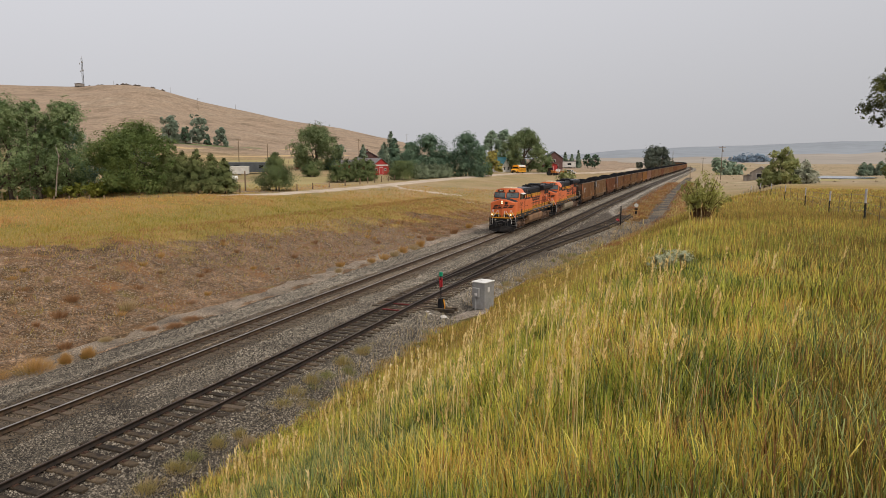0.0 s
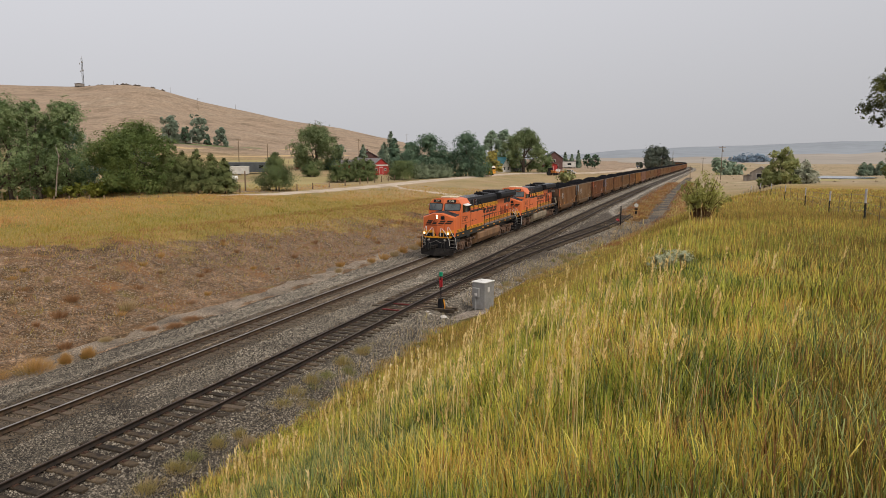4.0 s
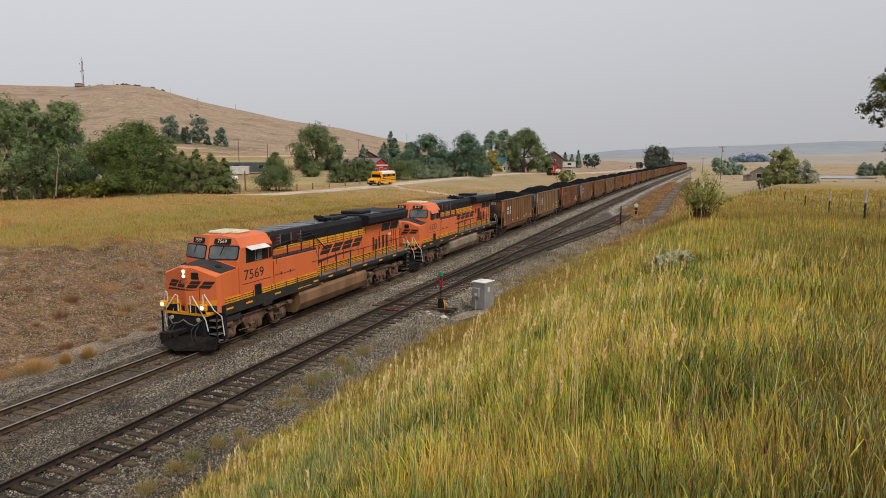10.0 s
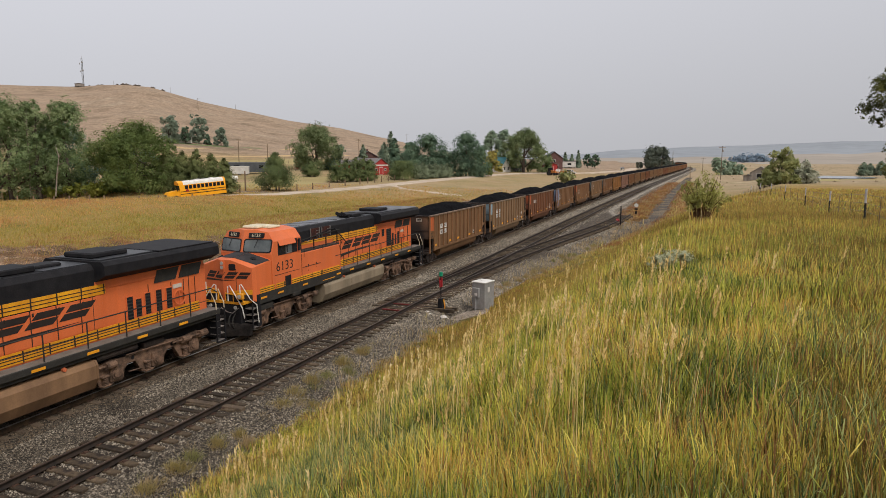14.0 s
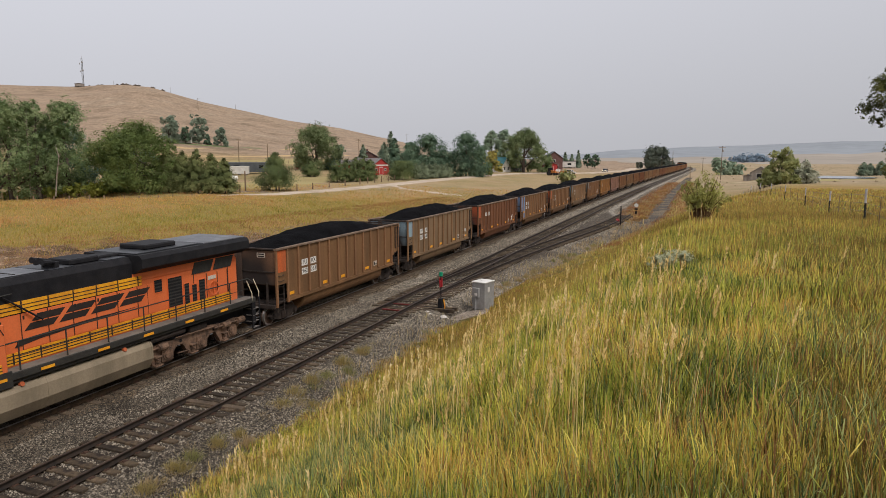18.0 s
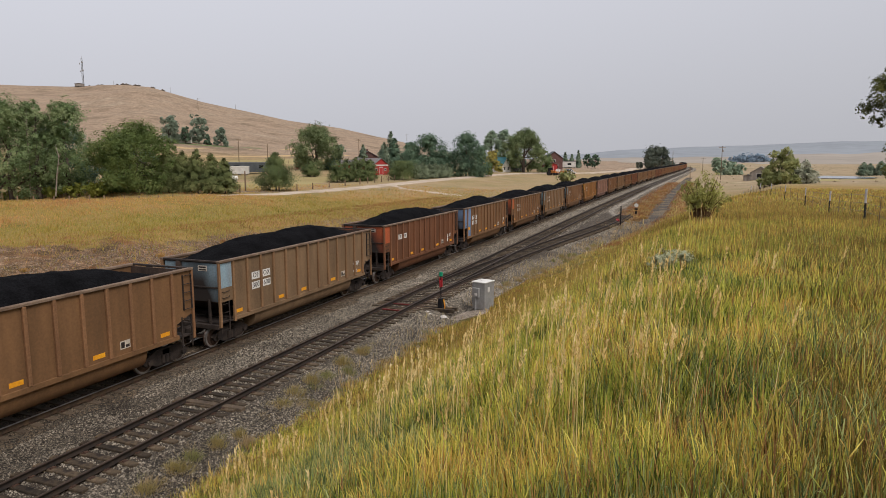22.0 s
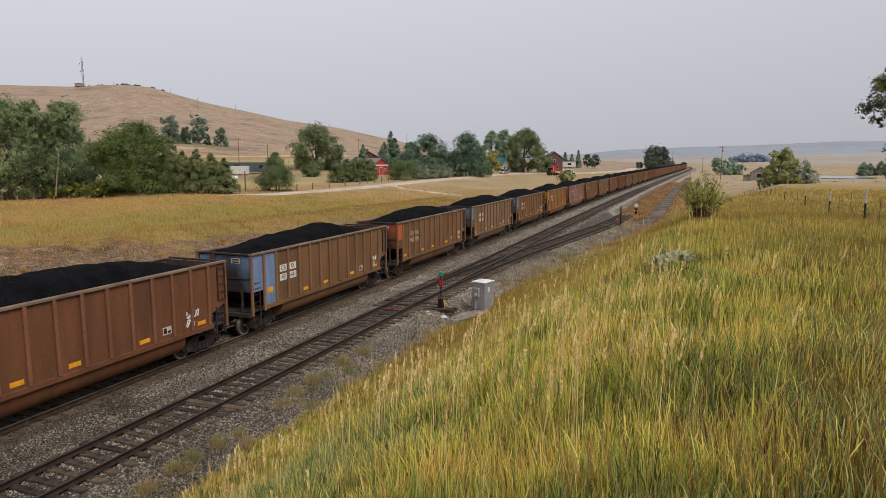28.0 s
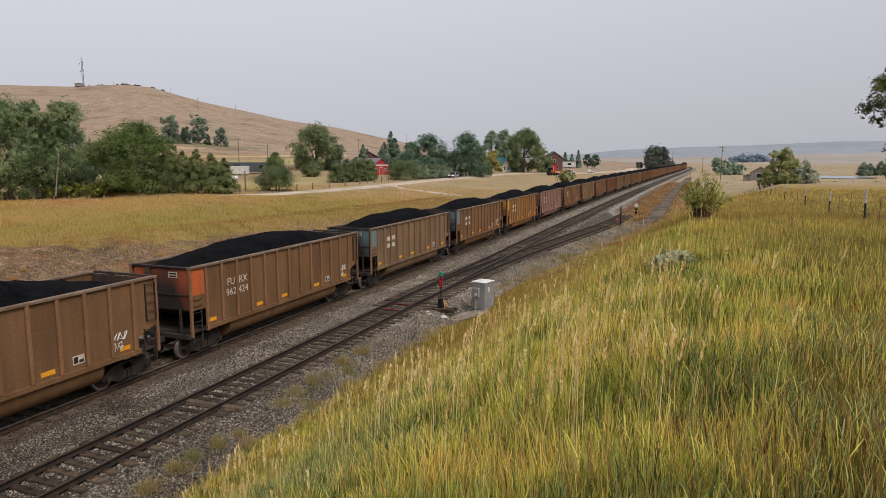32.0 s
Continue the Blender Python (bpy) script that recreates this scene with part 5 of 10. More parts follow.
        for y in (1.82, 3.17, 5.38, 8.85, 10.42, 12.54, 14.55, 16.7, 18.8):
            N_(sx, "sill_reflector", Shape().box(*sorted((sx * 1.52, sx * 1.538)), y, y + 0.47, 1.69, 1.78), "reflector", "yellow reflective strip")
        # doors, grilles, hatches
        slots = ((16.81, 0.28, 2.1, 3.19), (17.22, 0.27, 2.36, 3.04), (17.67, 0.27, 2.36, 3.18), (18.21, 0.3, 2.36, 3.2), (18.75, 0.3, 2.36, 3.18)) if lights_on else (
            (15.7, 0.4, 3.11, 3.6), (16.41, 0.76, 2.36, 3.55), (17.29, 0.28, 2.12, 3.18), (17.73, 0.28, 2.34, 3.06), (18.14, 0.37, 2.12, 3.2))
        for y, w, z0, z1 in slots:
            g_ = P_("grille", Shape().box(*sorted((sx * 0.98, sx * 1.0)), y, y + w, z0, z1), "black", "dark louvred grille")
            part("grille_frame", Shape().box(*sorted((sx * 0.98, sx * 1.012)), y - 0.03, y, z0 - 0.03, z1 + 0.03).box(*sorted((sx * 0.98, sx * 1.012)), y + w, y + w + 0.03, z0 - 0.03, z1 + 0.03).box(*sorted((sx * 0.98, sx * 1.012)), y, y + w, z1, z1 + 0.03).box(*sorted((sx * 0.98, sx * 1.012)), y, y + w, z0 - 0.03, z0), "orange", g_)
            for q in range(int((z1 - z0) / 0.13) if sx > 0 else 0):
                part("louvre", Shape().box(*sorted((sx * 0.995, sx * 1.008)), y + 0.01, y + w - 0.01, z0 + 0.04 + 0.13 * q, z0 + 0.09 + 0.13 * q), "deck", g_)
        for ya, yb, yc, yd in ((17.75 + g0, 18.88 + g0, 19.1 + g0, 17.93 + g0), (19.06 + g0, 20.2 + g0, 20.4 + g0, 19.25 + g0)):
            P_("rear_grille", Shape().prism([(ya, 3.49), (yb, 3.49), (yc, 3.98), (yd, 3.98)], *sorted((sx * 0.99, sx * 1.012)), "x"), "deck", "dark slanted screen under the radiator")
        for k in range(6):
            y = 10.3 + k * 0.92
            N_(sx, "hood_door", Shape().box(*sorted((sx * 0.98, sx * 0.996)), y, y + 0.86, 2.34, 3.5, 0.008), "orange")
        if sx > 0:
            for y in (9.5, 10.27, 11.19, 12.11, 13.03, 13.95, 14.87, 15.35, 17.85, 20.0):
                P_("door_seam", Shape().box(0.98, 1.003, y, y + 0.018, 2.34, 3.5), "grime")
        P_("step_well", Shape().box(*sorted((sx * 1.5, sx * 1.525)), 3.84, 4.36, 1.93, 2.47), "black")
        for y in (5.75, 7.6) if lights_on else (7.0, 8.15):
            vent = P_("vent_opening", Shape().box(*sorted((sx * 0.99, sx * 1.012)), y, y + 0.95, 3.92, 4.5), "vent_dark", "dark opening in the hood side")
            for q in (y, y + 0.9):
                part("vent_jamb", Shape().box(*sorted((sx * 1.0, sx * 1.05)), q, q + 0.05, 3.9, 4.52, 0.008), "galv_dull", vent, "pale metal jamb")
            for q in range(3):
                part("vent_bar", Shape().box(*sorted((sx * 1.01, sx * 1.03)), y + 0.62, y + 0.9, 4.02 + 0.16 * q, 4.05 + 0.16 * q), "galv_dull", vent)
        for q in (6.7, 7.55):
            N_(sx, "roof_cleat", Shape().box(*sorted((sx * 1.0, sx * 1.03)), q, q + 0.16, 3.86, 3.9), "mark")
        P_("upper_handrail", Shape().tube([(sx * 1.1, 5.5, 3.96), (sx * 1.1, 7.2, 4.1), (sx * 1.1, 10.0, 4.2)], 0.022, 5), "deck")
        for y in (5.5, 6.75, 8.0, 9.2):
            P_("rail_stanchion", Shape().box(*sorted((sx * 1.36, sx * 1.42)), y - 0.03, y + 0.03, 3.46, 4.0, 0.01), "black")
        P_("stanchion_rail", Shape().tube([(sx * 1.39, 5.5, 4.0), (sx * 1.39, 9.2, 4.0)], 0.022, 5), "black")
        pipe = Shape().tube([(sx * 1.04, 6.0, 3.86), (sx * 1.04, 8.9, 4.3), (sx * 1.05, 9.5, 4.3), (sx * 1.15, 10.9, 3.2)], 0.03, 6)
        P_("conduit", pipe, "black")
        # walkway handrail
        xs = sx * 1.47
        ys = list(np.arange(9.8, L_ - 1.3, 1.62))
        railing(loco, [(sx * 1.5, 8.8, 2.8), (xs, 9.7, 2.8), (xs, L_ - 1.5, 2.84), (xs, L_ - 1.1, 2.6)], [(xs, y, 2.81) for y in ys], 1.66, "deck", 0.026)
        railing(loco, [(xs, 9.8, 2.34), (xs, L_ - 1.5, 2.36)], [], 1.62, "deck", 0.014, "lower_handrail")
        railing(loco, [(sx * 1.51, 5.6, 3.2), (sx * 1.53, 5.6, 3.62), (sx * 1.53, 9.1, 3.62), (sx * 1.51, 9.35, 3.1)], [(sx * 1.52, 7.4, 3.62)], 3.4, "deck", 0.016, "roof_handrail")
        for y in (L_ - 1.25, L_ - 0.75):
            railing(loco, [(sx * 1.5, y, 0.6), (sx * 1.5, y, 2.1), (sx * 1.3, y - 0.1, 2.7)], [], 0.6, "beige", 0.022, "rear_grab_rail")
        x0 = 10.36
        for k in range(4):
            a = x0 + 1.22 * k
            for z0, z1, w in ((2.92, 3.14, 1.0), (3.18, 3.4, 1.0)):
                e0, e1 = (z0 - 2.92) * 1.0, (z1 - 2.92) * 1.0
                N_(sx, "side_emblem", Shape().prism([(a + e0, z0), (a + w + e0, z0), (a + w + e1, z1), (a + e1, z1)], *sorted((sx * 0.997, sx * 1.006)), "x"), "dark_ink", "dark slanted emblem bar")
        P_("emblem_swoosh", Shape().prism([(x0 - 0.2, 2.68), (x0 + 2.2, 2.76), (x0 + 4.6, 2.76), (x0 + 2.6, 2.68), (x0 + 0.5, 2.56), (x0 - 0.36, 2.46)], *sorted((sx * 0.997, sx * 1.006)), "x"), "dark_ink", "dark tapering emblem swoosh")
        bt = Shape().box(*sorted((sx * 1.1, sx * 1.45)), 1.9, 2.9, 1.1, 1.36, 0.02)
        P_("air_reservoir", Shape().tube([(sx * 1.2, 15.1, 1.34), (sx * 1.2, 16.9, 1.34)], 0.12, 8), "grime")
        P_("battery_box", bt, "deck")
    half = [(1.08, 0.3), (1.3, 0.38), (1.53, 0.78), (1.53, 1.24), (1.44, 1.4)]
    tk = Shape().prism(half + [(-a, b) for a, b in reversed(half)], 7.52, 14.95)
    for sx in (-1, 1):
        for y in (7.58, 10.6, 14.88):
            P_("tank_strap", Shape().tube([(sx * (a + 0.004), y, b) for a, b in half], 0.02, 5), tank_mat)
    P_("fuel_tank", tk, tank_mat, "dust covered fuel tank")
    for sx in (-1, 1):
        for y in (9.8, 13.7):
            P_("filler_cap", Shape().disc((sx * 1.4, y, 1.42), (sx, 0, 0.3), 0.075, 0.1, 8), "end_rust", "red filler cap")
    # rear end
    P_("rear_plate", Shape().box(-1.5, 1.5, L_ - 1.2, L_ - 1.0, 0.6, 1.63, 0.02), "black")
    for sx in (-1, 1):
        for k in range(4):
            P_("step_tread", Shape().box(*sorted((sx * 1.12, sx * 1.5)), L_ - 1.25, L_ - 0.75, 0.42 + 0.3 * k, 0.45 + 0.3 * k), "galv_dull", "worn step tread")
        P_("step_frame", Shape().box(*sorted((sx * 1.49, sx * 1.53)), L_ - 1.3, L_ - 0.72, 0.38, 0.44).box(*sorted((sx * 1.49, sx * 1.53)), L_ - 1.3, L_ - 1.24, 0.38, 1.66).box(*sorted((sx * 1.49, sx * 1.53)), L_ - 0.78, L_ - 0.72, 0.38, 1.86), "black")
    P_("rear_coupler", Shape().box(-0.18, 0.18, L_ - 1.0, L_ - 0.05, 0.78, 1.02, 0.03).box(-0.28, 0.28, L_ - 0.28, L_ + 0.0, 0.7, 1.06, 0.05), "grime")
    P_("rear_face", Shape().prism([(-0.95, 1.7), (0.95, 1.7), (0.95, 3.8), (0.7, 4.05), (-0.7, 4.05), (-0.95, 3.8)], L_ - 1.75 + g0, L_ - 1.6 + g0), "orange")
    loco_truck(loco, (2.33, 4.28, 6.23))
    loco_truck(loco, (15.85, 17.8, 19.75))
    return loco


# ---- coal hoppers ----
C_L = CAR_LENGTH


HEAPS = []


def hopper():
    """A high-sided coal car: sheet sides with posts, bathtub belly, two trucks, a heap of coal."""
    car = thing("coal_hopper", "dusty brown steel coal hopper heaped with coal", "coal car", "coal cars of the train")
    P_ = lambda n, s, m, lab="": part(n, s, m, car, lab)
    y0, y1, top, bot = 0.6, C_L - 1.15, 3.84, 1.24
    for sx in (-1, 1):
        pts = [(y0, 2.1), (y0 + 0.95, 2.1), (y0 + 0.95, bot), (y1 - 0.95, bot), (y1 - 0.95, 1.75), (y1, 2.1), (y1, top), (y0, top)]
        P_("side", Shape().prism(pts, *sorted((sx * 1.5, sx * 1.53)), "x"), "car_brown", "dusty side sheet")
        P_("top_chord", Shape().box(*sorted((sx * 1.44, sx * 1.63)), y0 - 0.02, y1 + 0.02, top, top + 0.1, 0.015), "chord", "worn grey top chord")
        P_("side_sill", Shape().box(*sorted((sx * 1.46, sx * 1.6)), y0 + 0.9, y1 - 0.9, bot - 0.1, bot + 0.08, 0.01), "car_brown")
        for k in range(1, 13):
            y = 1.5 + 1.005 * k
            P_("side_post", Shape().box(*sorted((sx * 1.53, sx * 1.63)), y - 0.065, y + 0.065, bot + 0.08, top, 0.016), "car_brown")
        P_("corner_panel", Shape().box(*sorted((sx * 1.53, sx * 1.545)), y0 + 0.1, y0 + 0.86, 2.72, top - 0.04), "end_orange", "painted corner panel")
        for y in (y0 + 0.04, y1 - 0.04):
            P_("corner_post", Shape().box(*sorted((sx * 1.49, sx * 1.6)), y - 0.06, y + 0.06, 1.0, top, 0.012), "car_brown")
        lad = Shape()
        for y in (y0 + 0.1, y0 + 0.62):
            lad.box(*sorted((sx * 1.5, sx * 1.54)), y, y + 0.05, 0.72, 2.1)
        for k in range(4):
            lad.tube([(sx * 1.53, y0 + 0.1, 0.85 + k * 0.38), (sx * 1.53, y0 + 0.65, 0.85 + k * 0.38)], 0.016, 5)
        P_("ladder", lad, "grime", "side ladder")
        for z in (2.3, 2.56):
            P_("grab_iron", Shape().tube([(sx * 1.53, y0 + 0.2, z), (sx * 1.58, y0 + 0.24, z - 0.03), (sx * 1.58, y0 + 0.62, z - 0.01), (sx * 1.53, y0 + 0.66, z + 0.03)], 0.014, 5), "grime")
        P_("first_post", Shape().box(*sorted((sx * 1.5, sx * 1.61)), y0 + 0.9, y0 + 1.02, 1.1, top, 0.012), "car_brown")
        rung = Shape()
        for k in range(5):
            z = 2.3 + 0.34 * k
            rung.tube([(sx * 1.6, y1 - 0.1, z), (sx * 1.6, y1 - 0.55, z)], 0.016, 5)
        for y in (y1 - 0.1, y1 - 0.55):
            rung.box(*sorted((sx * 1.53, sx * 1.605)), y - 0.012, y + 0.012, 2.26, 3.7)
        P_("end_ladder", rung, "grime", "rungs at the rear corner")
        lad2 = Shape()
        for y in (y1 - 0.12, y1 - 0.66):
            lad2.box(*sorted((sx * 1.5, sx * 1.54)), y - 0.03, y + 0.03, 0.72, 2.0)
        for k in range(4):
            lad2.tube([(sx * 1.53, y1 - 0.1, 0.85 + k * 0.36), (sx * 1.53, y1 - 0.68, 0.85 + k * 0.36)], 0.016, 5)
        P_("ladder", lad2, "grime")
        for k, (ya, w) in enumerate(((1.68, 0.44), (4.9, 0.46), (6.9, 0.46), (9.85, 0.5), (12.9, 0.46))):
            P_("reflective_strip", Shape().box(*sorted((sx * 1.53, sx * 1.536)), ya, ya + w, 1.44, 1.6), "reflector", "yellow reflective strip")
        P_("data_panel", Shape().box(*sorted((sx * 1.53, sx * 1.535)), 11.0, 11.45, 1.5, 1.8), "mark", "small stencilled data panel")
        P_("stencil_bar", Shape().box(*sorted((sx * 1.535, sx * 1.538)), 11.04, 11.2, 1.54, 1.76), "dark_ink")
        P_("stencil_bar", Shape().box(*sorted((sx * 1.535, sx * 1.538)), 11.24, 11.41, 1.54, 1.64), "dark_ink")
    for y in (y0 + 0.02, y1 - 0.1):
        w = Shape().box(-1.5, 1.5, y + (0.1 if y < 2 else -0.1), y + (0.16 if y < 2 else -0.04), 2.08, top, 0.0)
        P_("end_wall", w, "soot", "sooty end wall")
        P_("end_chord", Shape().box(-1.6, 1.6, y - 0.03, y + 0.09, top + 0.02, top + 0.1, 0.012), "grime", "dark end chord")
        P_("end_rail", Shape().box(-1.5, 1.5, y + 0.02, y + 0.08, 2.72, 2.78), "grime")
        P_("end_sill", Shape().box(-1.5, 1.5, y - 0.1, y + 0.2, 0.92, 1.12, 0.02), "grime")
        P_("end_post", Shape().box(-0.78, -0.52, y - 0.02, y + 0.14, 1.1, top, 0.015), "soot", "heavy sooty end post")
        P_("end_stiffener", Shape().box(0.9, 0.98, y - 0.0, y + 0.1, 1.1, 2.2), "grime")
        P_("slope_sheet", Shape().add([(-1.45, y + (0.3 if y < 2 else -0.2), 2.1), (1.45, y + (0.3 if y < 2 else -0.2), 2.1), (1.45, y + (2.0 if y < 2 else -1.9), 1.2), (-1.45, y + (2.0 if y < 2 else -1.9), 1.2)], [(0, 1, 2, 3)]), "soot", "sooty slope sheet over the truck")
    for xa, xb in ((-1.44, -0.8), (-0.5, 1.42)):
        P_("end_panel", Shape().box(xa, xb, y0 + 0.08, y0 + 0.13, 2.12, 3.8), "end_orange", "painted end sheet")
    P_("end_label", Shape().box(0.4, 0.88, y0 + 0.07, y0 + 0.08, 3.46, 3.7), "mark", "pale stencil plate")
    for k in range(2):
        P_("stencil_bar", Shape().box(0.45, 0.83, y0 + 0.062, y0 + 0.07, 3.49 + 0.11 * k, 3.55 + 0.11 * k), "dark_ink")
    P_("floor", Shape().box(-1.5, 1.5, y0 + 0.9, y1 - 0.9, 1.2, 1.26), "grime")
    for ya, yb in ((y0 + 0.1, y0 + 1.6), (y1 - 1.6, y1 - 0.1)):
        P_("platform", Shape().box(-1.46, 1.46, ya, yb, 1.12, 1.18, 0.0), "grime")
    tub = [(1.46 * math.copysign(abs(math.cos(a)) ** 0.42, math.cos(a)), 1.2 - 0.84 * math.sin(a) ** 0.8) for a in (math.pi * j / 22 for j in range(23))]
    P_("belly", Shape().prism(tub, 3.1, C_L - 3.6), "car_brown", "rounded belly tub between the trucks")
    P_("centre_sill", Shape().box(-0.25, 0.25, 0.6, C_L - 0.6, 0.78, 1.15), "grime")
    for y, d in ((0.6, -1), (C_L - 0.6, 1)):
        a, b = sorted((y, y + d * 0.6))
        P_("coupler", Shape().box(-0.15, 0.15, a, b, 0.72, 0.98, 0.03).box(-0.24, 0.24, *sorted((y + d * 0.42, y + d * 0.62)), 0.66, 1.02, 0.04), "grime")
    for yc in (1.8, C_L - 2.3):
        t = Shape()
        for sx in (-1, 1):
            pts = [(yc - 1.2, 0.52), (yc - 1.05, 0.32), (yc - 0.72, 0.32), (yc - 0.45, 0.2), (yc + 0.45, 0.2), (yc + 0.72, 0.32), (yc + 1.05, 0.32), (yc + 1.2, 0.52), (yc + 0.85, 0.72), (yc + 0.45, 0.86), (yc - 0.45, 0.86), (yc - 0.85, 0.72)]
            t.prism(pts, *sorted((sx * 0.95, sx * 1.1)), "x")
        t.box(-1.1, 1.1, yc - 0.2, yc + 0.2, 0.52, 0.8, 0.02)
        tr = P_("truck", t, "grime", "dusty two-axle truck")
        for sx in (-1, 1):
            sp = Shape()
            for dy in (-0.2, 0, 0.2):
                sp.disc((sx * 1.12, yc + dy, 0.28), (0, 0, 1), 0.08, 0.32, 8)
            part("spring_nest", sp, "grime", tr)
            for dy in (-0.89, 0.89):
                part("journal_cap", Shape().disc((sx * 1.08, yc + dy, 0.45), (sx, 0, 0), 0.11, 0.12, 10), "grime", tr)
        for dy in (-0.89, 0.89):
            add_wheelset(car, yc + dy, 0.455)
    # coal heap
    ny, nx = 46, 12
    rs = np.random.RandomState(5)
    Y_, X_ = np.meshgrid(np.linspace(y0 + 0.2, y1 - 0.24, ny), np.linspace(-1.44, 1.44, nx), indexing="ij")
    along = np.interp(Y_, [y0, y0 + 0.5, 3.2, 5.6, 9.0, 11.6, y1 - 0.8, y1], [3.62, 3.72, 4.22, 4.5, 4.52, 4.25, 3.66, 3.4])
    across = 1 - np.abs(X_ / 1.46) ** 2.4
    base = np.interp(Y_, [y0, 2, C_L - 2.4, y1], [3.7, 3.8, 3.78, 3.4])
    Z_ = base + np.clip(along - base, -0.2, 1) * across + 0.035 * wave(X_, Y_, 1.1, 31) + rs.uniform(-0.02, 0.02, Y_.shape)
    i = np.arange(Y_.size).reshape(Y_.shape)
    for v in range(3):
        Zv = Z_ + np.interp(Y_, [2, 4 + 1.5 * v, 7 + v, 10.5 + 0.6 * v, 14], [0, 0.14 - 0.12 * v, -0.06 + 0.08 * v, 0.13 * (1 - v), 0]) * across + 0.04 * wave(X_, Y_, 1.6, 40 + v)
        me = np_mesh("coal_load", np.stack([X_, Y_, Zv], -1).reshape(-1, 3), np.stack([i[:-1, :-1], i[1:, :-1], i[1:, 1:], i[:-1, 1:]], -1).reshape(-1, 4), True)
        me.materials.append(MAT["coal"])
        HEAPS.append(me)
    heap = np_mesh("coal_load", np.stack([X_, Y_, Z_], -1).reshape(-1, 3), np.stack([i[:-1, :-1], i[1:, :-1], i[1:, 1:], i[:-1, 1:]], -1).reshape(-1, 4), True)
    P_("coal_load", heap, "coal", "heap of black coal")
    return car


def repaint(ob, material):
    ob.material_slots[0].link = "OBJECT"
    ob.material_slots[0].material = MAT[material]


lead = locomotive("7569", True, "tank")
trail = locomotive("6133", False, "tank_grey")
train = [(lead, 0.0), (trail, LOCO_LENGTH)]
CARS = [("brown", "orange", "brown", "FURX", "962263"), ("tan", "pale_blue", "pale_blue", "OFOX", "300600"), ("redbrown", "rust", "rust", "SPSX", None), ("brown", "blue", "blue", "CRIX", "43641"),
        ("brown", "orange", "rust", "FURX", "962424"), ("tan", "teal", "teal", None, None), ("brown", "teal", "teal", None, None), ("ochre", "yellow", "yellow", None, None), ("pink", "pink", "brown", None, None)]
rs = np.random.RandomState(77)
first = hopper()
for k in range(45):
    body, corner, end, mark, num = CARS[k] if k < len(CARS) else (("brown", "redbrown", "brown", "tan", "brown", "redbrown")[rs.randint(6)], ("brown", "orange", "teal", "brown", "rust")[rs.randint(5)], "brown", None, None)
    c = first if k == 0 else copy_thing(first, Matrix())
    for o in c.children:
        kind = o.name.split(".")[0]
        if kind in ("side", "side_sill", "belly"):
            repaint(o, "car_" + body)
        elif kind in ("side_post", "corner_post", "first_post"):
            repaint(o, "post_" + body)
        elif kind == "corner_panel":
            repaint(o, "end_" + corner)
        elif kind == "end_panel":
            repaint(o, "sooty_" + end)
        elif kind == "coal_load" and k % 4:
            o.data = HEAPS[k % 4 - 1]
    train.append((c, 2 * LOCO_LENGTH + k * C_L - (0.18 if k == 1 else 0)))
for k, (c, _) in enumerate(train[2:]):
    body, corner, end, mark, num = CARS[k] if k < len(CARS) else ("brown", "brown", "brown", None, None)
    words = {"brown": "brown", "tan": "tan", "redbrown": "reddish brown", "pink": "faded pinkish", "ochre": "ochre brown"}[body if k < len(CARS) else "brown"]
    if k < len(CARS):
        c["label"] = "dusty %s coal hopper with %s corner panel, heaped with coal" % (words, corner.replace("_", " "))
    if mark:
        plates = num != "962424"
        rows_ = [(mark[:2], 3.16, 2.92), (mark[2:], 3.98, 2.92)] + ([(num[:-3], 3.16, 2.46), (num[-3:], 3.98, 2.46)] if num else [])
        for txt, y, z in rows_:
            if plates:
                p_ = part("number_plate", Shape().box(1.53, 1.536, y - 0.29, y + 0.29, z - 0.17, z + 0.17), "white", c, "white plate with black lettering")
                side_text(txt, 0.34, p_, "dark_ink", y, z, 1.538, "reporting_mark")
            else:
                side_text(txt, 0.46, c, "mark", y, z, 1.534, "reporting_mark")
        if corner == "blue":
            part("corner_panel", Shape().box(1.53, 1.546, 0.7, 1.46, 2.12, 2.715), "end_blue", c, "blue painted corner panel")
            part("second_panel", Shape().box(1.53, 1.545, 1.64, 2.46, 1.34, 3.8), "end_blue", c, "blue painted side panel")
            part("reflective_strip", Shape().box(1.546, 1.55, 1.8, 2.25, 1.9, 2.16), "reflector", c, "yellow reflective strip")
    elif k < 14:
        for y, z in ((3.2, 3.0), (3.98, 3.0), (3.2, 2.54), (3.98, 2.54)):
            part("faded_stencil", Shape().box(1.53, 1.534, y - 0.24, y + 0.24, z - 0.14, z + 0.14), "mark", c, "faded pale stencil bars")


# pale scribbles sprayed near the rear of some cars
def scribble(car, y, z, w, h, seed):
    rs = np.random.RandomState(seed)
    for k in range(5):
        a, zb = y + w * (k % 3) / 3, z + (0 if k < 3 else -0.75 * h)
        pts = [(1.545, a + w * 0.13 * math.sin(j * 1.7 + rs.uniform(0, 1.4)) + w * 0.02 * j, zb + h * (0.32 + 0.32 * math.sin(j * rs.uniform(0.9, 1.6) + k))) for j in range(10)]
        part("spray_stroke", Shape().tube(pts, 0.017, 5), "white", car, "white sprayed scribble")


for k, y in ((1, 12.5), (2, 12.3), (3, 12.6), (4, 12.6), (6, 12.4)):
    scribble(train[2 + k][0], y, 1.86, 0.72, 0.46, 500 + k)

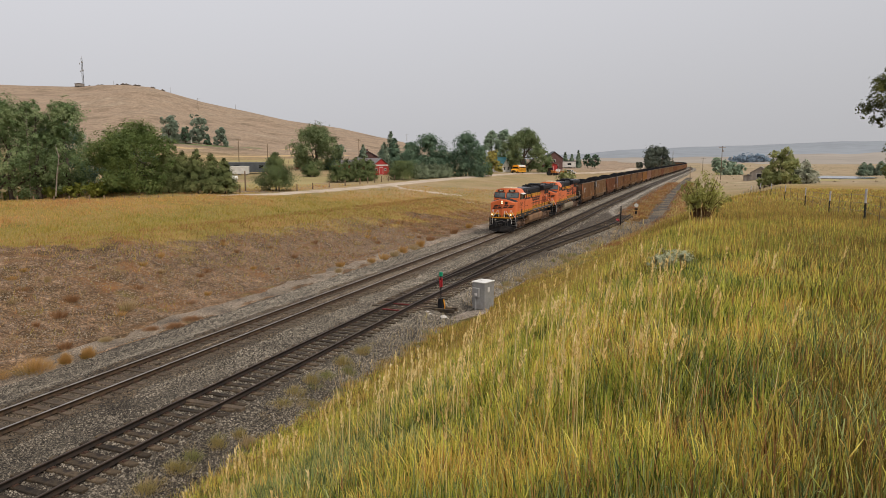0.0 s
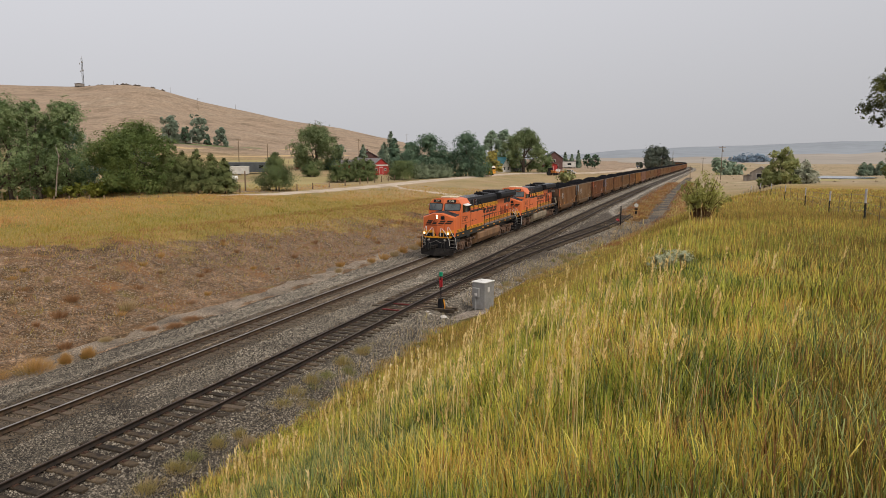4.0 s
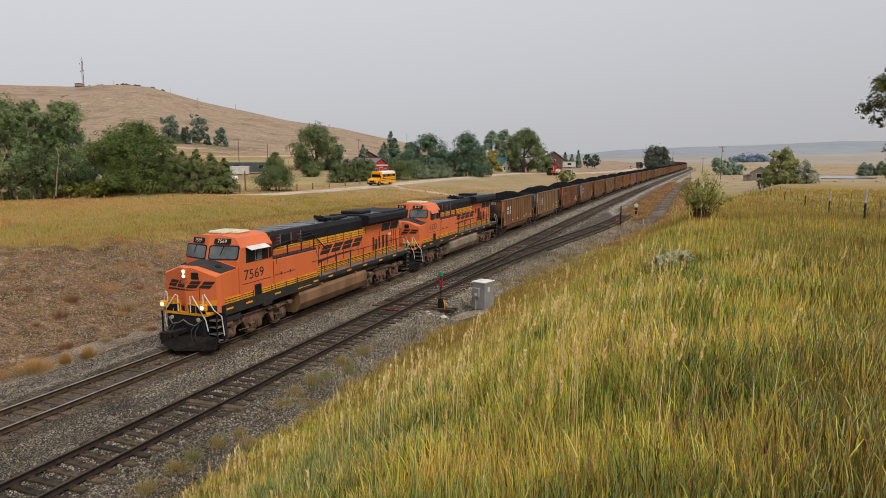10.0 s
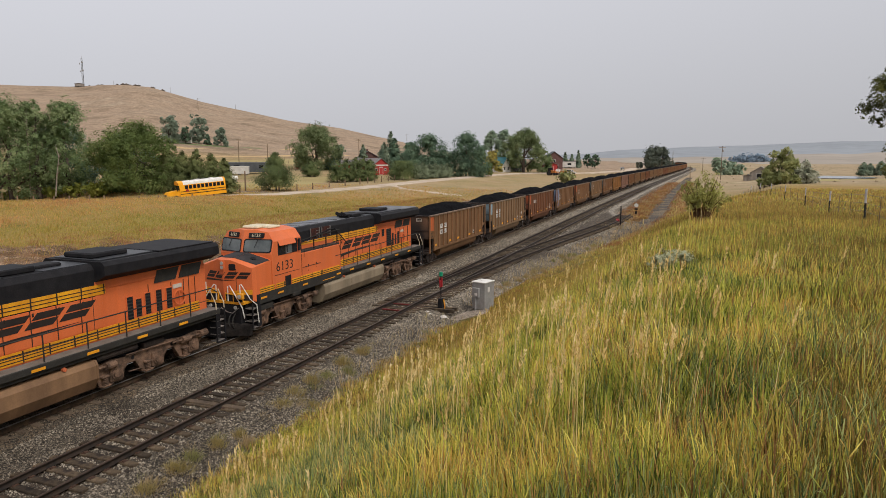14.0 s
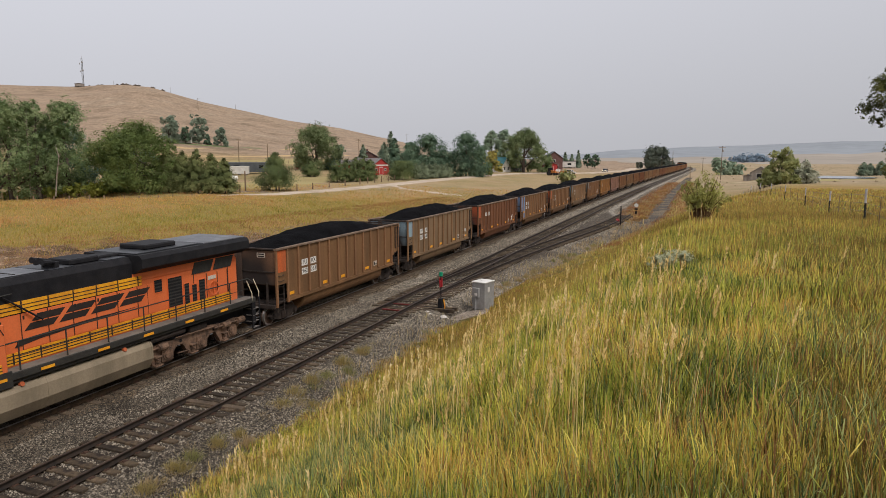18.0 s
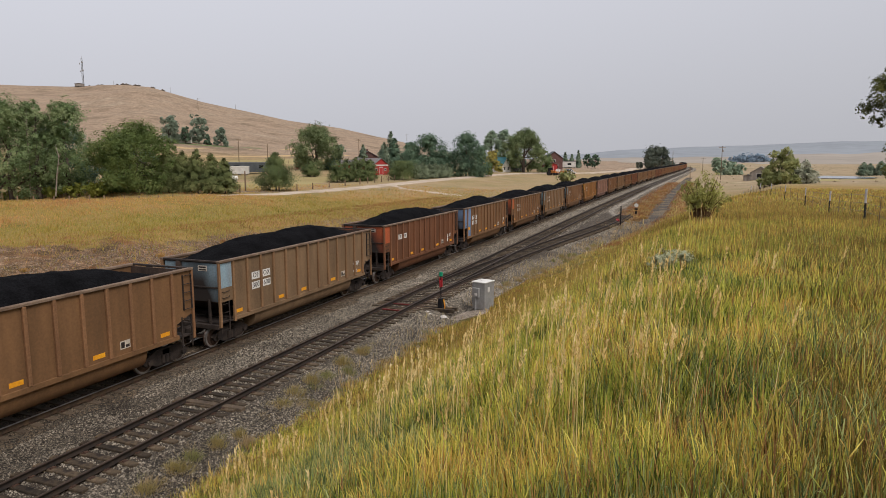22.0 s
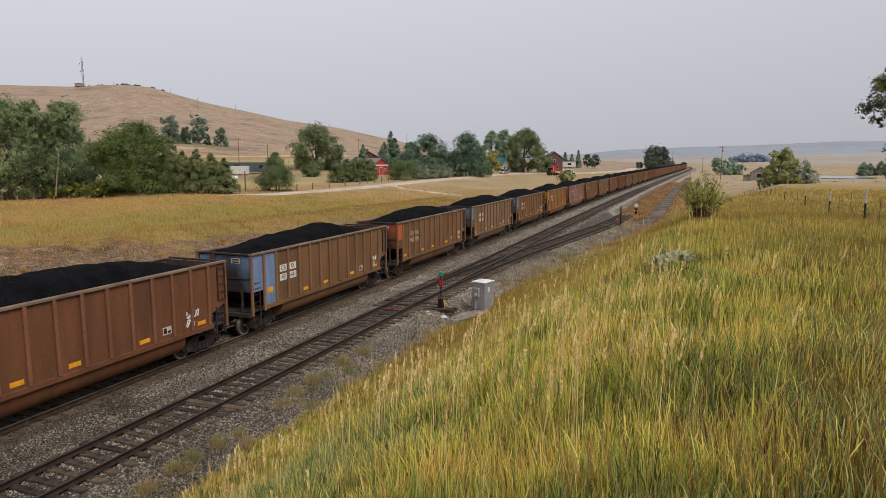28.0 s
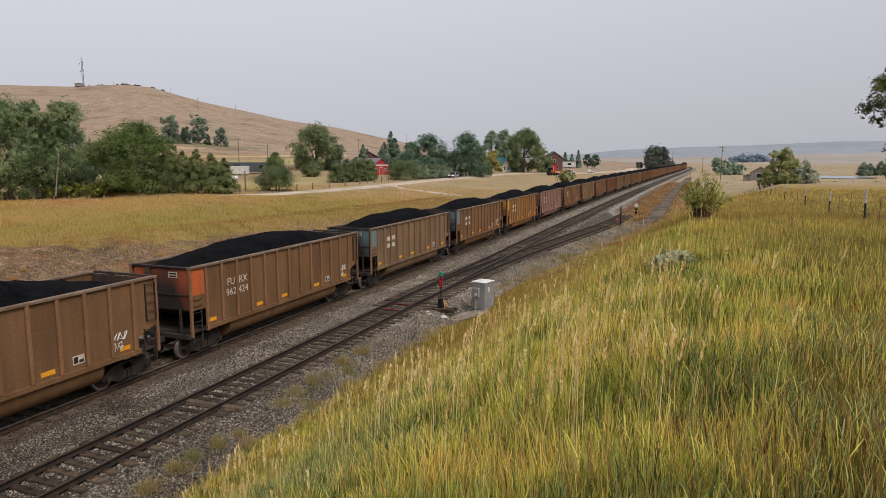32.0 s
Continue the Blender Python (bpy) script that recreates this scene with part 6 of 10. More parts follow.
# ---- plants ----
MAT["bark"] = surf("bark", srgb(104, 92, 82), srgb(72, 62, 54), 2, 0.9, 0, 20, 0.3, 0.5, 15)
MAT["stem_brown"] = surf("brown_stem", srgb(120, 92, 66), srgb(84, 64, 48), 4, 0.9, 0, 30, 0.3, 0.3, 30)
MAT["dead_wood"] = surf("dead_wood", srgb(158, 146, 130), srgb(122, 112, 100), 3, 0.9, 0, 20, 0.2, 0.3)
MAT["leaf_cottonwood"] = leafy("cottonwood_leaves", [srgb(105, 123, 82), srgb(120, 139, 93), srgb(135, 150, 103), srgb(148, 159, 114)], through_light=0.42)
MAT["leaf_elm"] = leafy("elm_leaves", [srgb(91, 107, 59), srgb(103, 119, 66), srgb(115, 129, 73), srgb(129, 138, 82)], through_light=0.42)
# shifted to blue: haze before the farm trees is put into the colour
MAT["leaf_dark"] = leafy("dark_leaves", [srgb(83, 104, 84), srgb(98, 121, 98), srgb(114, 136, 109), srgb(130, 149, 122)], through_light=0.42)
MAT["leaf_juniper"] = leafy("juniper_foliage", [srgb(87, 97, 59), srgb(103, 111, 67), srgb(117, 123, 75), srgb(134, 133, 85)])
MAT["leaf_cedar"] = leafy("cedar_foliage", [srgb(80, 93, 57), srgb(94, 106, 64), srgb(105, 116, 70), srgb(118, 122, 76)])
MAT["leaf_spruce"] = leafy("spruce_needles", [srgb(97, 113, 97), srgb(114, 131, 109), srgb(137, 149, 125), srgb(154, 164, 139)], through_light=0.42)
# hill and lone trees: smoke haze is put into these lighter greys
MAT["leaf_hill"] = leafy("hazy_hill_leaves", [srgb(120, 135, 117), srgb(134, 148, 128), srgb(147, 161, 139), srgb(156, 167, 147)], through_light=0.42)
MAT["leaf_lone"] = leafy("hazy_lone_leaves", [srgb(86, 94, 84), srgb(104, 112, 98), srgb(122, 128, 112)], through_light=0.42)
MAT["leaf_sagebrush"] = leafy("grey_sage_leaves", [srgb(152, 155, 122), srgb(178, 180, 146), srgb(200, 200, 166), srgb(214, 210, 178)])
MAT["leaf_hedge"] = leafy("hedge_juniper_foliage", [srgb(113, 124, 99), srgb(126, 137, 109), srgb(138, 148, 118), srgb(150, 156, 127)], through_light=0.42)
MAT["leaf_great"] = leafy("grey_green_leaves", [srgb(96, 110, 73), srgb(113, 126, 84), srgb(128, 140, 98), srgb(142, 150, 109)], through_light=0.42)
# paler still, distance haze being part of the leaf colour
MAT["leaf_far"] = leafy("hazy_far_leaves", [srgb(129, 148, 124), srgb(144, 162, 136), srgb(157, 173, 147), srgb(168, 182, 157)], through_light=0.42)
MAT["leaf_yellow"] = leafy("yellowing_leaves", [srgb(122, 124, 68), srgb(150, 144, 76), srgb(178, 162, 84), srgb(146, 144, 84)])
MAT["leaf_willow"] = leafy("willow_leaves", [srgb(132, 137, 87), srgb(150, 152, 99), srgb(165, 166, 112), srgb(180, 176, 124)])
MAT["leaf_bush"] = leafy("olive_bush_leaves", [srgb(128, 132, 70), srgb(158, 158, 88), srgb(184, 180, 106), srgb(202, 194, 124)], through_light=0.42)
MAT["leaf_sage"] = leafy("sagebrush_leaves", [srgb(139, 144, 121), srgb(172, 174, 151), srgb(195, 195, 174), srgb(213, 209, 186)])
MAT["leaf_shrub"] = leafy("shrub_leaves", [srgb(102, 111, 46), srgb(132, 137, 60), srgb(158, 155, 77)])
# haze over the pond trees, put into their leaf colour
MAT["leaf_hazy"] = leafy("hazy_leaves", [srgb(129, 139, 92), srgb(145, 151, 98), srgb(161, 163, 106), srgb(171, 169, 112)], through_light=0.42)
MAT["leaf_near"] = leafy("near_tree_leaves", [srgb(76, 80, 46), srgb(108, 110, 62), srgb(144, 138, 78)], through_light=0.45)
MAT["weed_green"] = leafy("grey_green_weed", [srgb(122, 124, 74), srgb(148, 146, 92), srgb(172, 164, 108)])
MAT["weed_rust"] = leafy("rusty_weed", [srgb(138, 100, 70), srgb(158, 120, 84), srgb(174, 140, 100)])
MAT["weed_gold"] = leafy("golden_weed", [srgb(172, 134, 78), srgb(192, 152, 94), srgb(168, 136, 74), srgb(142, 120, 60)])
MAT["weed_tan"] = leafy("tan_weed", [srgb(132, 122, 72), srgb(160, 146, 92), srgb(186, 164, 114), srgb(152, 124, 84)])
MAT["weed_pale"] = leafy("pale_weed", [srgb(164, 142, 104), srgb(186, 164, 124), srgb(150, 140, 84)])
MAT["grass_blade"] = leafy("bank_grass", [srgb(72, 84, 37), srgb(120, 132, 52), srgb(172, 176, 74), srgb(212, 204, 94), srgb(238, 218, 110), srgb(230, 192, 101), srgb(190, 138, 80)], 0.4, 1.1, 0.58, 0.3)
MAT["grass_green"] = leafy("green_bank_grass", [srgb(69, 86, 55), srgb(103, 120, 74), srgb(141, 151, 94), srgb(178, 181, 111), srgb(204, 195, 124)], 0.4, 1.1, 0.35, 0.3)
MAT["grass_brown"] = leafy("wilting_bank_grass", [srgb(90, 86, 44), srgb(126, 116, 56), srgb(158, 138, 70), srgb(150, 114, 68), srgb(110, 86, 56)], 0.5, 0.9, 0.3, 0.2)
# shades lowered so that gaps between tall tufts look shaded
MAT["grass_under"] = leafy("short_grass", [srgb(66, 74, 30), srgb(91, 99, 42), srgb(118, 119, 55), srgb(131, 121, 64)], 0.5, 0.8, 0.4, 0.22)
MAT["grass_gold"] = leafy("dry_bank_grass", [srgb(98, 88, 46), srgb(150, 136, 66), srgb(190, 164, 84), srgb(204, 168, 92), srgb(170, 128, 78), srgb(122, 88, 64)], 0.55, 0.7, 0.3, 0.2)
MAT["grass_field"] = leafy("field_grass", [srgb(134, 120, 60), srgb(170, 150, 76), srgb(200, 168, 94), srgb(208, 162, 104), srgb(196, 144, 96), srgb(168, 122, 82)], 0.8, 0.12, 0.5)
MAT["grass_field_green"] = leafy("green_field_grass", [srgb(120, 118, 50), srgb(150, 142, 62), srgb(176, 162, 80), srgb(168, 142, 74), srgb(140, 116, 62)], 0.8, 0.14, 0.5)
MAT["grass_rust"] = leafy("rusty_grass", [srgb(112, 96, 52), srgb(150, 118, 74), srgb(168, 122, 84), srgb(150, 100, 68), srgb(172, 142, 100)], 0.8, 0.25, 0.5)
MAT["straw"] = leafy("seed_straw", [srgb(208, 178, 112), srgb(232, 204, 140), srgb(246, 226, 172)], 0.6, 1.0)


def leaves(rs, centres, normals, size, aspect=1.6, jitter=0.26):
    """Small pointed leaves, tilted at random about the outward direction."""
    n = len(centres)
    nr = normals + rs.normal(0, jitter, (n, 3))
    nr /= np.linalg.norm(nr, axis=1)[:, None] + 1e-9
    a = np.cross(nr, rs.normal(0, 1, (n, 3)))
    a /= np.linalg.norm(a, axis=1)[:, None] + 1e-9
    b = np.cross(nr, a)
    s = (size * rs.uniform(0.6, 1.4, n))[:, None]
    a, b = a * s * aspect / 2, b * s / 2
    V_ = np.stack([centres - a, centres - b * 0.9 + a * 0.4, centres + b * 0.9 + a * 0.4], 1)
    return V_.reshape(-1, 3), np.arange(3 * n).reshape(n, 3)


def lumpy(rs, lumps, count, size, fill=0.35, flat=1.0, top=0.35, each=26, spread=0.2):
    """Sprays of leaves over the outsides of many lumps (x, y, z, r)."""
    lumps = np.array(lumps)
    w = lumps[:, 3] ** 2
    m = max(40, count // each)
    k = rs.choice(len(lumps), m, p=w / w.sum())
    d = rs.normal(0, 1, (m, 3))
    d[:, 2] += top
    d /= np.linalg.norm(d, axis=1)[:, None]
    r = lumps[k, 3] * (1 - fill * rs.uniform(0, 1, m) ** 1.5) * (1 + np.clip(0.2 * rs.normal(0, 1, m), -0.3, 0.35))
    c = lumps[k, :3] + d * r[:, None] * np.array([1, 1, flat])
    j = rs.randint(0, m, count)
    o = rs.normal(0, 1, (count, 3))
    o -= 0.55 * d[j] * np.sum(o * d[j], axis=1)[:, None]
    c = c[j] + o * (lumps[k, 3][j] * spread * rs.uniform(0.5, 1.5, m)[j])[:, None]
    up = d[j] * 0.8 + np.array([0, 0, 0.35])
    return leaves(rs, c, up, size)


def broadleaf(name, label, x, y, h, w, leaf, seed, count=7000, size=0.3, base=0.22, lumps=44, z=None, shape="round", trunk_r=None, group="", haze=1.0, lean=0.0):
    """A tree: tapered trunk, limbs, a crown of many leaf clumps with gaps."""
    rs = np.random.RandomState(seed)
    t = thing(name, label, "tree", group, m=pose(x, y, float(ground(x, y)) - 0.1 if z is None else z))
    L_ = []
    for k in range(lumps):
        v = rs.uniform(0, 1)
        zz = h * (base + (0.93 - base) * v)
        prof = {"round": math.sin(math.pi * min(1, 0.16 + 0.84 * v) ** 0.85) ** 0.6, "tall": 0.55 + 0.45 * math.sin(math.pi * (0.1 + 0.8 * v)), "egg": (1.05 - v) ** 0.55}[shape]
        a, q = rs.uniform(0, 6.28), rs.uniform(0.05, 1) ** 0.4
        r = w * rs.uniform(0.09, 0.17) * (1 + max(0, 32 - lumps) / 30)
        rad = max(0, w / 2 * prof - r * 0.25) * q
        L_.append((rad * math.cos(a) + lean * zz, rad * math.sin(a), min(zz, h - r * 0.8), r))
    tr = trunk_r or h * 0.022
    s = Shape()
    n_t = 6
    pts = [(lean * h * 0.7 * k / n_t + rs.uniform(-0.02, 0.02) * h * (k > 0), rs.uniform(-0.02, 0.02) * h * (k > 0), h * 0.72 * k / n_t) for k in range(n_t + 1)]
    s.tube(pts, [tr * (1.25 - 0.95 * k / n_t) for k in range(n_t + 1)], 8)
    trunk = part("trunk", s, "bark", t)
    for k in range(8):
        j = L_[rs.randint(len(L_))]
        i = 1 + rs.randint(4)
        p0 = Vector(pts[i])
        p2 = Vector(j[:3])
        mid = p0.lerp(p2, 0.5) + Vector((0, 0, -0.04 * h))
        part("limb", Shape().tube([p0, mid, p2], [tr * 0.5, tr * 0.32, tr * 0.12], 6), "bark", trunk)
    V_, F_ = lumpy(rs, L_, int(count * 1.55), size * 1.0, 0.55)
    me = np_mesh("crown", V_, F_)
    part("crown", me, leaf, t)
    return t


def conifer(name, label, x, y, h, w, leaf, seed, count=4000, size=0.22, power=0.8, base=0.03, group="", z=None, cat="tree"):
    """A juniper, cedar or spruce: whorls of drooping sprays round a stem."""
    rs = np.random.RandomState(seed)
    t = thing(name, label, cat, group, m=pose(x, y, float(ground(x, y)) - 0.1 if z is None else z))
    part("trunk", Shape().tube([(0, 0, 0), (0.02 * h, 0, 0.5 * h), (0, 0, 0.95 * h)], [0.022 * h, 0.015 * h, 0.004 * h], 7), "bark", t)
    C_, D_ = [], []
    total = int(count * 1.25)
    for k in range(130):
        v = min(0.97, rs.beta(1.0, 1.35))
        a = rs.uniform(0, 6.28)
        reach = w / 2 * (1 - v) ** power * rs.uniform(0.72, 1.18) + 0.03 * w
        out_ = np.array([math.cos(a), math.sin(a), rs.uniform(0.1, 0.75)])
        m = max(6, int(total / 130 * (0.4 + 1.6 * (1 - v) ** 0.7) * 0.8))
        f = rs.uniform(0.25, 1, m) ** 0.6
        p = np.array([0, 0, h * (base + (0.95 - base) * v)]) + f[:, None] * reach * out_ * np.array([1, 1, 0.8])
        p = p + rs.normal(0, 1, (m, 3)) * (0.03 * w + 0.05 * reach) * np.array([1, 1, 0.9])
        C_.append(p)
        D_.append(np.repeat((out_ + np.array([0, 0, 0.5]))[None], m, 0))
    tip = rs.normal(0, 1, (int(total * 0.04), 3)) * np.array([0.035 * w, 0.035 * w, 0.035 * h]) + np.array([0, 0, 0.95 * h])
    C_.append(tip)
    D_.append(np.repeat([[0.2, 0.2, 1.0]], len(tip), 0))
    C_ = np.concatenate(C_)
    C_[:, 2] = np.clip(C_[:, 2], 0.06, h * 1.02)
    V_, F_ = leaves(rs, C_, np.concatenate(D_), size * 0.98, 1.9)
    part("crown", np_mesh("crown", V_, F_), leaf, t)
    return t


def shrub(name, label, x, y, h, w, leaf, seed, count=2500, size=0.12, stems=14, cat="bush", fill=0.8, group="", lo=0.15, stem_mat="bark", splay=0.04):
    rs = np.random.RandomState(seed)
    t = thing(name, label, cat, group, m=pose(x, y, float(ground(x, y)) - 0.03))
    L_ = []
    for k in range(stems):
        a, q = 6.28 * k / stems + rs.uniform(-0.3, 0.3), rs.uniform(0.1, 1) ** 0.6
        tip = (math.cos(a) * w / 2 * q, math.sin(a) * w / 2 * q, h * (1 - 0.45 * q * q) * rs.uniform(0.75, 1.0))
        part("stem", Shape().tube([(math.cos(a) * splay * q * w, math.sin(a) * splay * q * w, 0), (tip[0] * 0.5, tip[1] * 0.5, tip[2] * 0.6), tip], [0.012 * h, 0.008 * h, 0.003 * h], 5), stem_mat, t)
        for f_ in (lo + 0.25, 0.65, 0.9):
            L_.append((tip[0] * f_, tip[1] * f_, tip[2] * f_ ** 0.8, w * rs.uniform(0.08, 0.16)))
    V_, F_ = lumpy(rs, L_, int(count * 1.5), size * 0.95, fill)
    part("foliage", np_mesh("foliage", V_, F_), leaf, t)
    return t


# shelter belt on the far side of the road
COT = "tall cottonwood tree with grey-green leaves and bare inner limbs"
broadleaf("cottonwood_tree", COT, -87.0, 76.6, 17.4, 13.5, "leaf_cottonwood", 1, 17000, 0.24, 0.06, 78, shape="round", trunk_r=0.5)
broadleaf("cottonwood_tree", COT, -84.8, 79.6, 17.2, 9.0, "leaf_cottonwood", 2, 11000, 0.24, 0.1, 60, shape="egg", trunk_r=0.45)
broadleaf("cottonwood_tree", COT, -82.6, 83.6, 16.6, 12.4, "leaf_cottonwood", 3, 14000, 0.24, 0.05, 66, shape="egg")
broadleaf("cottonwood_tree", COT, -95, 72, 15, 13, "leaf_cottonwood", 4, 8000, 0.36, 0.06, 40, shape="round")
broadleaf("elm_tree", "dense round green elm tree in the farm shelter belt", -71.5, 88.5, 12.0, 15.5, "leaf_elm", 5, 25000, 0.25, 0.05, 60)
broadleaf("elm_tree", "dark green elm tree in the farm shelter belt", -79, 94, 11, 12, "leaf_dark", 6, 8000, 0.32, 0.02, 30)
broadleaf("elm_tree", "dark green elm tree in the farm shelter belt", -92, 90, 13, 13, "leaf_dark", 66, 8000, 0.34, 0.02, 30)
for k, (x, y, h, w) in enumerate(((-66.2, 90, 8.0, 5.6), (-63.2, 90.5, 7.4, 5.4), (-60.6, 91, 7.8, 5.2), (-57.9, 91.5, 7.0, 5.0), (-55.6, 92, 6.2, 4.4))):
    conifer("juniper_tree", "ragged olive-green juniper tree in a row", x, y, h, w, "leaf_juniper", 10 + k, 6500, 0.2, 0.72, 0.03, "junipers of the shelter belt")
for k, (x, y, h, w) in enumerate(((-79, 82, 2.4, 5), (-76, 84, 2.8, 5), (-88, 77.5, 2.0, 4), (-74.5, 82.5, 2.2, 4), (-82.5, 80.5, 2.2, 4), (-66.5, 87, 3.0, 4.5))):
    shrub("shrub", "low yellow-green shrub under the shelter belt", x, y, h, w, "leaf_shrub" if k < 5 else "leaf_elm", 20 + k, 1800, 0.28, 9)
dead = thing("dead_tree", "bare bleached dead tree among cottonwoods", "tree", m=pose(-79.4, 78.5, 2.0))
part("trunk", Shape().tube([(0, 0, 0), (0.5, 0.1, 3.5), (1.2, 0.2, 6.5), (2.4, 0.2, 8.0)], [0.12, 0.1, 0.07, 0.03], 7), "dead_wood", dead)
for p in (((0.5, 0.1, 3.5), (1.5, 0, 4.4)), ((0.9, 0.1, 5.2), (2.2, 0.2, 5.6)), ((1.2, 0.2, 6.5), (0.6, 0.2, 8.5))):
    part("limb", Shape().tube(p, [0.09, 0.03], 6), "dead_wood", dead)
snag = thing("dead_tree", "slim bare grey dead tree among cottonwoods", "tree", m=pose(-84.6, 77.9, 2.0))
part("trunk", Shape().tube([(0, 0, 0), (0.3, 0.1, 5), (0.1, 0.2, 10), (0.4, 0.2, 14.2)], [0.13, 0.1, 0.07, 0.03], 7), "dead_wood", snag)
for p in (((0.2, 0.1, 7), (2.0, 0, 7.9)), ((0.1, 0.1, 9), (-1.6, 0, 10.2)), ((0.2, 0.2, 11), (1.5, 0.2, 11.3)), ((0.2, 0.2, 12), (-1.0, 0.2, 13.3))):
    part("limb", Shape().tube(p, [0.07, 0.025], 6), "dead_wood", snag)
# farm trees by the road
conifer("cedar_tree", "dense dark green cedar beside the road", -53.6, 104, 7.3, 8.0, "leaf_cedar", 30, 9000, 0.2, 0.8, 0.02)
conifer("cedar_tree", "rounded dark green cedar beside the road", -80.4, 158, 4.4, 5.6, "leaf_cedar", 31, 5000, 0.2, 0.5, 0.02)
for k, (x, y, h, w) in enumerate(((-59.9, 137.5, 5.2, 4.6), (-58.8, 140, 5.6, 4.4), (-57.8, 143, 6.0, 4.4), (-57.5, 147, 6.3, 4.8), (-57.9, 151, 5.4, 4.2))):
    conifer("cedar_tree", "clipped olive-brown cedar in a row", x, y, h, w, "leaf_cedar", 35 + k, 4600, 0.18, 0.42, 0.0, "cedars by the red barn")
broadleaf("cottonwood_tree", "spreading green cottonwood behind the farm fence", -101, 194, 15.6, 18, "leaf_great", 40, 20000, 0.32, 0.02, 52, shape="round")
broadleaf("ash_tree", "small dark tree beside the farm sheds", -96, 200, 9, 7.5, "leaf_dark", 41, 3500, 0.5, 0.05, 18)
for k, (x, y, h, w, m_) in enumerate(((-90, 230, 14.5, 6.0, "leaf_spruce"), (-93, 213, 9, 4.5, "leaf_spruce"), (-86.5, 226, 12, 7, "leaf_dark"), (-96, 236, 9.5, 7, "leaf_dark"), (-84, 212, 10, 5, "leaf_spruce"))):
    conifer("spruce_tree", "dusky blue-green spruce behind the red barn", x, y, h, w, m_, 45 + k, 3200, 0.5, 0.7, 0.03)
for k, (x, y, h, w) in enumerate(((-58.6, 192, 12.6, 16.0), (-73.5, 212, 11.2, 8.0))):
    broadleaf("ash_tree", "dense dark green ash tree by the farmyard", x, y, h, w, "leaf_dark", 50 + k, 22000 if k == 0 else 7000, 0.28, 0.03, 64)
conifer("juniper_bush", "broad round olive juniper at the end of a hedge", -52.4, 158.5, 5.0, 8.4, "leaf_cedar", 59, 7500, 0.18, 0.36, 0.0, cat="bush")
for k in range(6):
    q = k / 5
    conifer("juniper_bush", "blue-green juniper in a hedge row", -51.3 + 1.9 * q, 165.5 + 19 * q, (4.3, 4.6, 4.2, 4.4, 4.1, 4.3)[k], 4.2, "leaf_hedge", 60 + k, 4200, 0.18, 0.55, 0.0, "juniper hedge along the road", cat="bush")
broadleaf("elm_tree", "large dark green elm beside the gravel road", -47.7, 197, 13.4, 14.6, "leaf_dark", 70, 18000, 0.3, 0.02, 60)
broadleaf("elm_tree", "olive green tree at the edge of the yard", -44.8, 203, 8, 7, "leaf_elm", 71, 4500, 0.4, 0.02, 22)
broadleaf("maple_tree", "yellowing maple tree by the white house", -53, 241, 9.5, 7.5, "leaf_yellow", 72, 4200, 0.5, 0.06, 22)
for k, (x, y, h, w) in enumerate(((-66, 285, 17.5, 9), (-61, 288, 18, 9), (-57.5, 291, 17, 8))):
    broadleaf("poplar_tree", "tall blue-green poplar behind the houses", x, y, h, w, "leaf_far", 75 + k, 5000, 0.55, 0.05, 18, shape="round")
broadleaf("cottonwood_tree", "great cottonwood with a pale forked trunk", -45.5, 262, 17.0, 19, "leaf_great", 80, 18000, 0.38, 0.1, 46, shape="round", trunk_r=0.6)
broadleaf("ash_tree", "dark tree behind the great cottonwood", -52.5, 272, 9, 9, "leaf_dark", 81, 3500, 0.55, 0.02, 20)
broadleaf("ash_tree", "dark tree beside the red house", -40.5, 275, 10, 8, "leaf_cottonwood", 82, 3500, 0.5, 0.02, 20)
for k, (x, y, h, w) in enumerate(((-49, 372, 9, 4), (-46, 376, 8, 4), (-43, 380, 10, 3.6), (-38, 384, 8, 6), (-34.5, 388, 8.5, 6.5))):
    (conifer if k < 3 else broadleaf)("spruce_tree" if k < 3 else "ash_tree", "small dusky tree near the white trailer", x, y, h, w, "leaf_spruce" if k < 3 else "leaf_dark", 85 + k, 1800, 0.7)
shrub("shrub", "round grey-green shrub in the field by the railway", -16.7, 203, 4.2, 6.0, "leaf_willow", 90, 3500, 0.34, 12, fill=0.6)
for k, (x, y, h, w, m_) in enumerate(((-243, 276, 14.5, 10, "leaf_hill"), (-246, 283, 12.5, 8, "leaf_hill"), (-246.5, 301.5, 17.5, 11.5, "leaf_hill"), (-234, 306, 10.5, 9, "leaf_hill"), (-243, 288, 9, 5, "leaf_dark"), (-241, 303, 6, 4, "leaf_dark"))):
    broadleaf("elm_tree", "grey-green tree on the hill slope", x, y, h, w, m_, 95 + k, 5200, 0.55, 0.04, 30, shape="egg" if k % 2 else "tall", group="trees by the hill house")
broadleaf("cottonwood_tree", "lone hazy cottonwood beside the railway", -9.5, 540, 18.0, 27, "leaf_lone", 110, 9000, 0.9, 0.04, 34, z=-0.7)
